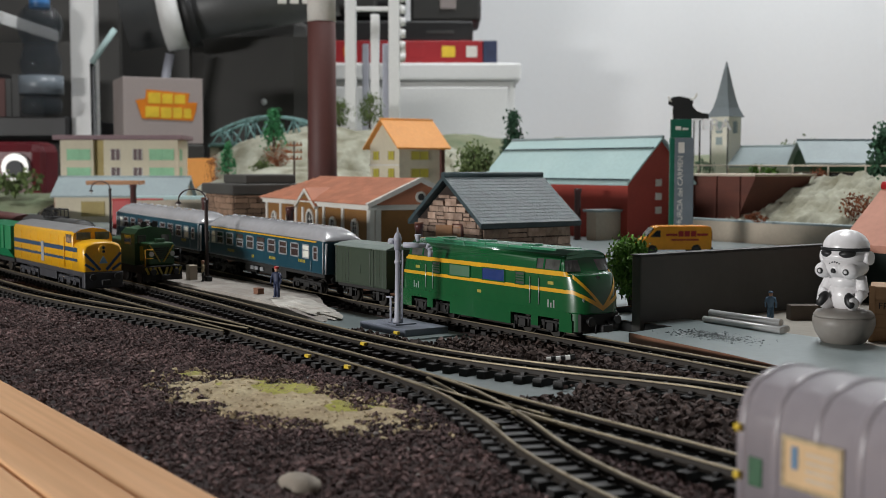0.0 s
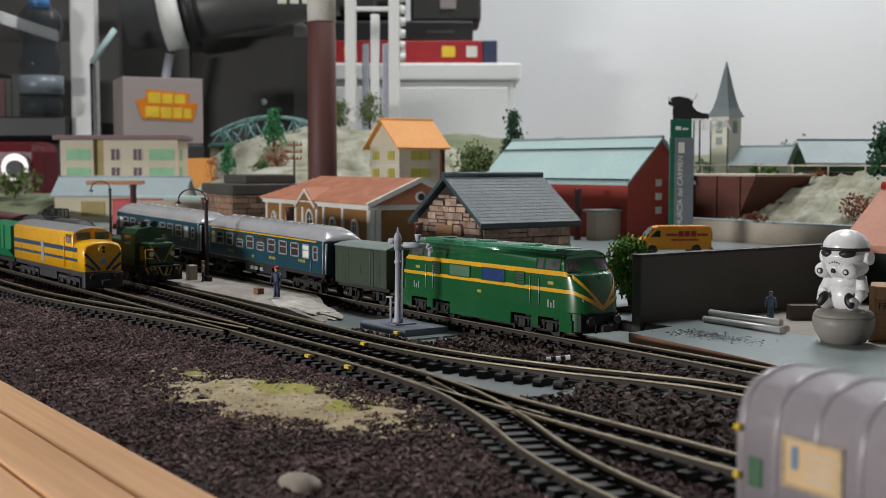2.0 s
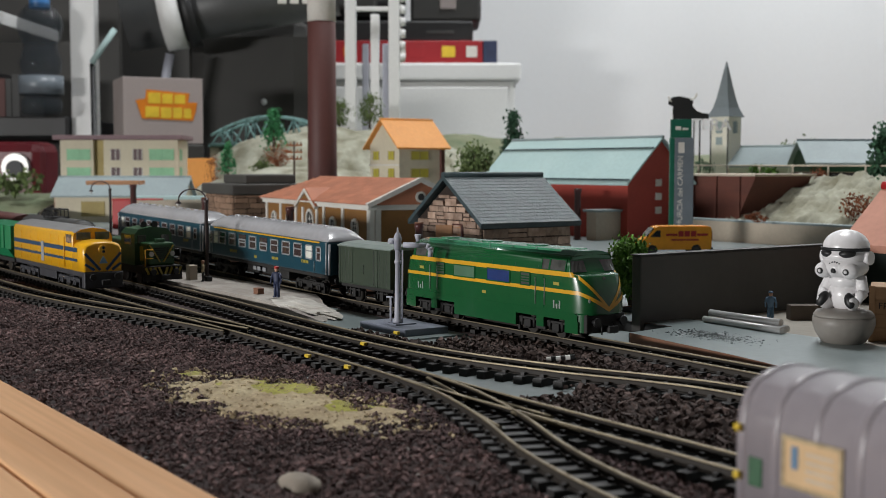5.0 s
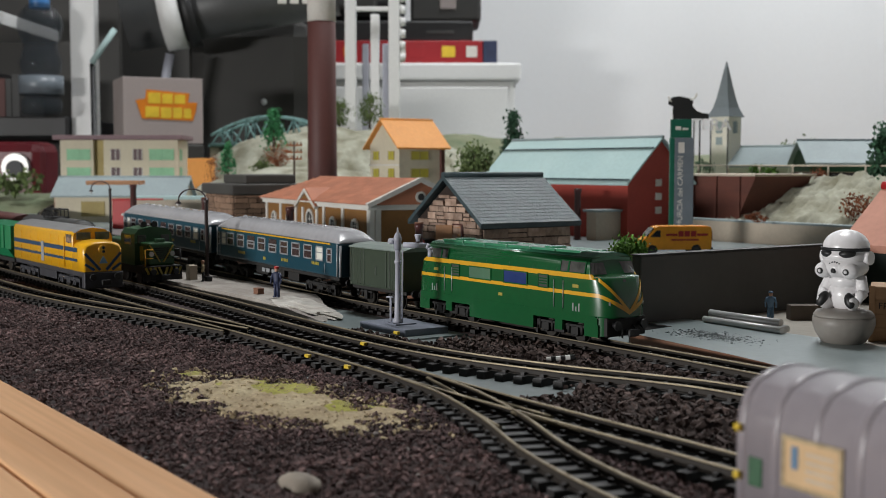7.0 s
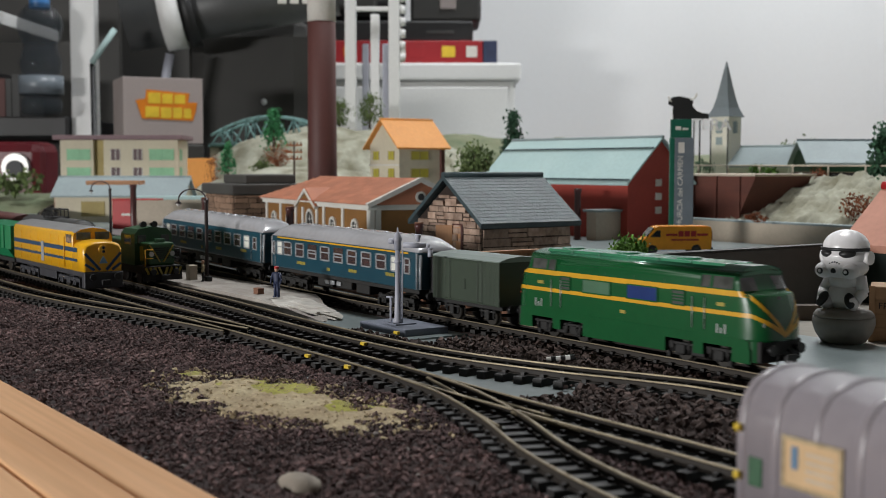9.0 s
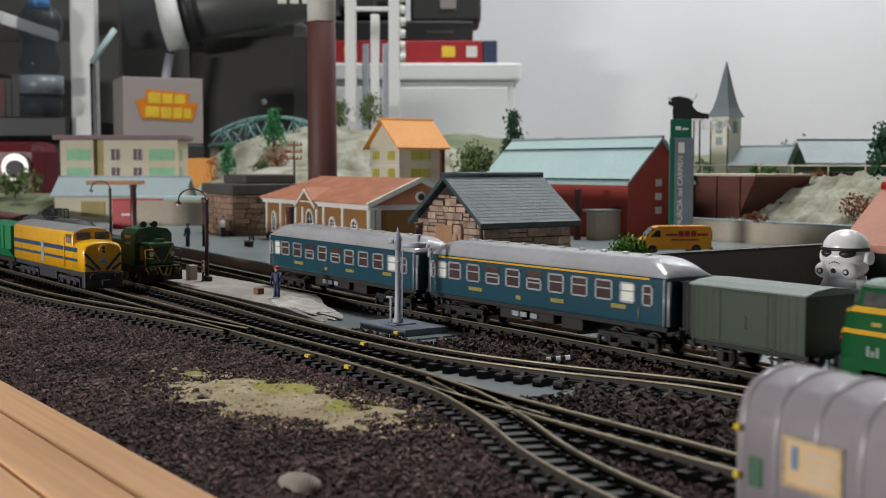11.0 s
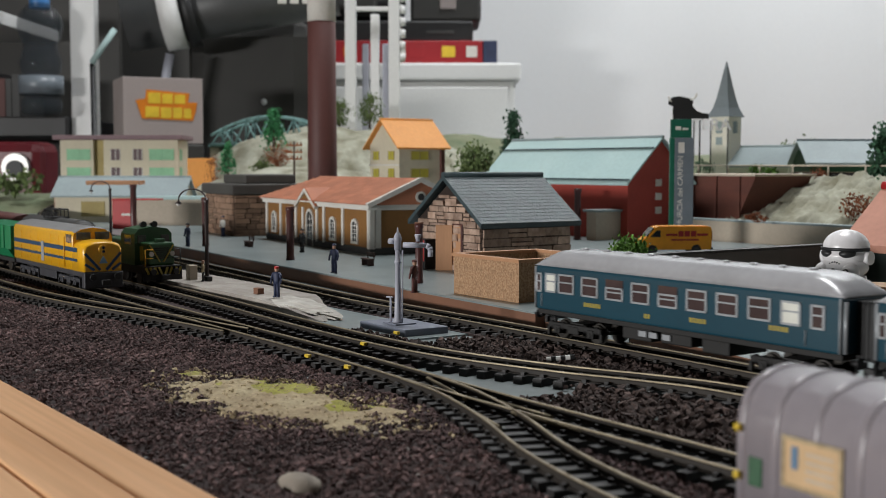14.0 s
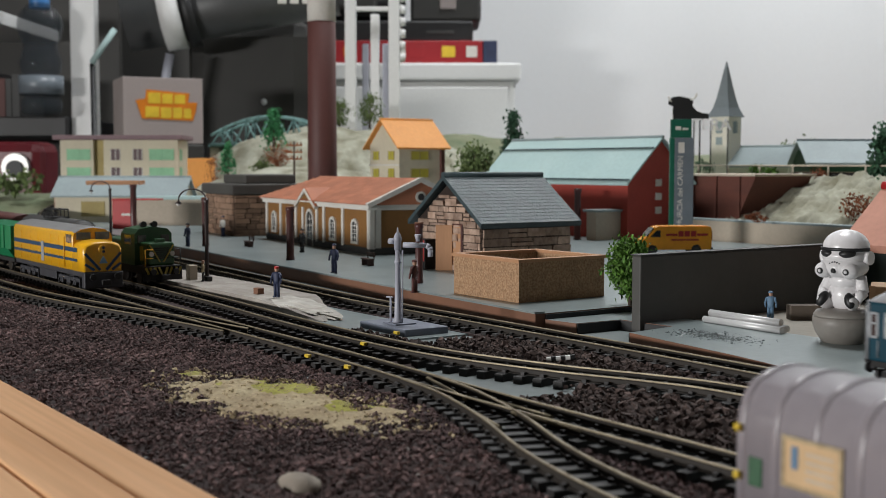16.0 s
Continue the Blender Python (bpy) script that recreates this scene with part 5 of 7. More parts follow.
M["stone_tan"] = shader("stone_tan", (0.5, 0.36, 0.28), 0.85, second=(0.24, 0.145, 0.1), scale=220, bump=0.6, bump_scale=600, random_amount=0.3, fine=0.2)
courses(W, lambda x: ease(E_, R_ - 2, 1 - abs(x - W / 2) / (W / 2)), walls, Matrix.Identity(4), 3, M["stone_tan"], course=(2.9, 4.4), length=(4.5, 11))
courses(D, lambda x: E_ - 0.6, walls, Matrix.Translation((W, 0, 0)) @ pose(0, 0, 0, 0, 0, 90), 8, M["stone_tan"], course=(3.8, 4.8), length=(8, 18))
for s in (-1, 1):
    bm = bmesh.new()
    over = 4.6
    x_out = W / 2 + s * (W / 2 + over)
    slope = (R_ - E_) / (W / 2)
    z_out = E_ - slope * over
    pts = [(W / 2, R_), (x_out, z_out), (x_out, z_out + 2.4), (W / 2, R_ + 2.4)]
    extrude(bm, pts, D + 8, Matrix.Translation((0, -4, 0)))
    roof = part("roof", bm, M["slate"], hut, "dark slate roof", True)
    n_rows, n_cols = 15, 13
    for i in range(n_rows):
        for j in range(n_cols):
            f0, f1 = i / n_rows, (i + 1.12) / n_rows
            xa, xb = W / 2 + (x_out - W / 2) * f0, W / 2 + (x_out - W / 2) * min(1.0, f1)
            za, zb = R_ + 2.4 + (z_out - R_) * f0, R_ + 2.4 + (z_out - R_) * min(1.0, f1)
            y0 = -4 + (D + 8) * (j + (0.5 if i % 2 else 0) - 0.25) / n_cols
            y1 = min(D + 4, y0 + (D + 8) / n_cols - 0.06)
            y0 = max(-4, y0)
            if y1 - y0 < 1:
                continue
            bm = bmesh.new()
            vs = [bm.verts.new(q) for q in ((xa, y0, za + 0.02), (xa, y1, za + 0.02), (xb, y1, zb + 0.2), (xb, y0, zb + 0.2), (xb, y1, zb + 0.02), (xb, y0, zb + 0.02))]
            bm.faces.new(vs[:4])
            bm.faces.new((vs[3], vs[2], vs[4], vs[5]))
            bm.faces.new((vs[1], vs[4], vs[2]))
            bm.faces.new((vs[0], vs[3], vs[5]))
            bmesh.ops.recalc_face_normals(bm, faces=bm.faces[:])
            part("slate", bm, M["slate"], roof, "", True)
bm = bmesh.new()
rod(bm, (W / 2, -4.2, R_ + 2.6), (W / 2, D + 4.2, R_ + 2.6), 1.5, seg=14)
part("ridge", bm, M["slate"], hut, "", True)
bm = bmesh.new()
cuboid(bm, (32.6, -0.9, 0), (39.6, 0.2, 23.0), 0.15)
part("door", bm, M["door_tan"], hut, "pale wooden door", True)
bm = bmesh.new()
cuboid(bm, (-8.6, -0.5, 0), (0, 0.5, 23.0), 0.15, turn=Matrix.Translation((32.4, -1.2, 0)) @ pose(0, 0, 0, 0, 0, 42))
part("door_leaf", bm, M["door_tan"], hut, "pale wooden door leaf standing ajar", True)
bm = bmesh.new()
cuboid(bm, (39.7, -1.4, 0), (41.2, 0.2, 23.8), 0.1)
cuboid(bm, (32.2, -1.4, 23.1), (39.6, 0.2, 23.8), 0.1)
part("door_frame", bm, M["rust_post"], hut, "", True)
machine = thing("drinks_machine", pose(-0.5168, 0.3452, DECK), "red drinks machine with black side", "vending machine")
bm = bmesh.new()
cuboid(bm, (-4.2, -3.5, 0), (4.2, 3.5, 15.5), 0.2)
part("cabinet", bm, M["black"], machine, "", True)
bm = bmesh.new()
cuboid(bm, (-3.9, -3.9, 4.2), (3.9, -3.4, 15.2), 0.15)
front = part("front_panel", bm, M["red"], machine, "red front panel", True)
bm = bmesh.new()
sweep(bm, [(1.6 - 1.4 * math.sin(a * 2.4), -4.0, 6 + a * 6) for a in [i / 8 for i in range(9)]], 0.35, 6)
part("swirl", bm, M["trim_white"], front, "pale swirl", True)

# the station: ochre walls, white corner strips, tiled roof
station = thing("station_building", pose(-0.8, 0.3955, DECK, 0, 0, -7.6), "ochre station building with white trim and tiled roof", "station")
L_, Dp, Ev, Rg = 187.5, 62.0, 26.5, 41.0
bm = bmesh.new()
cuboid(bm, (0, 0, 0), (L_, Dp, Ev))
part("wall", bm, M["ochre"], station, "", True)
bm = bmesh.new()
cuboid(bm, (-0.5, -0.7, 0), (L_ + 0.6, Dp, 4.2), 0.1)
part("plinth", bm, M["dark_grey"], station, "", True)
for x in (1.2, 31, 62, 75.5, 101.5, 114, 146, 186.2):
    bm = bmesh.new()
    cuboid(bm, (x - 1.6, -1.0, 3.5), (x + 1.6, 0.3, Ev), 0.15)
    part("pilaster", bm, M["trim_white"], station, "", True)
bm = bmesh.new()
cuboid(bm, (L_ - 0.3, -0.6, 3.5), (L_ + 1.0, 2.6, Ev), 0.15)
cuboid(bm, (L_ - 0.3, 3.2, 3.5), (L_ + 0.6, 6.8, Ev), 0.15)
part("pilaster", bm, M["trim_white"], station, "", True)


def arched(x, w, z0, z1, arch, door=False):
    a = [(x - w / 2, z0), (x + w / 2, z0), (x + w / 2, z1)] + [(x + w / 2 * math.cos(t), z1 + arch * math.sin(t)) for t in [i * math.pi / 8 for i in range(1, 8)]] + [(x - w / 2, z1)]
    bm = bmesh.new()
    extrude(bm, a, 0.6, Matrix.Translation((0, -0.35, 0)))
    win = part("door" if door else "window", bm, M["window_dark"], station, "", True)
    bm = bmesh.new()
    t = 1.7
    for s in (-1, 1):
        cuboid(bm, (x + s * (w / 2 + t / 2) - t / 2, -1.0, z0 - 0.8), (x + s * (w / 2 + t / 2) + t / 2, 0.2, z1), 0.15)
    arc = [((w / 2 + t / 2) * math.cos(q), (arch + t / 2) * math.sin(q)) for q in [i * math.pi / 10 for i in range(11)]]
    for (xa, za), (xb, zb) in zip(arc, arc[1:]):
        d = Vector((xb - xa, 0, zb - za))
        cuboid(bm, (-d.length / 2 - 0.2, -1.0, -t / 2), (d.length / 2 + 0.2, 0.2, t / 2), turn=Matrix.Translation((x + (xa + xb) / 2, 0, z1 + (za + zb) / 2)) @ pose(0, 0, 0, 0, -math.degrees(math.atan2(d.z, d.x)), 0))
    if not door:
        cuboid(bm, (x - w / 2 - t, -1.2, z0 - 1.6), (x + w / 2 + t, 0.2, z0), 0.15)
    part("surround", bm, M["trim_white"], win, "", True)
    bm = bmesh.new()
    cuboid(bm, (x - 0.3, -0.6, z0), (x + 0.3, 0, z1 + arch * 0.9))
    for q in (0.25, 0.5, 0.75, 1.0):
        z = z0 + (z1 - z0) * q
        cuboid(bm, (x - w / 2, -0.55, z - 0.22), (x + w / 2, 0, z + 0.22))
    part("glazing_bar", bm, M["trim_white"], win, "", True)


for x in (17, 48, 129, 165):
    arched(x, 7.0, 7.0, 16.5, 2.6)
arched(88.5, 10.5, 0.5, 17.5, 5.2, True)
bm = bmesh.new()
cuboid(bm, (-2.6, -2.6, Ev), (L_ + 2.6, Dp + 2.6, Ev + 2.2), 0.3)
cuboid(bm, (-3.6, -3.6, Ev + 2.2), (L_ + 3.6, Dp + 3.6, Ev + 3.2), 0.3)
part("cornice", bm, M["trim_white"], station, "", True)
bm = bmesh.new()
z0 = Ev + 3.2
p = [(-4.5, -4.5, z0), (L_ + 4.2, -4.5, z0), (L_ + 4.2, Dp + 4.5, z0), (-4.5, Dp + 4.5, z0), (32, Dp / 2, Rg + 4), (L_ + 4.2, Dp / 2, Rg + 4)]
v = [bm.verts.new(q) for q in p]
for q in ((0, 1, 5, 4), (2, 3, 4, 5), (3, 0, 4), (1, 2, 5), (0, 3, 2, 1)):
    bm.faces.new([v[i] for i in q])
bmesh.ops.recalc_face_normals(bm, faces=bm.faces[:])
roof = part("roof", bm, M["roof_tile"], station, "terracotta tiled roof", True)
slope = (Rg + 4 - z0) / (Dp / 2 + 4.5)
tilt = math.atan(slope)
run = math.hypot(Dp / 2 + 4.5, Rg + 4 - z0)
tile_me = None
for i in range(9):
    f = i / 9
    y = -4.5 + (Dp / 2 + 4.5) * f
    z = z0 + (Rg + 4 - z0) * f
    left = -4.5 + 36.5 * f
    x = left
    while x < L_ + 3.5:
        w = min(12.3, L_ + 4.2 - x)
        bm = bmesh.new()
        cuboid(bm, (x + 0.1, y, z + 0.05), (x + w - 0.1, y + run / 9 * 0.98, z + 0.5), turn=Matrix.Translation((0, y, z)) @ Matrix.Rotation(tilt, 4, "X") @ Matrix.Translation((0, -y, -z)))
        part("tile_course", bm, M["roof_tile"], roof, "", True)
        x += 12.3
# the small gable over the door and the pediment on the end
bm = bmesh.new()
extrude(bm, [(71, Ev - 1), (106, Ev - 1), (88.5, Ev + 9.5)], 9, Matrix.Translation((0, -3.2, 0)))
gable = part("door_gable", bm, M["ochre"], station, "", True)
for s in (-1, 1):
    bm = bmesh.new()
    d = Vector((17.5, 0, 10.5))
    m = Matrix.Translation((88.5 + s * 9.5, -3.0, Ev + 4.6)) @ pose(0, 0, 0, 0, s * math.degrees(math.atan2(10.5, 17.5)), 0)
    cuboid(bm, (-11, -1.6, -0.9), (11, 1.2, 1.1), 0.2, turn=m)
    part("moulding", bm, M["trim_white"], gable, "", True)
    bm = bmesh.new()
    cuboid(bm, (-11, -1.2, 1.1), (11, 22, 1.9), 0.1, turn=m)
    part("gable_roof", bm, M["roof_tile"], gable, "", True)
for f0, f1, z_off in ((0, 1, 0),):
    for s in (-1, 1):
        bm = bmesh.new()
        a, b = Vector((L_ + 4.0, Dp / 2 + s * (Dp / 2 + 4), z0)), Vector((L_ + 4.0, Dp / 2, Rg + 4))
        d = b - a
        turn = Matrix.Translation((a + b) / 2) @ d.to_track_quat("Y", "Z").to_matrix().to_4x4()
        cuboid(bm, (-1.5, -d.length / 2, -2.0), (1.6, d.length / 2, 0.9), 0.2, turn=turn)
        part("moulding", bm, M["trim_white"], station, "", True)
bm = bmesh.new()
rod(bm, (L_ + 3.6, Dp / 2, Ev + 7.6), (L_ + 5.0, Dp / 2, Ev + 7.6), 3.4, seg=24)
oculus = part("round_window", bm, M["trim_white"], station, "", True)
bm = bmesh.new()
rod(bm, (L_ + 4.9, Dp / 2, Ev + 7.6), (L_ + 5.3, Dp / 2, Ev + 7.6), 2.1, seg=20)
part("pane", bm, M["window_dark"], oculus, "", True)

# rough stone outbuilding behind the station's end
out = thing("stone_outbuilding", pose(-0.905, 0.394, DECK, 0, 0, -7.6), "brown stone outbuilding with dark grey roof", "outbuilding")
bm = bmesh.new()
cuboid(bm, (0, 0, 0), (74, 55, 31))
w_ = part("wall", bm, M["mortar"], out, "", True)
courses(74, lambda x: 30.5, w_, Matrix.Identity(4), 21, M["stone"], course=(3.4, 5), length=(6, 13))
courses(55, lambda x: 30.5, w_, Matrix.Translation((74, 0, 0)) @ pose(0, 0, 0, 0, 0, 90), 22, M["stone"], course=(3.4, 5), length=(6, 13))
bm = bmesh.new()
cuboid(bm, (-3, -3, 31), (78, 58, 39), 1.2)
cuboid(bm, (14, 10, 39), (70, 50, 46), 1.2)
part("roof", bm, M["wall_dark"], out, "dark grey roof", True)

# right of the platform: logs, figurine, crate, dark wall
for k, (dy, dz) in enumerate(((0, 0), (3.0, 0), (6.1, 0), (3.6, 2.7))):
    bm = bmesh.new()
    rod(bm, (-17.5, dy * 0.78, 1.15 + dz * 0.78), (18.5 - k, dy * 0.78, 1.15 + dz * 0.78), 1.15, seg=18)
    ob = part("pipe_length", bm, M["aluminium"], None, "", True)
    ob.matrix_world = pose(-0.2812, 0.3168, -0.0004, 0, 0, -3)
    tagged(ob, "dull silver pipe lying in a stack", "pipe", "stacked pipes")

pot = thing("round_pot", pose(-0.2396, 0.3170, -0.0006), "grey round lidded pot used as a stand", "pot")
bm = bmesh.new()
lathe(bm, [(5.2, 0), (6.6, 0.5), (8.6, 3.4), (9.5, 6.2), (9.4, 8.2), (9.0, 8.5)], 32)
part("bowl", bm, M["pot_grey"], pot, "", True)
bm = bmesh.new()
lathe(bm, [(9.2, 8.5), (9.3, 8.9), (8.4, 10.2), (6.0, 10.9), (0.1, 11.0)], 32)
part("lid", bm, M["pot_grey"], pot, "", True)

bm = bmesh.new()


def ball(c, r, mat=0, turn=None):
    made = bmesh.ops.create_uvsphere(bm, u_segments=20, v_segments=14, radius=1, matrix=Matrix.Translation(c) @ (turn or Matrix.Identity(4)) @ Matrix.Diagonal((*r, 1)))
    for f in {f for q in made["verts"] for f in q.link_faces}:
        f.smooth, f.material_index = True, mat


# a seated doll: front is +x
ball((-0.6, 0, 4.6), (4.6, 5.6, 5.2))
ball((0.0, 0, 9.2), (4.0, 5.0, 3.4))
ball((-0.6, 0, 19.6), (6.9, 7.2, 5.6))
ball((-0.4, 0, 17.0), (7.0, 7.3, 3.4))
ball((0.6, 0, 13.6), (6.4, 7.7, 3.9))
ball((4.6, -4.4, 12.6), (2.8, 2.9, 2.5))
ball((4.6, 4.4, 12.6), (2.8, 2.9, 2.5))
ball((5.6, 0, 13.4), (1.6, 2.2, 1.9))
loft(bm, [[(-0.5 + (6.75 + o) * math.cos(t), (7.2 + o) * math.sin(t), z) for t in [-1.65 + 3.3 * i / 24 for i in range(25)]] for z, o in ((18.7, 0.12), (18.7, 0.5), (19.7, 0.5), (19.7, 0.12))], closed=False, caps=False, mat=1)
for s in (-1, 1):
    ball((4.4, s * 3.1, 17.9), (2.1, 2.7, 1.5), 1, pose(0, 0, 0, s * 6, 0, s * 22))
    rod(bm, (6.6, s * 4.3, 12.6), (7.5, s * 4.4, 12.4), 1.0, 0.95, 14, 1)
    rod(bm, (7.4, s * 4.3, 12.6), (7.8, s * 4.4, 12.4), 0.6, 0.5, 12)
    rod(bm, (-1.0, s * 6.6, 16.6), (-1.0, s * 8.2, 16.6), 2.3, 2.1, 18)
    rod(bm, (-0.8, s * 4.8, 10.4), (0.6, s * 6.6, 6.0), 1.9, 1.8, 14)
    rod(bm, (0.6, s * 6.6, 6.0), (3.4, s * 5.8, 3.6), 1.8, 1.5, 14)
    ball((3.2, s * 4.4, 2.6), (3.6, 2.0, 2.3), 0, pose(0, 0, 0, 0, -22, s * 18))
    ball((5.0, s * 4.6, 3.6), (1.5, 1.6, 2.6), 1, pose(0, 0, 0, s * 24, -20, 0))
for k in range(5):
    rod(bm, (5.6, -1.6 + 0.8 * k, 15.4 - 0.12 * (k - 2) ** 2), (6.5, -1.6 + 0.8 * k, 15.3 - 0.12 * (k - 2) ** 2), 0.26, seg=8, mat=1)
rod(bm, (6.6, 0, 12.8), (7.5, 0, 12.6), 1.0, 0.7, 8, 1)
doll = part("doll", bm, [M["plastic_white"], M["black"]], None, "", True)
doll.matrix_world = pose(-0.2396, 0.3170, 0.0098, 0, 0, -82)
tagged(doll, "glossy white plastic doll seated on a grey pot", "doll")

M["stone_brown"] = shader("stone_brown", (0.12, 0.095, 0.075), 0.8, second=(0.09, 0.07, 0.055), scale=80, bump=0.2)
crate = thing("wooden_crate", pose(-0.2368, 0.3400, -0.001, 0, 0, 35), "brown wooden crate with dark lettering", "crate")
bm = bmesh.new()
cuboid(bm, (-8, -8, 0.2), (8, 8, 17.6), 0.2)
part("body", bm, M["crate"], crate, "", True)
for z in (0.2, 4.6, 9.0, 13.4):
    bm = bmesh.new()
    cuboid(bm, (-8.3, -8.4, z), (8.3, -8.0, z + 4.1), 0.12)
    part("plank", bm, M["crate"], crate, "", True)
words("FRAGILE", 3.0, Matrix.Translation((0, -8.5, 11.4)) @ pose(0, 0, 0, 90), M["black"], crate)
for x in (-7.4, 7.4):
    bm = bmesh.new()
    cuboid(bm, (x - 0.9, -8.8, 0), (x + 0.9, -8.4, 17.8), 0.12)
    part("batten", bm, M["crate"], crate, "", True)
for (x, y), w, d, h, mat in (((-0.2858, 0.3575), 14, 6, 5.4, "stone_brown"), ((-0.2790, 0.3700), 7, 6, 11.0, "dark_grey")):
    bm = bmesh.new()
    cuboid(bm, (-w / 2, -d / 2, 0), (w / 2, d / 2, h), 0.25)
    ob = part("stone_block", bm, M[mat], None, "", True)
    ob.matrix_world = pose(x, y, -0.001, 0, 0, 55)
    tagged(ob, "plain pale block in the yard", "block")

bm = bmesh.new()
cuboid(bm, (-0.3135, 0.2965, GROUND), (-0.309, 0.5, 0.0232), 0.0006)
tagged(part("yard_wall", bm, M["wall_dark"]), "dark painted yard wall", "wall", kind="structure")
bm = bmesh.new()
cuboid(bm, (-0.3139, 0.2962, 0.0232), (-0.3086, 0.5, 0.0237), 0.0002)
tagged(part("wall_coping", bm, M["dark_grey"]), "thin dark grey coping of a dark wall", "coping", kind="structure")


def foliage(bm, centre, radii, count, size, seed, cone=False):
    """Many small bent leaves in clumps; the outline stays uneven."""
    r = random.Random(seed)
    clumps = []
    for _ in range(max(6, count // 14)):
        while True:
            p = Vector((r.uniform(-1, 1), r.uniform(-1, 1), r.uniform(-1, 1)))
            if 0.25 < p.length < 1:
                break
        if cone:
            h = r.random() ** 0.8
            a = r.uniform(0, 6.283)
            k = (1 - h) * r.uniform(0.55, 1.05)
            p = Vector((k * math.cos(a), k * math.sin(a), 2 * h - 1))
        clumps.append(Vector((p.x * radii[0], p.y * radii[1], p.z * radii[2])))
    spread = min(radii) * (0.2 if cone else 0.26)
    for i in range(count):
        c = clumps[i % len(clumps)] + Vector((r.gauss(0, spread), r.gauss(0, spread), r.gauss(0, spread))) + Vector(centre)
        m = Matrix.Translation(c) @ pose(0, 0, 0, r.uniform(0, 360), r.uniform(0, 360), r.uniform(0, 360))
        s = size * r.uniform(0.6, 1.3)
        v = [bm.verts.new(m @ Vector(q)) for q in ((-s, 0, 0), (0, -0.6 * s, 0.25 * s), (s, 0, 0), (0, 0.6 * s, 0.25 * s))]
        bm.faces.new((v[0], v[1], v[2]))
        bm.faces.new((v[0], v[2], v[3]))


def tree(x, y, z, height, width, mat, label, seed, conifer=False, trunk=0.3, count=700):
    ob = thing("conifer" if conifer else "tree", pose(x, y, z, 0, 0, seed * 37), label, "tree", "model trees")
    r = random.Random(seed)
    bm = bmesh.new()
    rod(bm, (0, 0, -1), (0, 0, height * 0.8), height * 0.035, height * 0.012, 8)
    for k in range(6):
        h = height * (trunk + 0.08 * k)
        a = r.uniform(0, 6.283)
        rod(bm, (0, 0, h), (math.cos(a) * width * 0.35, math.sin(a) * width * 0.35, h + height * 0.12), height * 0.016, height * 0.006, 6)
    part("trunk", bm, M["bark"], ob, "", True)
    bm = bmesh.new()
    low = height * trunk
    foliage(bm, (0, 0, (low + height) / 2), (width / 2, width / 2, (height - low) / 2), count, width * (0.075 if conifer else 0.07), seed, conifer)
    part("crown", bm, M[mat], ob, "", True)
    return ob


def bush(x, y, z, w, h, mat, label, seed, count=350):
    bm = bmesh.new()
    foliage(bm, (0, 0, h * 0.45), (w / 2, w / 2, h / 2), count, w * 0.06, seed)
    for k in range(5):
        a = k * 1.3
        rod(bm, (0, 0, -0.5), (math.cos(a) * w * 0.3, math.sin(a) * w * 0.3, h * 0.6), w * 0.02, w * 0.008, 5)
    ob = part("bush", bm, M[mat], None, "", True)
    ob.matrix_world = pose(x, y, z)
    return tagged(ob, label, "bush", "model bushes")


tree(-0.3385, 0.3195, -0.0004, 27.0, 13.0, "leaf", "small bright green model tree beside a dark wall", 4, trunk=0.26, count=4600)

# the wagon in front, on the branch line
fw = thing("covered_wagon", pose(-0.0778, 0.1325, 0, 0, 0, -5.5), "lilac-grey plastic covered wagon with ribbed arched roof", "railway wagon")
M["lilac"] = shader("lilac", (0.26, 0.235, 0.255), 0.36, second=(0.225, 0.205, 0.222), scale=40, coat=0.2)
M["label_tan"] = shader("label_tan", (0.58, 0.4, 0.22), 0.6, second=(0.5, 0.34, 0.18), scale=120)
arch = [(-9.0, 7.5), (-9.0, 19.0), (-8.7, 21.4), (-7.9, 23.6), (-6.4, 25.3), (-4.2, 26.4), (-2.0, 26.9), (0, 27.1)]
arch = arch + [(-y, z) for y, z in arch[-2::-1]]
bm = bmesh.new()
loft(bm, [[(x, y, z) for y, z in arch] for x in (-34, 34)])
part("body", bm, M["lilac"], fw, "", True)
for x in [-33.6, -27.4, -20.4, -13.0, -5.6, 1.8, 9.2, 16.6, 24, 31.4]:
    bm = bmesh.new()
    loft(bm, [[(x + e, y * k, 7.5 + (z - 7.5) * k) for y, z in arch] for e, k in ((-0.8, 1.0), (-0.4, 1.012), (0.4, 1.012), (0.8, 1.0))])
    part("rib", bm, M["lilac"], fw, "", True)
bm = bmesh.new()
cuboid(bm, (-25.4, -9.22, 13.2), (-15.6, -8.9, 19.6), 0.1)
plate = part("label_plate", bm, M["label_tan"], fw, "tan label plate with dark emblem", True)
bm = bmesh.new()
for lo, hi in (((-25.7, -9.34, 19.3), (-15.3, -9.0, 19.8)), ((-25.7, -9.34, 13.0), (-15.3, -9.0, 13.5)), ((-25.7, -9.34, 13.5), (-25.1, -9.0, 19.3)), ((-15.9, -9.34, 13.5), (-15.3, -9.0, 19.3))):
    cuboid(bm, lo, hi, 0.05)
part("frame", bm, M["sand"], plate, "", True)
for k in range(4):
    bm = bmesh.new()
    cuboid(bm, (-21.4, -9.3, 17.8 - 1.1 * k), (-16.8, -9.2, 18.2 - 1.1 * k))
    part("text_bar", bm, M["wall_beige"], plate, "", True)
bm = bmesh.new()
cuboid(bm, (-24.0, -9.32, 15.6), (-22.8, -9.2, 18.6), 0.05)
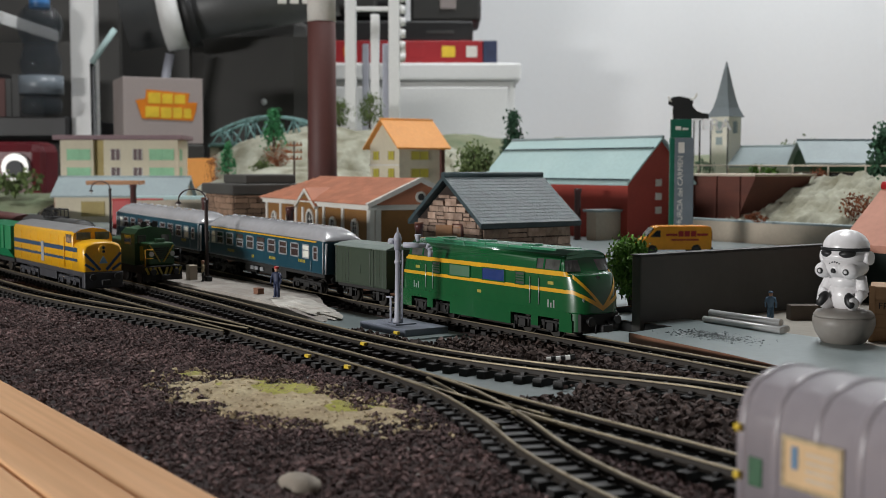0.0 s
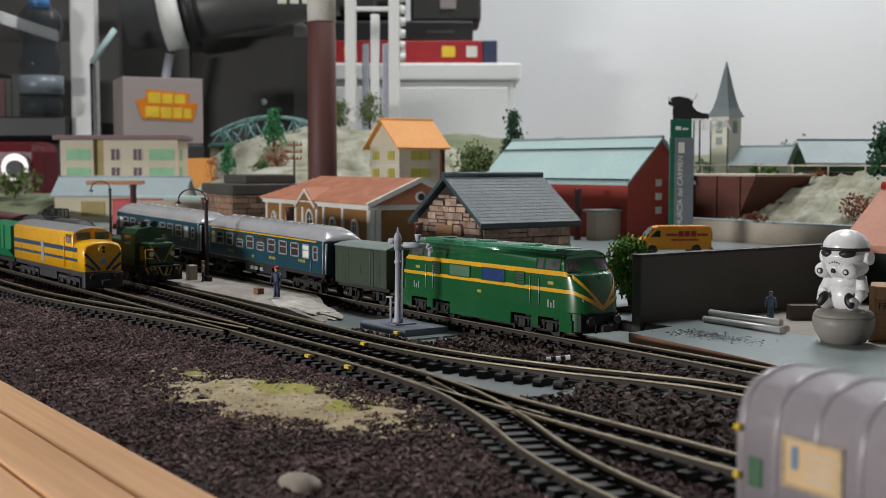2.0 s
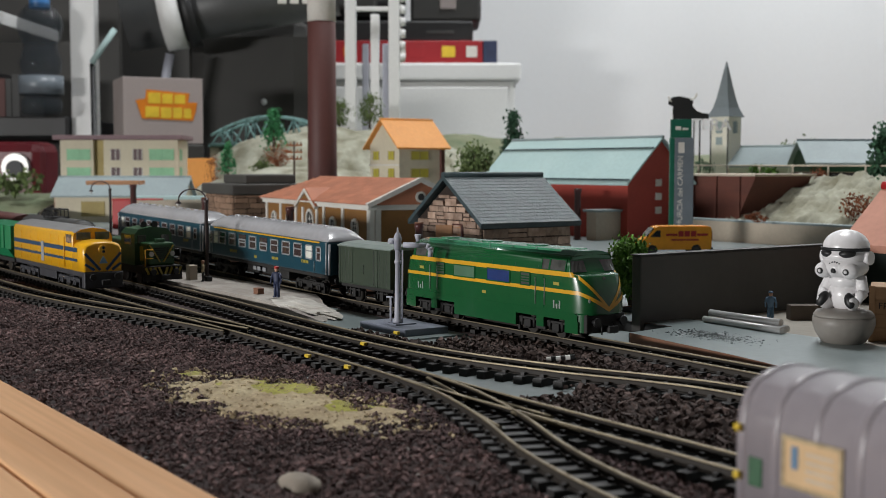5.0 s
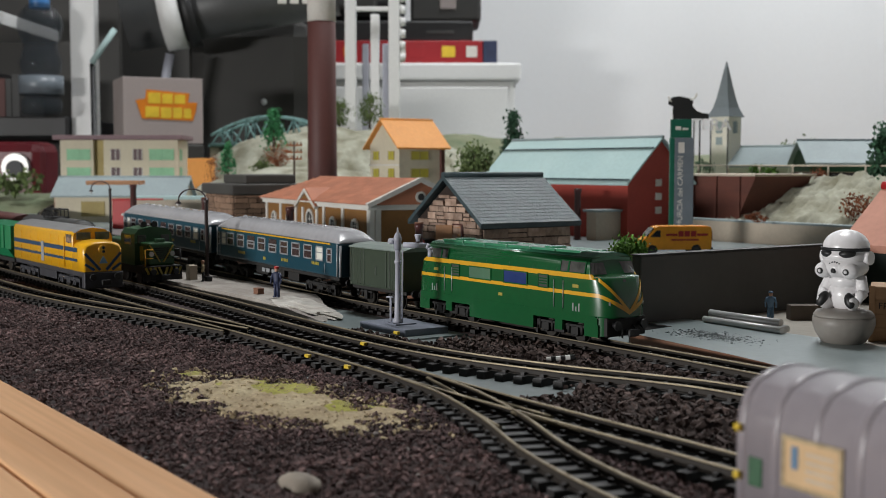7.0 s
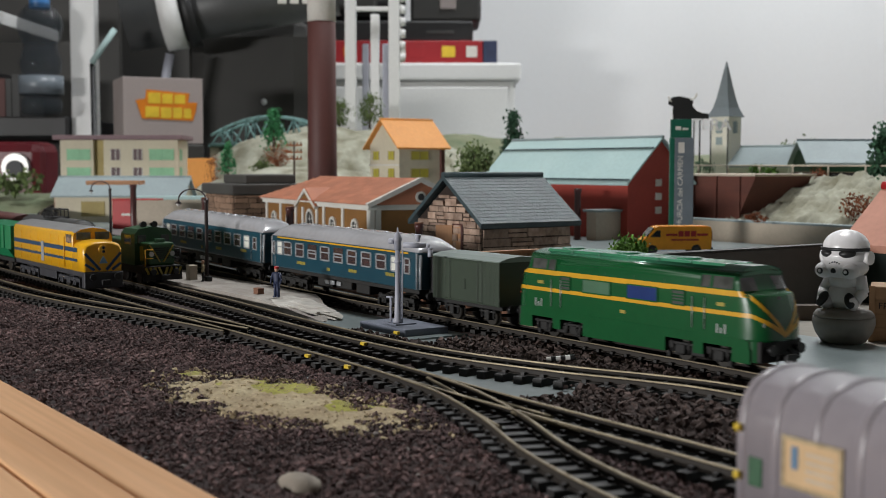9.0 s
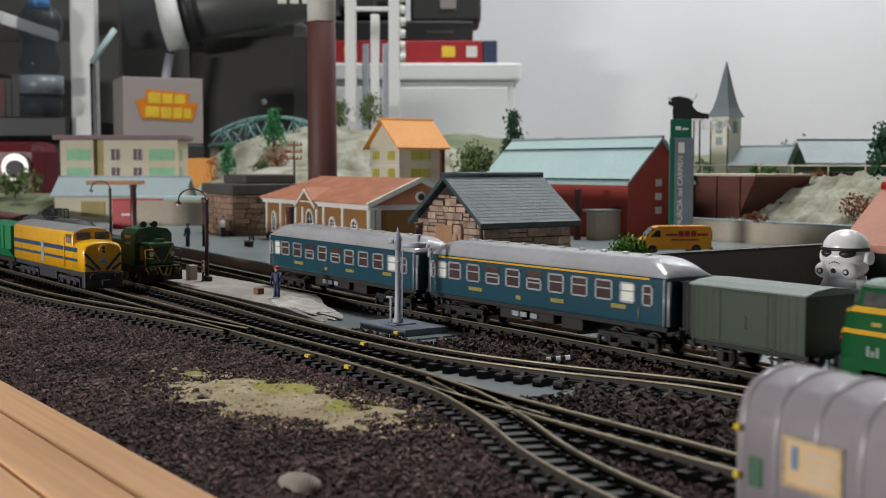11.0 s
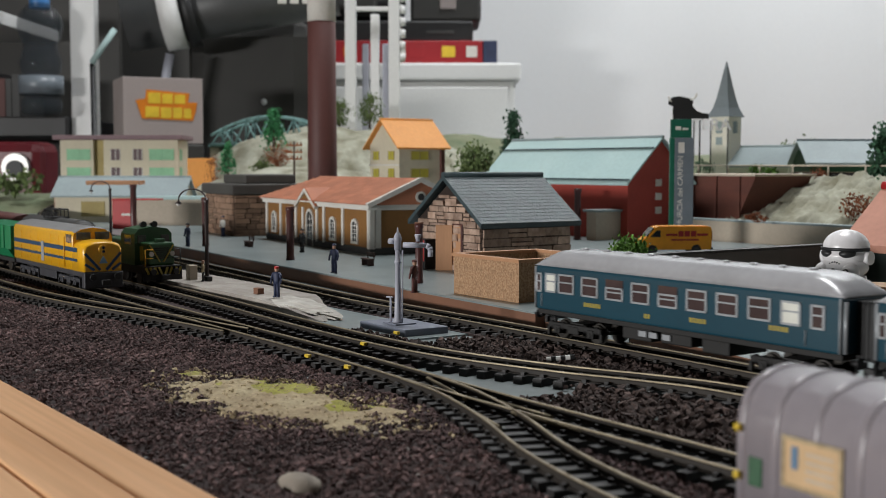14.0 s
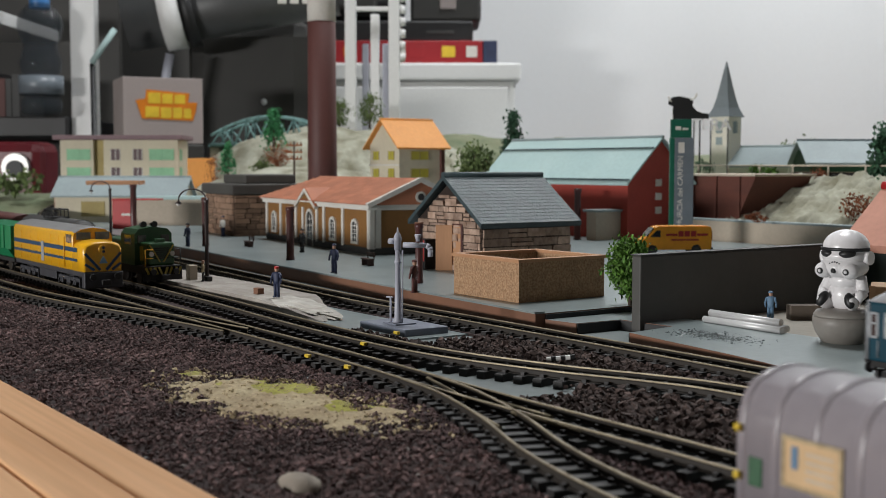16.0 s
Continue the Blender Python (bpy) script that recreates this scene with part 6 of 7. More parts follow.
part("emblem", bm, M["shirt_blue"], plate, "", True)
bm = bmesh.new()
cuboid(bm, (-32.0, -9.2, 11.6), (-29.4, -8.9, 15.6), 0.2)
part("tag", bm, M["leaf_dark"], fw, "dark green tag", True)
bm = bmesh.new()
cuboid(bm, (-34.6, -8.8, 5.5), (34.6, 8.8, 7.5), 0.2)
part("underframe", bm, M["chassis"], fw, "", True)
for z in (12.6, 19.2):
    bm = bmesh.new()
    rod(bm, (-34.2, -9.3, z), (-33.2, -9.3, z), 0.55, seg=12)
    part("lamp", bm, M["tag_yellow"], fw, "small yellow knob", True)
wheels(fw, (-18, 18))

# ---- the village behind the station ----
M["roof_grey"] = shader("roof_grey", (0.3, 0.36, 0.37), 0.6, second=(0.25, 0.3, 0.31), scale=30)
M["purple_roof"] = shader("purple_roof", (0.2, 0.13, 0.14), 0.7, second=(0.16, 0.1, 0.11), scale=30)
M["shutter_green"] = shader("shutter_green", (0.3, 0.6, 0.36), 0.6)
M["shutter_yellow"] = shader("shutter_yellow", (0.55, 0.48, 0.05), 0.5)
M["shutter_dark"] = shader("shutter_dark", (0.12, 0.07, 0.075), 0.5)
M["olive_wall"] = shader("olive_wall", (0.42, 0.33, 0.13), 0.7)
M["pink_wall"] = shader("pink_wall", (0.5, 0.3, 0.23), 0.7)
M["truss_teal"] = shader("truss_teal", (0.16, 0.3, 0.29), 0.55)
M["hill_green"] = shader("hill_green", (0.12, 0.16, 0.09), 0.95, second=(0.22, 0.22, 0.14), scale=25, bump=0.5, bump_scale=150)
M["brick_dark"] = shader("brick_dark", (0.14, 0.045, 0.03), 0.8, second=(0.1, 0.035, 0.025), scale=40, stretch=(1, 1, 4))
M["sign_green"] = shader("sign_green", (0.01, 0.13, 0.08), 0.4)
M["sign_grey"] = shader("sign_grey", (0.17, 0.2, 0.23), 0.35)
M["hut_green"] = shader("hut_green", (0.02, 0.035, 0.03), 0.6)
M["shed_green"] = shader("shed_green", (0.015, 0.07, 0.03), 0.6)
M["roof_pink"] = shader("roof_pink", (0.5, 0.24, 0.17), 0.7, second=(0.43, 0.2, 0.14), scale=40)
M["church_wall"] = shader("church_wall", (0.76, 0.73, 0.64), 0.7, second=(0.7, 0.67, 0.58), scale=30)
M["spire"] = shader("spire", (0.17, 0.2, 0.21), 0.6, second=(0.13, 0.15, 0.16), scale=40)


def gabled(name, m, w, d, eave, ridge, wall, roof, label, category, over=2.5, thick=1.6, along="x", ridge_cap=None):
    """A house on a rectangle w by d, its ridge along x or y, with walls, two roof planes and a ridge."""
    ob = thing(name, m, label, category)
    bm = bmesh.new()
    if along == "x":
        extrude(bm, [(0, 0), (d, 0), (d, eave), (d / 2, ridge), (0, eave)], w, Matrix(((0, 1, 0, 0), (1, 0, 0, 0), (0, 0, 1, 0), (0, 0, 0, 1))))
    else:
        extrude(bm, [(0, 0), (w, 0), (w, eave), (w / 2, ridge), (0, eave)], d)
    bmesh.ops.recalc_face_normals(bm, faces=bm.faces[:])
    part("wall", bm, wall, ob, "", True)
    span = d if along == "x" else w
    length = w if along == "x" else d
    k = (ridge - eave) / (span / 2)
    for s in (-1, 1):
        bm = bmesh.new()
        xo = span / 2 + s * (span / 2 + over)
        zo = eave - k * over
        pts = [(span / 2, ridge), (xo, zo), (xo, zo + thick), (span / 2, ridge + thick)]
        if along == "x":
            extrude(bm, pts, length + 2 * over, Matrix(((0, 1, 0, -over), (1, 0, 0, 0), (0, 0, 1, 0), (0, 0, 0, 1))))
        else:
            extrude(bm, pts, length + 2 * over, Matrix.Translation((0, -over, 0)))
        bmesh.ops.recalc_face_normals(bm, faces=bm.faces[:])
        part("roof", bm, roof, ob, "", True)
    bm = bmesh.new()
    a = (-over, span / 2, ridge + thick) if along == "x" else (span / 2, -over, ridge + thick)
    b = (length + over, span / 2, ridge + thick) if along == "x" else (span / 2, length + over, ridge + thick)
    rod(bm, a, b, thick * 0.7, seg=10)
    part("ridge", bm, ridge_cap or roof, ob, "", True)
    return ob


def pane(ob, axis, x, z, w, h, at, mat, frame_mat=None):
    """A window with its frame on a wall that faces -y or +x of a house."""
    bm = bmesh.new()
    if axis == "y":
        cuboid(bm, (x - w / 2, at - 0.4, z), (x + w / 2, at + 0.3, z + h), 0.1)
    else:
        cuboid(bm, (at - 0.3, x - w / 2, z), (at + 0.4, x + w / 2, z + h), 0.1)
    win = part("window", bm, mat, ob, "", True)
    if frame_mat:
        bm = bmesh.new()
        for q in (-0.5, 0, 0.5):
            if axis == "y":
                cuboid(bm, (x + w * q - 0.35, at - 0.6, z - 0.3), (x + w * q + 0.35, at + 0.3, z + h + 0.3))
            else:
                cuboid(bm, (at - 0.3, x + w * q - 0.35, z - 0.3), (at + 0.6, x + w * q + 0.35, z + h + 0.3))
        part("frame", bm, frame_mat, win, "", True)


# red shed with pale blue roof
shed = gabled("goods_shed", pose(-0.806, 0.597, DECK), 170, 62, 42, 72, M["brick_red"], M["roof_blue"], "long red goods shed with pale blue roof", "shed", over=3.5, ridge_cap=M["roof_grey"])
for z in (18, 28, 38):
    bm = bmesh.new()
    cuboid(bm, (170, 27, z), (170.6, 33, z + 5), 0.1)
    part("sign", bm, M["trim_white"], shed, "small white sign", True)
for z, w in ((63.5, 1.2), (40.6, 1.4)):
    bm = bmesh.new()
    y = (z - 42) / (72 - 42) * 31
    cuboid(bm, (-3.6, y - 1.6, z + 1.4), (173.6, y - 0.2, z + 1.4 + w), 0.1)
    part("flashing", bm, M["slate"], shed, "dark flashing strip", True)
low = thing("low_store", pose(-0.653, 0.5735, DECK), "low beige store with thin pale roof", "store")
bm = bmesh.new()
cuboid(bm, (0, 0, 0), (10, 42, 20), 0.2)
part("wall", bm, M["wall_beige"], low, "", True)
bm = bmesh.new()
cuboid(bm, (-2, -2, 20), (12, 44, 21.6), 0.2)
part("roof", bm, M["roof_grey"], low, "", True)
bm = bmesh.new()
cuboid(bm, (9, 40, 0), (11, 43, 20), 0.2)
part("post", bm, M["lamp_black"], low, "", True)

# back wall of the street and the plaster bank behind it
street = thing("street_wall", pose(0, 0, 0), "low beige street wall with grey coping", "wall", kind="structure")
bm = bmesh.new()
cuboid(bm, (-0.665, 0.64, GROUND), (-0.2, 0.645, 0.0158))
part("wall", bm, M["wall_beige"], street)
bm = bmesh.new()
cuboid(bm, (-0.667, 0.6385, 0.0158), (-0.2, 0.6465, 0.0172), 0.0003)
part("coping", bm, M["roof_grey"], street)


def bank(name, x0, x1, y0, y1, height, mat, label, nx, ny, seed):
    xs, ys = np.linspace(x0, x1, nx), np.linspace(y0, y1, ny)
    verts = []
    for x in xs:
        for y in ys:
            q = noise.noise((x * 22, y * 22, seed)) * 0.007 + abs(noise.noise((x * 60, y * 60, seed))) * 0.006 - abs(noise.noise((x * 150, y * 90, seed))) * 0.006 + noise.noise((x * 330, y * 330, seed)) * 0.0028
            verts.append((x, y, height(x, y, q)))
    faces = [(i * ny + j, (i + 1) * ny + j, (i + 1) * ny + j + 1, i * ny + j + 1) for i in range(nx - 1) for j in range(ny - 1)]
    me = bpy.data.meshes.new(name)
    me.from_pydata(verts, [], faces)
    me.polygons.foreach_set("use_smooth", np.ones(len(faces), bool))
    me.materials.append(mat)
    return tagged(new(name, me), label, "hill", kind="structure")


def step(t):
    t = max(0.0, min(1.0, t))
    return t * t * (3 - 2 * t)


bank("plaster_bank", -0.60, 0.1, 0.6452, 0.80, lambda x, y, q: (0.012 + 0.034 * step((y - 0.648) / 0.09)) + q * step((y - 0.645) / 0.02) * (1.0 if y < 0.735 else 0.15), M["plaster"], "pale plaster rock bank behind the street", 330, 90, 1.0)
bm = bmesh.new()
cuboid(bm, (-0.95, 0.735, 0.0), (0.2, 1.5, 0.0452))
tagged(part("upper_board", bm, M["hill_green"]), "grassy upper level of the layout", "upper level", kind="structure")
LINE_TOP = smooth_line([(-0.62, 0.757), (-0.4, 0.757), (-0.2, 0.757), (0.0, 0.757)], 10)
top_track = track("track", LINE_TOP, "dark track along the top of the bank")
top_track.location.z = 0.0496
portal = thing("brick_portal", pose(0, 0, 0), "dark red brick retaining wall with thin coping", "wall", kind="structure")
bm = bmesh.new()
PA, PB, PC = (-0.6402, 0.0458), (-0.5777, 0.0471), (-0.5967, 0.0155)
extrude(bm, [(PA[0] - 0.02, 0.0), (PC[0], 0.0), (PC[0], 0.012), (PB[0], 0.0468), (PA[0] - 0.02, 0.0468)], 0.06, Matrix.Translation((0, 0.664, 0)))
part("wall", bm, M["brick_dark"], portal)
bm = bmesh.new()
cuboid(bm, (PA[0] - 0.022, 0.661, 0.0468), (PB[0] + 0.002, 0.727, 0.0484), 0.0003)
part("coping", bm, M["wall_beige"], portal)
for k in range(3):
    bm = bmesh.new()
    x = PA[0] + 0.002 + 0.022 * k
    cuboid(bm, (x, 0.6625, 0.0), (x + 0.003, 0.664, 0.0468))
    part("buttress", bm, M["brick_dark"], portal)
rail = thing("hill_railing", pose(0, 0, 0), "thin pale railing along the bank's top", "railing", kind="structure")
bm = bmesh.new()
rod(bm, (-0.72, 0.735, 0.0545), (0.0, 0.735, 0.0535), 0.0006, seg=6)
part("rail", bm, M["wall_beige"], rail)
for k in range(22):
    bm = bmesh.new()
    x = -0.70 + 0.032 * k
    rod(bm, (x, 0.735, 0.045), (x, 0.735, 0.054), 0.0006, seg=6)
    part("post", bm, M["wall_beige"], rail)

# delivery van
van = thing("delivery_van", pose(-0.5193, 0.5243, DECK, 0, 0, 241), "yellow delivery van with red lettering bars", "van")
side = [(-22, 3.0), (-22, 15.8), (-20.5, 17.0), (9.5, 17.0), (12.5, 16.2), (17, 10.6), (21.6, 8.6), (22.2, 6), (22.2, 3.0)]
bm = bmesh.new()
extrude(bm, side, 13, Matrix.Translation((0, -6.5, 0)))
bmesh.ops.bevel(bm, geom=bm.edges[:], offset=0.5, segments=2, affect="EDGES")
part("body", bm, M["van_paint"], van, "", True)
for s in (-1, 1):
    y = s * 6.5
    bm = bmesh.new()
    extrude(bm, [(9.2, 10.6), (9.2, 14.6), (11.6, 14.6), (15.6, 10.6)], 0.4, Matrix.Translation((0, y - 0.2, 0)))
    part("side_window", bm, M["window_dark"], van, "", True)
    for x0, x1, z0, z1 in ((-19.5, -13.0, 11.2, 12.6), (-1.0, 6.0, 11.2, 12.6), (-14, 3, 8.4, 9.4)):
        bm = bmesh.new()
        cuboid(bm, (x0, y - 0.15, z0), (x1, y + 0.15, z1))
        part("bar", bm, M["red"], van, "red bar", True)
    for x0 in (-12.4, -8.6, -4.8):
        bm = bmesh.new()
        cuboid(bm, (x0, y - 0.15, 10.8), (x0 + 3.3, y + 0.15, 14.2), 0.05)
        part("emblem", bm, M["red"], van, "red block", True)
    for x in (-12.5, 14):
        bm = bmesh.new()
        rod(bm, (x, y - s * 1.8, 3.0), (x, y + s * 0.1, 3.0), 3.0, seg=20)
        wheel = part("wheel", bm, M["black"], van, "", True)
        bm = bmesh.new()
        rod(bm, (x, y, 3.0), (x, y + s * 0.25, 3.0), 1.7, seg=16)
        part("hub", bm, M["dark_grey"], wheel, "", True)
    bm = bmesh.new()
    cuboid(bm, (-22.5, s * 4.5 - 1.2, 9), (-22, s * 4.5 + 1.2, 14), 0.1)
    part("rear_window", bm, M["window_dark"], van, "", True)
bm = bmesh.new()
cuboid(bm, (-22.8, -6.2, 2.6), (-21.6, 6.2, 4.4), 0.2)
part("bumper", bm, M["dark_grey"], van, "", True)
bm = bmesh.new()
extrude(bm, [(12.7, 16.0), (17.1, 10.8), (17.5, 11.1), (13.1, 16.3)], 11.4, Matrix.Translation((0, -5.7, 0)))
part("windscreen", bm, M["window_dark"], van, "", True)

# the station's name pylon
px, py, pz = -0.5697, 0.5820, 0.0168
pylon = thing("name_pylon", pose(px, py, DECK, 0, 0, 55.4), "tall grey station sign with green edge and header", "sign")
bm = bmesh.new()
cuboid(bm, (-4.5, -1.5, 0), (8.0, 1.5, 71.0), 0.2)
part("panel", bm, M["sign_grey"], pylon, "", True)
bm = bmesh.new()
cuboid(bm, (-7.6, -1.5, 0), (-4.6, 1.5, 71.0), 0.2)
part("edge_strip", bm, M["sign_green"], pylon, "green strip", True)
bm = bmesh.new()
cuboid(bm, (-7.2, -1.6, 71.1), (6.4, 1.6, 83.0), 0.2)
header = part("header", bm, M["sign_green"], pylon, "green header with white emblem", True)
bm = bmesh.new()
cuboid(bm, (-4.2, -1.8, 76.0), (-0.6, -1.5, 78.4), 0.1)
cuboid(bm, (0.4, -1.8, 76.0), (4.2, -1.5, 77.4), 0.1)
part("emblem", bm, M["trim_white"], header, "", True)
words("MURCIA del CARMEN", 4.9, Matrix.Translation((-0.6, -1.6, 36.0)) @ pose(0, 0, 0, 90) @ pose(0, 0, 0, 0, 0, 90), M["trim_white"], pylon)
bm = bmesh.new()
cuboid(bm, (-2.2, -1.7, 61), (1.8, -1.5, 68), 0.1)
part("pictogram", bm, M["trim_white"], pylon, "", True)

# the black bull board on the hill
bx, by, bz = -0.7275, 0.7509, 0.0929
bull = thing("bull_board", pose(bx, by, 0.0452, 0, 0, 55.4), "black bull-shaped board with pale horns on posts", "billboard")
h0 = (bz - 0.0452) * 1000
shape = [(-12.5, 0), (-13.2, 7), (-12.6, 11), (-16.8, 12.6), (-16.4, 15.5), (-13.5, 18.6), (-8, 19.6), (-2, 18.4), (2, 17.4), (4.2, 15), (3.4, 11.5), (7, 7.2), (12, 5.4), (17, 5.0), (17.2, 0)]
bm = bmesh.new()
extrude(bm, [(x, z + h0) for x, z in shape], 1.2)
part("board", bm, M["black"], bull, "", True)
bm = bmesh.new()
sweep(bm, [(1.5, 0.6, h0 + 16.5), (4.2, 0.6, h0 + 17.5), (6.2, 0.6, h0 + 19), (6.8, 0.6, h0 + 22)], 0.9)
sweep(bm, [(-14.2, 0.6, h0 + 15), (-16, 0.6, h0 + 17), (-16.4, 0.6, h0 + 19.5)], 0.8)
part("horn", bm, M["trim_white"], bull, "pale horn", True)
for x in (-8, 10):
    bm = bmesh.new()
    rod(bm, (x, 0.6, -1), (x, 0.6, h0 + 1), 0.7, seg=8)
    part("post", bm, M["black"], bull, "", True)
tx, ty, tz = -0.7023, 0.7516, 0.0875
board = thing("roof_sign", pose(tx, ty, 0.0452, 0, 0, 55.4), "white lettered sign on thin posts", "sign")
h0 = (tz - 0.0452) * 1000
words("TERA", 14, Matrix.Translation((0, 0, h0)) @ pose(0, 0, 0, 90), M["plastic_white"], board, depth=0.9)
for x in (-14, 0, 14):
    bm = bmesh.new()
    rod(bm, (x, 1.0, -1), (x, 1.0, h0 + 4), 0.6, seg=8)
    part("post", bm, M["dark_grey"], board, "", True)

# church
cx, cy, cz = -0.7768, 0.8505, 0.0467
church = thing("church", pose(cx, cy, 0.0452, 0, 0, 8), "cream church with slim tower and grey spire", "church")
bm = bmesh.new()
cuboid(bm, (-10, -10, 0), (10, 10, 54), 0.3)
tower = part("tower", bm, M["church_wall"], church, "", True)
for s in (-1, 1):
    for z, h, w in ((38.5, 11, 6.4),):
        for q in (0.0,):
            bm = bmesh.new()
            if s < 0:
                cuboid(bm, (q - w / 2, -10.4, z), (q + w / 2, -9.8, z + h), 0.6)
            else:
                cuboid(bm, (9.8, q - w / 2, z), (10.4, q + w / 2, z + h), 0.6)
            part("belfry_opening", bm, M["roof_grey"], tower, "", True)
bm = bmesh.new()
cuboid(bm, (-3.4, -10.6, 28), (3.4, -10, 35), 0.4)
part("clock", bm, M["roof_grey"], tower, "", True)
bm = bmesh.new()
verts = []
for half, z in ((12.2, 53.5), (8.4, 62), (6.0, 72), (0.3, 104)):
    verts.append([(-half, -half, z), (half, -half, z), (half, half, z), (-half, half, z)])
loft(bm, verts, smooth=False)
part("spire", bm, M["spire"], church, "grey pointed spire", True)
nave = gabled("church_nave", church.matrix_world @ pose(0.0102, -0.010, 0), 62, 40, 9, 25, M["church_wall"], M["roof_grey"], "low church nave with grey roof", "church hall", over=2)

# green-roofed shed and small houses on the upper level
gx_, gy_, gz_ = -0.6488, 0.7888, 0.0459
gabled("field_shed", pose(gx_ + 0.008, gy_ + 0.0115, 0.0452, 0, 0, 52), 130, 60, 12.0, 28.5, M["shed_green"], M["roof_grey"], "green shed with pale grey-green roof", "shed", over=4, ridge_cap=M["slate"])
# yellow house
yx, yy, yz = -0.8431, 0.5370, 0.0049
W_, D_ = 46, 44
house = gabled("town_house", pose(yx - 0.046, yy, DECK), W_, D_, 70, 90, M["cream"], M["orange"], "tall cream house with orange roof", "house", over=4.5, thick=1.4, along="y")
for z in (5, 24, 43, 59):
    if z == 59:
        z = 57.5
    for x in (10, 34):
        pane(house, "y", x, z, 8.5, 7, 0, M["shutter_yellow"], M["olive_wall"])
    pane(house, "x", 20, z, 17, 7, W_, M["shutter_yellow"], M["olive_wall"])
bm = bmesh.new()
cuboid(bm, (W_, 40, 0), (W_ + 2.5, 44, 66), 0.2)
part("drainpipe", bm, M["brown"], house, "", True)
bm = bmesh.new()
cuboid(bm, (-1, -1, 52.5), (W_ + 1, 0.2, 53.8), 0.1)
part("band", bm, M["trim_white"], house, "", True)

# tall brown chimney with a white cap
ch = thing("factory_chimney", pose(*(-0.9689, 0.5348, 0.0356)[:2], DECK), "tall brown chimney with white top", "chimney")
bm = bmesh.new()
lathe(bm, [(13.4, 0), (13.2, 60), (12.6, 181), (12.4, 181.2)], 32)
part("shaft", bm, M["brown"], ch, "", True)
bm = bmesh.new()
lathe(bm, [(12.8, 181.2), (12.6, 224), (10.5, 224), (10.4, 215)], 32)
part("cap", bm, M["trim_white"], ch, "white top", True)

# left: beige yard wall, low building, flats
wl = thing("yard_wall", pose(0, 0, 0), "beige wall with pale blue coping", "wall", kind="structure")
a, b = Vector((-1.0338, 0.3831, -0.0006)), Vector((-0.9865, 0.4521, 0.0024))
d = b - a
m = Matrix.Translation((a.x, a.y, 0)) @ pose(0, 0, 0, 0, 0, math.degrees(math.atan2(d.y, d.x)))
bm = bmesh.new()
cuboid(bm, (0, 0, GROUND), (d.length + 0.1, 0.006, 0.0245), turn=m)
part("wall", bm, M["wall_beige"], wl)
bm = bmesh.new()
cuboid(bm, (-0.002, -0.002, 0.0245), (d.length + 0.1, 0.018, 0.0275), 0.0004, turn=m)
part("coping", bm, M["roof_blue"], wl)
booth = thing("phone_booth", pose(-0.9885, 0.3565, DECK, 0, 0, 50), "small red booth beside a dark lamp", "booth")
bm = bmesh.new()
cuboid(bm, (-8, -6, 0), (9, 6, 24), 0.4)
part("cabin", bm, M["red"], booth, "", True)
bm = bmesh.new()
cuboid(bm, (0, -6.4, 11), (8, -6, 13), 0.1)
part("sign", bm, M["trim_white"], booth, "", True)
bm = bmesh.new()
cuboid(bm, (-9, -7, 24), (32, 7, 25.2), 0.3)
part("roof", bm, M["red"], booth, "", True)
can = thing("canopy", pose(-0.9970, 0.3530, 0.0394, 0, 0, 55.4), "shallow orange-brown canopy on a post", "canopy")
bm = bmesh.new()
cuboid(bm, (-22, -11, -1.0), (22, 11, 0.2), 0.3)
for lo, hi in (((-22, -11, 0.2), (22, -10, 2.4)), ((-22, 10, 0.2), (22, 11, 2.4)), ((-22, -10, 0.2), (-21, 10, 2.4)), ((21, -10, 0.2), (22, 10, 2.4))):
    cuboid(bm, lo, hi, 0.2)
part("tray", bm, M["door_tan"], can, "", True)
lx, ly, lz = -1.1342, 0.3433, -0.0006
lowb = gabled("low_house", pose(lx, ly, 0.0, 0, 0, 57), 118, 52, 27, 42, M["cream"], M["roof_grey"], "low cream house with blue-grey roof", "house", over=3.5)
bm = bmesh.new()
cuboid(bm, (24, -0.5, 7), (46, 0.4, 21), 0.2)
part("shutter", bm, M["olive_wall"], lowb, "olive shutter", True)
bm = bmesh.new()
cuboid(bm, (-1.0, 0.5, 0.5), (-0.3, 51.5, 26), 0.2)
part("gable_face", bm, M["pink_wall"], lowb, "pink gable wall", True)
ax, ay, az = -1.3233, 0.4073, 0.0225
flats = thing("apartment_block", pose(ax, ay, 0.0, 0, 0, 55.4), "cream apartment block with green shutters and flat roof", "apartment block")
for x0, y0, x1, mat in ((0, 0, 36, "cream"), (36.1, 5, 46.9, "olive_wall"), (47, 0, 128, "cream")):
    part("wall", box((x0, y0, 0), (x1, 50, 82), 0.4), M[mat], flats, "", True)
bm = bmesh.new()
cuboid(bm, (-6, -7, 82), (133, 56, 87), 0.6)
part("roof", bm, M["purple_roof"], flats, "dull purple flat roof", True)
for z in (20, 42, 62):
    z -= 2
    pane(flats, "y", 20, z, 25, 12, 0, M["shutter_green"], M["shutter_green"])
    for x in (60, 84):
        pane(flats, "y", x, z, 10, 12, 0, M["shutter_dark"], M["trim_white"])
    pane(flats, "y", 110, z, 26, 12, 0, M["shutter_green"], M["shutter_green"])
    pane(flats, "x", 12, z, 10, 12, 128, M["shutter_green"], M["shutter_green"])
ox, oy, oz = -1.2198, 0.5228, 0.0260
bm = bmesh.new()
cuboid(bm, (-12, 0, 0), (14, 20, 62), 0.5)
ob = part("brick_house", bm, M["orange"], None, "", True)
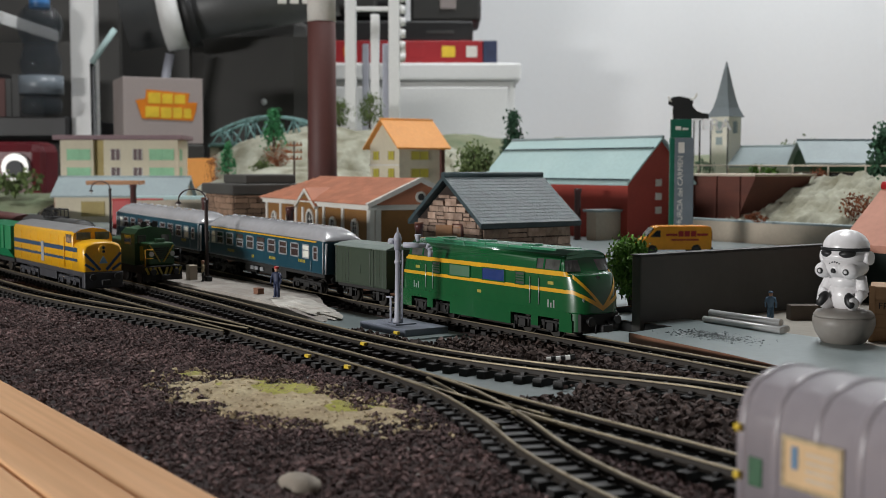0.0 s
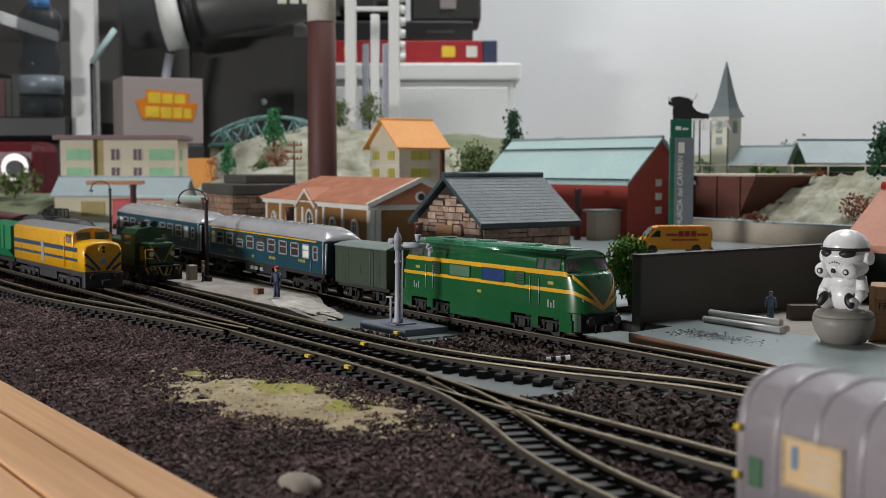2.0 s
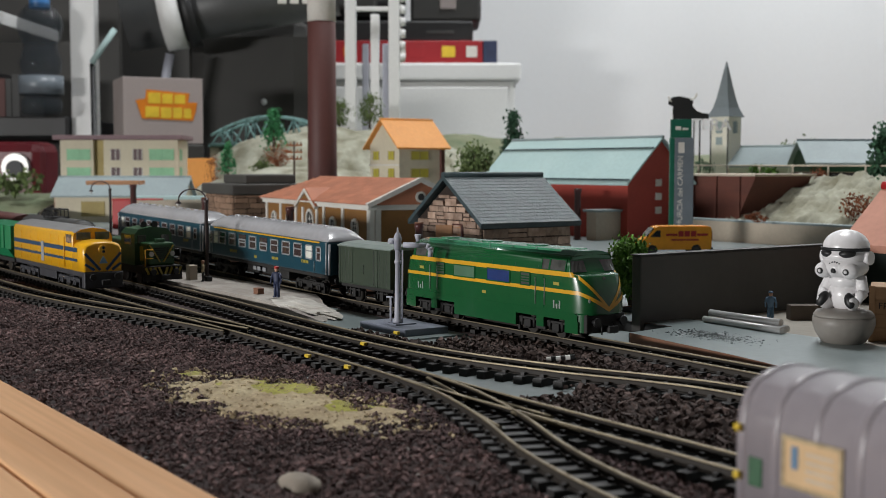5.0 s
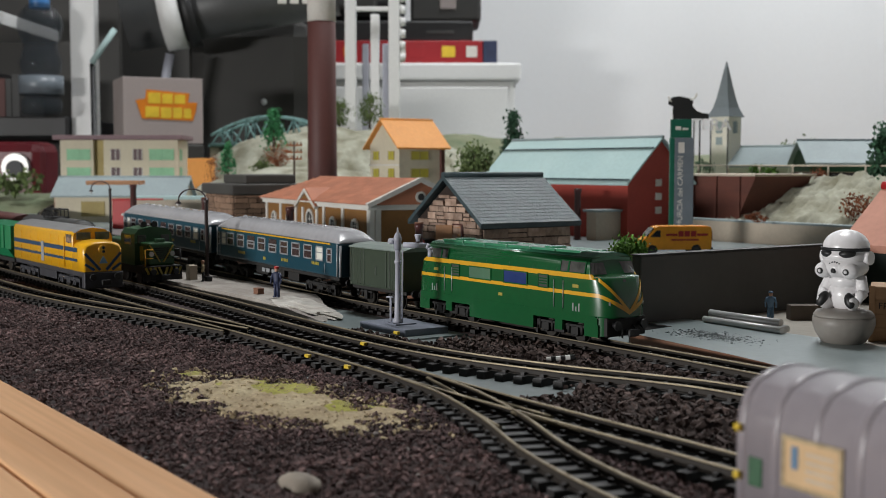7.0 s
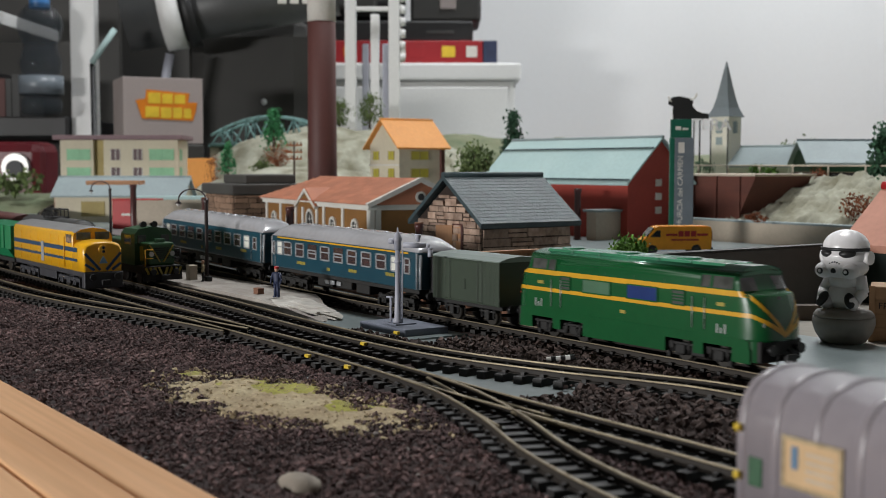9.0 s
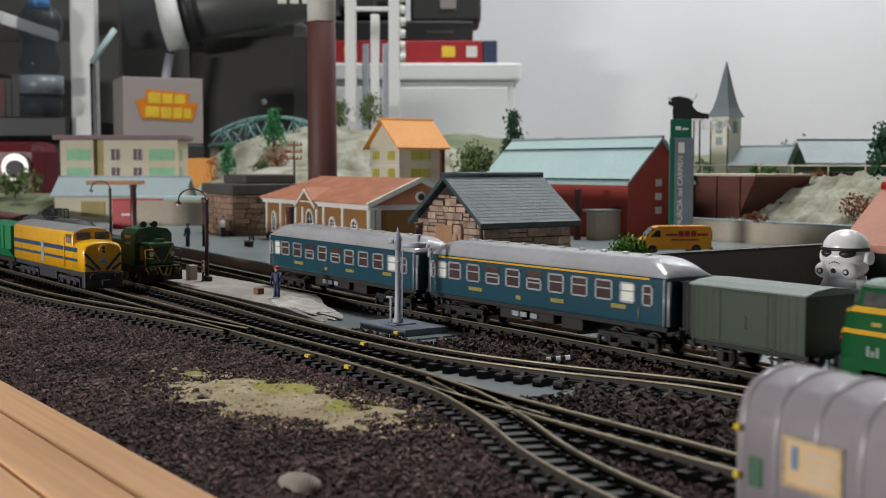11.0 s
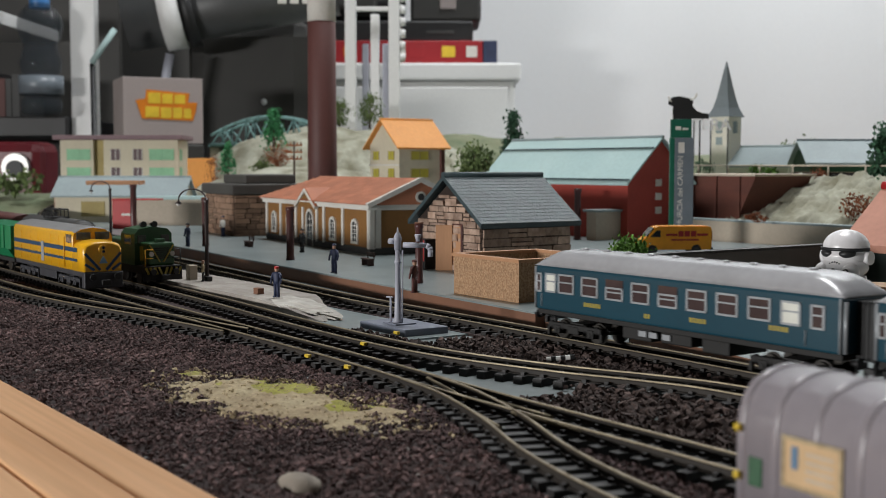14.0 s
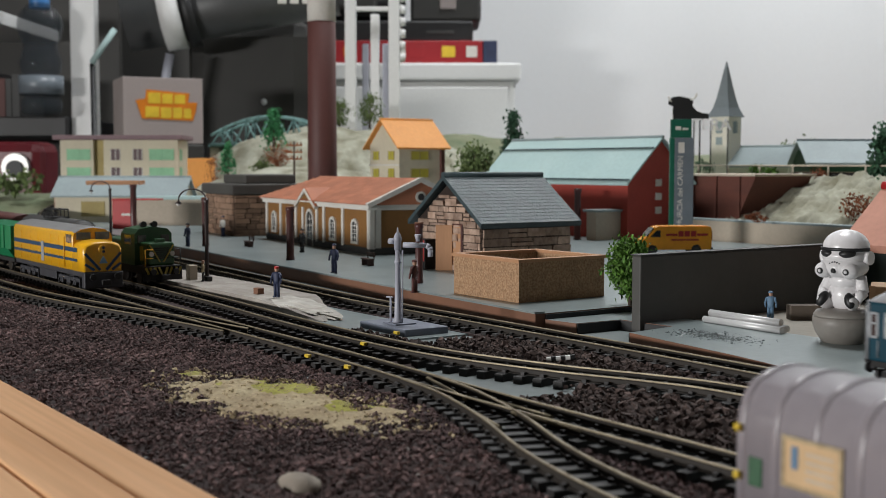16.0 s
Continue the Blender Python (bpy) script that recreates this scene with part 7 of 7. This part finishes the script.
ob.matrix_world = pose(ox, oy, 0.0, 0, 0, 55.4)
tagged(ob, "small orange brick house beside flats", "house")

# hills behind the village
back = []


def mound(r, d, w, depth, h, mat, label, seed, base=0.0):
    bm = bmesh.new()
    n = 46
    grid = [[None] * n for _ in range(n)]
    for i in range(n):
        for j in range(n):
            u, v = 2 * i / (n - 1) - 1, 2 * j / (n - 1) - 1
            q = max(0.0, 1 - (abs(u) ** 2.4 + abs(v) ** 2.4))
            z = h * q ** 0.55 + (0.10 * h * noise.noise((u * 3, v * 3, seed)) + 0.05 * h * noise.noise((u * 9, v * 9, seed))) * (q > 0)
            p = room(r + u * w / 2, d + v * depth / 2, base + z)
            grid[i][j] = bm.verts.new(p)
    for i in range(n - 1):
        for j in range(n - 1):
            bm.faces.new((grid[i][j], grid[i + 1][j], grid[i + 1][j + 1], grid[i][j + 1])).smooth = True
    return tagged(part("hill", bm, mat), label, "hill", kind="structure")


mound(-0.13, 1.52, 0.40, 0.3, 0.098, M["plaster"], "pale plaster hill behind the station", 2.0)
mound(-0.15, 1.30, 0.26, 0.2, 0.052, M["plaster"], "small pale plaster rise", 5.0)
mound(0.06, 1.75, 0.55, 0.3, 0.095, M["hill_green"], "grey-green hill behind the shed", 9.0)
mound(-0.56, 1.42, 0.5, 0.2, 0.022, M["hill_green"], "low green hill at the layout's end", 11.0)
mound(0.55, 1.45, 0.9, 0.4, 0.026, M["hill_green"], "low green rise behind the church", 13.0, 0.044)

# truss bridge
t0, t1 = Vector((-1.5264, 0.6494, 0.0776)), Vector((-1.4369, 0.7845, 0.1204))
bridge = thing("truss_bridge", pose(-1.3581, 0.6819, 0.0801, 0, 0, 38), "teal lattice truss bridge with arched top", "bridge")
n = 10
for s in (-12, 12):
    bm = bmesh.new()
    top = [(-80 + 160 * i / n, s, 6 + 28 * math.sin(math.pi * (i + 0.6) / (n + 1.2)) ** 0.9) for i in range(n + 1)]
    sweep(bm, top, 1.9, 6)
    sweep(bm, [(-80, s, 0), (80, s, 0)], 2.2, 6)
    part("chord", bm, M["truss_teal"], bridge, "", True)
    for i in range(n):
        bm = bmesh.new()
        x = -80 + 160 * i / n
        sweep(bm, [(x, s, 0), top[i + 1] if i % 2 == 0 else top[i]], 1.2, 6)
        sweep(bm, [(x + 160 / n, s, 0), top[i] if i % 2 else top[i + 1]], 1.2, 6)
        part("brace", bm, M["truss_teal"], bridge, "", True)
bm = bmesh.new()
cuboid(bm, (-84, -13, -3), (84, 13, 0), 0.4)
part("deck", bm, M["truss_teal"], bridge, "", True)
for x in (-76, 76):
    bm = bmesh.new()
    cuboid(bm, (x - 6, -12, -90), (x + 6, 12, -3), 0.6)
    part("pier", bm, M["plaster"], bridge, "", True)

# telegraph pole
tp = thing("telegraph_pole", pose(*(-0.8764, 0.4579, 0.0432)[:2], DECK, 0, 0, 30), "brown telegraph pole with cross arms", "pole")
bm = bmesh.new()
rod(bm, (0, 0, 0), (0, 0, 72), 1.1, 0.8, 8)
part("mast", bm, M["bark"], tp, "", True)
for z in (58, 63.5, 69):
    bm = bmesh.new()
    cuboid(bm, (-7.5, -0.6, z - 0.6), (7.5, 0.6, z + 0.6))
    for x in (-6.5, -3, 3, 6.5):
        rod(bm, (x, 0, z + 0.5), (x, 0, z + 2.4), 0.5, seg=6)
    part("cross_arm", bm, M["leaf_rust"], tp, "", True)

for (x, y, z), base, h, w, mat, label, seed, con, cnt in (
        ((-1.2672, 0.6362, 0.0719), -2, 46, 28, "leaf_emerald", "bright green conifer on the plaster hill", 11, True, 900),
        ((-1.1566, 0.5282, 0.0434), -2, 34, 20, "leaf_emerald", "bright green conifer beside the flats", 12, True, 700),
        ((-0.9130, 0.7092, 0.0763), -25, 52, 26, "leaf_dark", "dark conifer behind the red shed", 13, True, 900),
        ((-1.3581, 0.7741, 0.1104), -10, 42, 26, "leaf_olive", "olive green tree on the hill", 14, False, 600),
        ((-1.3355, 0.8067, 0.1082), -10, 44, 28, "leaf_olive", "olive green tree on the hill beside posts", 15, False, 600),
        ((-0.8267, 0.6015, 0.0488), -12, 34, 30, "leaf_olive", "broad olive tree beside the shed", 16, False, 800),
        ((-0.5307, 0.7452, 0.0207), -8, 66, 34, "leaf_dark", "dark conifer at the bank's edge", 17, True, 1400),
        ((-0.7943, 0.9678, 0.0583), -12, 31, 26, "leaf_olive", "small olive tree on the upper level", 18, False, 500),
        ((-0.8494, 1.0650, 0.0622), -12, 31, 16, "leaf_olive", "small olive tree behind a shed", 19, False, 300)):
    tree(x, y, z + base * 0.001, h, w, mat, label, seed, con, 0.12, cnt)
for (x, y, z), w, h, mat, label, seed in (
        ((-0.7033, 0.7452, 0.0476), 15, 13, "leaf_dark", "round dark green bush by the church", 31),
        ((-0.6419, 0.7456, 0.0444), 22, 11, "leaf", "light green bush on the bank", 32),
        ((-1.2183, 0.6163, 0.0500), 26, 26, "leaf_rust", "rust-brown bush on the plaster hill", 33),
        ((-0.5048, 0.6765, 0.0194), 19, 17, "leaf_rust", "rust-brown bush on the bank", 34),
        ((-0.4971, 0.6874, 0.0164), 22, 14, "leaf_rust", "rust-brown bush on the bank's foot", 35),
        ((-0.5842, 0.7407, 0.0416), 13, 12, "leaf_rust", "rust-brown bush at the bank's top", 36),
        ((-0.5421, 0.6222, 0.0179), 15, 5, "leaf_rust", "low rust-brown growth at the wall", 37),
        ((-1.1925, 0.5277, 0.0312), 16, 38, "leaf_rust", "rust-brown shrub beside flats", 38),
        ((-1.3814, 0.3763, 0.0249), 60, 24, "leaf_olive", "olive green bushes at the layout's end", 39),
        ((-1.1803, 0.5822, 0.0441), 26, 16, "leaf_olive", "olive bush on the plaster hill", 40)):
    bush(x, y, z, w, h, mat, label, seed)

# green hut with a pink roof beside the yard
hx, hy, hz_ = -0.3143, 0.4208, 0.0021
gabled("signal_hut", pose(hx, hy, -0.001, 0, 0, 0), 46, 50, 24, 44, M["hut_green"], M["roof_pink"], "dark green hut with pinkish roof", "hut", over=4, thick=3, ridge_cap=M["red"])

# ---- the room ----
M["lacquer_white"] = shader("lacquer_white", (0.7, 0.7, 0.69), 0.4, second=(0.66, 0.66, 0.65), scale=6)
M["cabinet_dark"] = shader("cabinet_dark", (0.02, 0.02, 0.019), 0.6, second=(0.05, 0.047, 0.042), scale=5)
M["carton"] = shader("carton", (0.33, 0.28, 0.27), 0.7, second=(0.29, 0.25, 0.24), scale=12)
M["tube_grey"] = shader("tube_grey", (0.045, 0.048, 0.05), 0.45, second=(0.08, 0.08, 0.08), scale=10)
M["game_red"] = shader("game_red", (0.35, 0.015, 0.02), 0.45, second=(0.28, 0.012, 0.018), scale=20)
M["bottle"] = glass("bottle", (0.03, 0.04, 0.05), 0.03, 0.42)
M["toy_red"] = shader("toy_red", (0.13, 0.008, 0.014), 0.4, second=(0.06, 0.006, 0.01), scale=14)
M["cap_blue"] = shader("cap_blue", (0.05, 0.2, 0.5), 0.4)
M["logo_orange"] = shader("logo_orange", (0.75, 0.22, 0.01), 0.5)
M["logo_yellow"] = shader("logo_yellow", (0.8, 0.55, 0.04), 0.5)
M["floor_wood"] = shader("floor_wood", (0.2, 0.13, 0.08), 0.5, second=(0.15, 0.1, 0.06), scale=8)
# grey of the unseen walls and ceiling, chosen to throw back less light
M["bounce_cut_grey"] = shader("bounce_cut_grey", (0.22, 0.21, 0.2), 0.8, second=(0.19, 0.18, 0.17), scale=1.5)
AX = pose(0, 0, 0, 0, 0, 55.45)     # the room's axes: x to the right of the table, y away from it


def room_box(name, lo, hi, mat, label, category, kind="structure", bevel=0.0):
    bm = bmesh.new()
    cuboid(bm, lo, hi, bevel, turn=AX)
    return tagged(part(name, bm, mat), label, category, kind=kind)


room_box("wall_back", (-2.6, 2.6, -0.75), (2.0, 2.7, 1.7), M["wall_white"], "white plastered room wall", "wall")
room_box("wall_right", (2.0, -1.6, -0.75), (2.1, 2.7, 1.7), M["wall_white"], "white plastered room wall", "wall")
room_box("wall_left", (-2.7, -1.6, -0.75), (-2.6, 2.7, 1.7), M["bounce_cut_grey"], "unseen room wall, grey to cut bounced light", "wall")
room_box("wall_front", (-2.6, -1.7, -0.75), (2.0, -1.6, 1.7), M["bounce_cut_grey"], "unseen room wall, grey to cut bounced light", "wall")
room_box("floor", (-2.7, -1.7, -0.85), (2.1, 2.7, -0.75), M["floor_wood"], "brown wooden room floor", "floor")
room_box("ceiling", (-2.7, -1.7, 1.7), (2.1, 2.7, 1.8), M["bounce_cut_grey"], "unseen ceiling, grey to cut bounced light", "ceiling")
bm = bmesh.new()
cuboid(bm, (-2.15, 0.1, -0.75), (0.25, 1.45, -0.0301))
tagged(part("table_frame", bm, M["pine"]), "boxed wooden table under the layout", "table", kind="structure")


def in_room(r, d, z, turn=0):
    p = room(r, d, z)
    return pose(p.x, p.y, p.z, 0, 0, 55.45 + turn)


# white chest with boxes on it
chest = thing("white_chest", in_room(-0.02, 2.2, -0.75), "white lacquered chest of drawers", "chest")
bm = bmesh.new()
cuboid(bm, (-330, 0, 0), (150, 330, 955), 4)
part("body", bm, M["lacquer_white"], chest, "", True)
bm = bmesh.new()
cuboid(bm, (-340, -12, 956), (160, 340, 987), 4)
part("top", bm, M["lacquer_white"], chest, "", True)
bm = bmesh.new()
cuboid(bm, (-320, -8, 760), (138, 0, 945), 3)
part("drawer_front", bm, M["lacquer_white"], chest, "", True)
game = thing("game_box", in_room(-0.02, 2.22, 0.2375), "red board game box with colourful pictures", "box")
bm = bmesh.new()
cuboid(bm, (-190, 0, 0), (92, 220, 42), 1.5)
part("box", bm, M["game_red"], game, "", True)
bm = bmesh.new()
cuboid(bm, (92.4, 0, 0), (118, 220, 42), 1.5)
part("end", bm, M["navy"], game, "dark blue end panel", True)
for x, w, mat in ((-60, 24, "trim_white"), (-30, 30, "game_red"), (30, 24, "logo_yellow"), (72, 20, "trim_white"), (-150, 20, "logo_orange")):
    bm = bmesh.new()
    cuboid(bm, (x - w / 2, -1.0, 12), (x + w / 2, 0.4, 32), 0.3)
    part("picture", bm, M[mat], game, "", True)
black = thing("black_case", in_room(-0.09, 2.24, 0.2797), "flat black case lying on a game box", "case")
bm = bmesh.new()
cuboid(bm, (-205, 0, 0), (145, 200, 38), 4)
part("shell", bm, M["black"], black, "", True)
bm = bmesh.new()
cuboid(bm, (60, -1.5, 14), (110, 0.4, 20), 0.3)
part("latch", bm, M["dark_grey"], black, "", True)
bag = thing("dark_box", in_room(0.0, 2.26, 0.318), "dark patterned box with pale badge", "box")
bm = bmesh.new()
cuboid(bm, (-60, 0, 0), (70, 160, 150), 6)
part("box", bm, M["cabinet_dark"], bag, "", True)
bm = bmesh.new()
cuboid(bm, (-6, -2, 22), (24, 0.4, 44), 2)
part("badge", bm, M["carton"], bag, "", True)

pack = thing("dark_backpack", in_room(-0.18, 2.25, 0.318), "black backpack lying on a flat case", "backpack")
bm = bmesh.new()
cuboid(bm, (-108, 0, 0), (108, 170, 190), 32)
part("sack", bm, M["black"], pack, "", True)
bm = bmesh.new()
cuboid(bm, (-70, -16, 20), (60, 2, 110), 7)
part("front_pocket", bm, M["cabinet_dark"], pack, "", True)
bm = bmesh.new()
cuboid(bm, (-84, -6, 8), (-76, 4, 160), 2)
part("strap", bm, M["tube_grey"], pack, "", True)

# white posts of a stand
stand = thing("white_stand", in_room(-0.09, 1.66, 0.0), "white metal stand with uprights and cross bar", "stand")
for x, w, z1, mat in ((-35, 15, 420, "lacquer_white"), (24, 15, 420, "lacquer_white"), (-16, 9, 220, "cast_grey"), (12, 10, 220, "cast_grey"), (-3, 12, 260, "lacquer_white")):
    bm = bmesh.new()
    cuboid(bm, (x - w / 2, -8 if w > 12 else 14, -780), (x + w / 2, 8 if w > 12 else 26, z1), 1.5)
    part("upright", bm, M[mat], stand, "", True)
for z in (262, 390):
    bm = bmesh.new()
    cuboid(bm, (-28, -4, z), (17, 4, z + 6), 1)
    part("cross_bar", bm, M["lacquer_white"], stand, "", True)
bm = bmesh.new()
for z in (200, 216, 232, 248, 264, 280):
    rod(bm, (32, 0, z), (39, 0, z), 7, 5, 10)
part("hook", bm, M["lacquer_white"], stand, "", True)

# dark cabinet with gear
room_box("dark_cabinet", (-1.05, 2.25, -0.749), (-0.35, 2.59, 1.2), M["cabinet_dark"], "dark tall cabinet against the wall", "cabinet", "")
tube = thing("spotting_tube", in_room(-0.372, 1.85, 0.262), "grey tube with a white ring on a strut", "telescope")
bm = bmesh.new()
rod(bm, (-105, 0, 6), (205, 30, 70), 44, 50, 28)
part("barrel", bm, M["tube_grey"], tube, "", True)
bm = bmesh.new()
rod(bm, (-52, 2, 16), (-22, 5, 22), 53, 54, 28)
ring_ = part("ring", bm, M["lacquer_white"], tube, "white ring", True)
bm = bmesh.new()
rod(bm, (-20, 5, 22), (-4, 7, 26), 55, 55, 28)
part("band", bm, M["black"], tube, "black band", True)
bm = bmesh.new()
rod(bm, (-40, 0, -40), (-54, 0, -110), 7, 7, 10)
part("strut", bm, M["cast_grey"], tube, "", True)
bm = bmesh.new()
rod(bm, (-54, 0, -110), (-54, 0, -1011), 9, 9, 10)
part("leg", bm, M["tube_grey"], tube, "", True)
for x in (128, 146, 164):
    bm = bmesh.new()
    cuboid(bm, (x, -38, 30), (x + 13, -34, 52), 1)
    part("mark", bm, M["trim_white"], tube, "white mark", True)
gear = thing("gear_bag", in_room(-0.30, 1.95, 0.0), "dark bag with two added glints", "bag")
bm = bmesh.new()
cuboid(bm, (-110, 0, -749), (92, 160, 288), 30)
part("sack", bm, M["cabinet_dark"], gear, "", True)
# two small silver balls stand in for bright highlights on the bag
for x, z in ((15, 155), (38, 102)):
    bm = bmesh.new()
    bmesh.ops.create_uvsphere(bm, u_segments=12, v_segments=8, radius=5, matrix=Matrix.Translation((x, -3, z)))
    part("glint_ball", bm, M["silver"], gear, "silver ball standing in for a glint", True)
strip = thing("tilted_bar", in_room(-0.50, 1.75, 0.0), "thin pale bar leaning on a post", "bar")
bm = bmesh.new()
rod(bm, (-2, 0, 200), (32, 0, 248), 4.5, 4.5, 8)
part("bar", bm, M["roof_blue"], strip, "", True)
bm = bmesh.new()
rod(bm, (-12, 60, -749), (-2, 4, 200), 4, 4, 8)
part("leg", bm, M["black"], strip, "", True)

# carton with a yellow emblem
box_ = thing("carton", in_room(-0.372, 1.6, 0.083, 24), "grey carton with orange and yellow emblem", "carton")
bm = bmesh.new()
cuboid(bm, (-46, 0, 0), (58, 80, 86), 1)
part("box", bm, M["carton"], box_, "", True)
bm = bmesh.new()
extrude(bm, [(-22, 12), (44, 10), (48, 22), (50, 34), (38, 34), (40, 46), (-16, 50), (-18, 38), (-30, 36), (-26, 24)], 1.0, Matrix.Translation((0, -1.2, 20)))
em = part("emblem", bm, M["logo_orange"], box_, "orange emblem", True)
for x0, x1, z0, z1 in ((-14, 2, 32, 46), (4, 18, 32, 45), (20, 34, 32, 44), (-18, 0, 14, 28), (2, 16, 13, 27), (18, 30, 13, 27), (32, 42, 13, 26)):
    bm = bmesh.new()
    cuboid(bm, (x0, -2.0, z0 + 20), (x1, -1.0, z1 + 20), 0.3)
    part("block", bm, M["logo_yellow"], em, "yellow block", True)
bm = bmesh.new()
cuboid(bm, (-54, -4, -829), (58, 90, -0.5), 3)
part("stand", bm, M["cabinet_dark"], box_, "dark stand", True)

# shelf post, shelf, bottle and books
sh = thing("shelf_unit", in_room(-0.61, 1.8, 0.0), "white shelf unit with black shelf", "shelf")
bm = bmesh.new()
cuboid(bm, (62, 0, -749), (98, 26, 700), 2)
part("upright", bm, M["lacquer_white"], sh, "", True)
bm = bmesh.new()
cuboid(bm, (-400, -20, 96), (61, 300, 125), 2)
part("shelf", bm, M["black"], sh, "black shelf", True)
bm = bmesh.new()
cuboid(bm, (-400, 280, -749), (61, 300, 700), 2)
part("back_panel", bm, M["cabinet_dark"], sh, "", True)
bm = bmesh.new()
cuboid(bm, (-400, -10, 262), (-42, 290, 282), 2)
part("shelf", bm, M["lacquer_white"], sh, "", True)
bottle = thing("water_bottle", in_room(-0.578, 1.76, 0.1262), "clear plastic bottle with blue cap", "bottle")
bm = bmesh.new()
prof = [(24, 0), (28, 4), (30, 18), (26, 24), (30, 32), (30, 48), (26, 56), (29, 64), (30, 78), (25, 92), (24, 100), (29, 112), (32, 126), (31, 138), (24, 150), (13, 160), (12, 170)]
lathe(bm, prof, 32)
part("body", bm, M["bottle"], bottle, "", True)
bm = bmesh.new()
lathe(bm, [(14, 152), (14.5, 153), (14.5, 172), (13, 174), (0.1, 174)], 24)
part("cap", bm, M["cap_blue"], bottle, "blue cap", True)
bm = bmesh.new()
lathe(bm, [(31.4, 56), (31.4, 30)], 32)
part("label", bm, M["sign_grey"], bottle, "", True)
r_ = random.Random(8)
x = -0.78
while x < -0.655:
    w = r_.uniform(0.009, 0.014)
    bm = bmesh.new()
    cuboid(bm, (0, 0, 0), (w * 1000 - 0.6, 110, r_.uniform(60, 75)), 0.5)
    ob = part("book", bm, M[r_.choice(["black", "dark_grey", "cabinet_dark", "brown"])], None, "", True)
    ob.matrix_world = in_room(x, 1.86, 0.1252)
    tagged(ob, "thin dark book standing on a shelf", "book", "books on the shelf")
    x += w

# red toy engine behind the flats
toy = thing("red_toy", in_room(-0.585, 1.62, 0.0), "dark red toy with round grey front", "toy")
bm = bmesh.new()
cuboid(bm, (-90, 0, -30), (52, 80, 86), 14)
part("body", bm, M["toy_red"], toy, "", True)
bm = bmesh.new()
rod(bm, (18, -8, 52), (18, 4, 52), 18, 19, 24)
disc = part("disc", bm, M["steel"], toy, "grey disc", True)
bm = bmesh.new()
rod(bm, (18, -12, 50), (18, -6, 50), 11, 11, 20)
part("hub", bm, M["black"], disc, "", True)


def travel(t):
    """Metres that the train has gone after t seconds."""
    rows = [(0, 0), (4.3, 0), (5.2, 0.004), (6.5, 0.0099), (7.0, 0.0120), (7.5, 0.0143), (8.0, 0.0180), (8.2, 0.0238), (8.5, 0.0386), (9.0, 0.0714), (9.2, 0.0844),
            (11.3, 0.2178), (12.0, 0.2620), (13.0, 0.3254), (14.5, 0.4200), (16.0, 0.5155), (99, 5.5)]
    for (a, x), (b, y) in zip(rows, rows[1:]):
        if t <= b:
            return x + (y - x) * (t - a) / (b - a)


def on_main(s, half):
    a, b = main_line(s - half)[0], main_line(s + half)[0]
    d = b - a
    return Matrix.Translation((a + b) / 2) @ pose(0, 0, 0, 0, -math.degrees(math.atan2(d.z, math.hypot(d.x, d.y))), math.degrees(math.atan2(d.y, d.x)))


def motions():
    times = [0, 4.3, 5.2, 6.5, 7.0, 7.5, 8.0, 8.2, 8.5, 9.0, 9.2, 10.0, 10.7, 11.3, 12.0, 12.5, 13.0, 13.5, 14.0, 14.5, 15.0, 15.5, 16.0]
    for ob, s in TRAIN:
        half = 0.03 if ob.name != "goods_van" else 0.012
        walk(ob, [(t, on_main(s + travel(t), half)) for t in times])


motions()
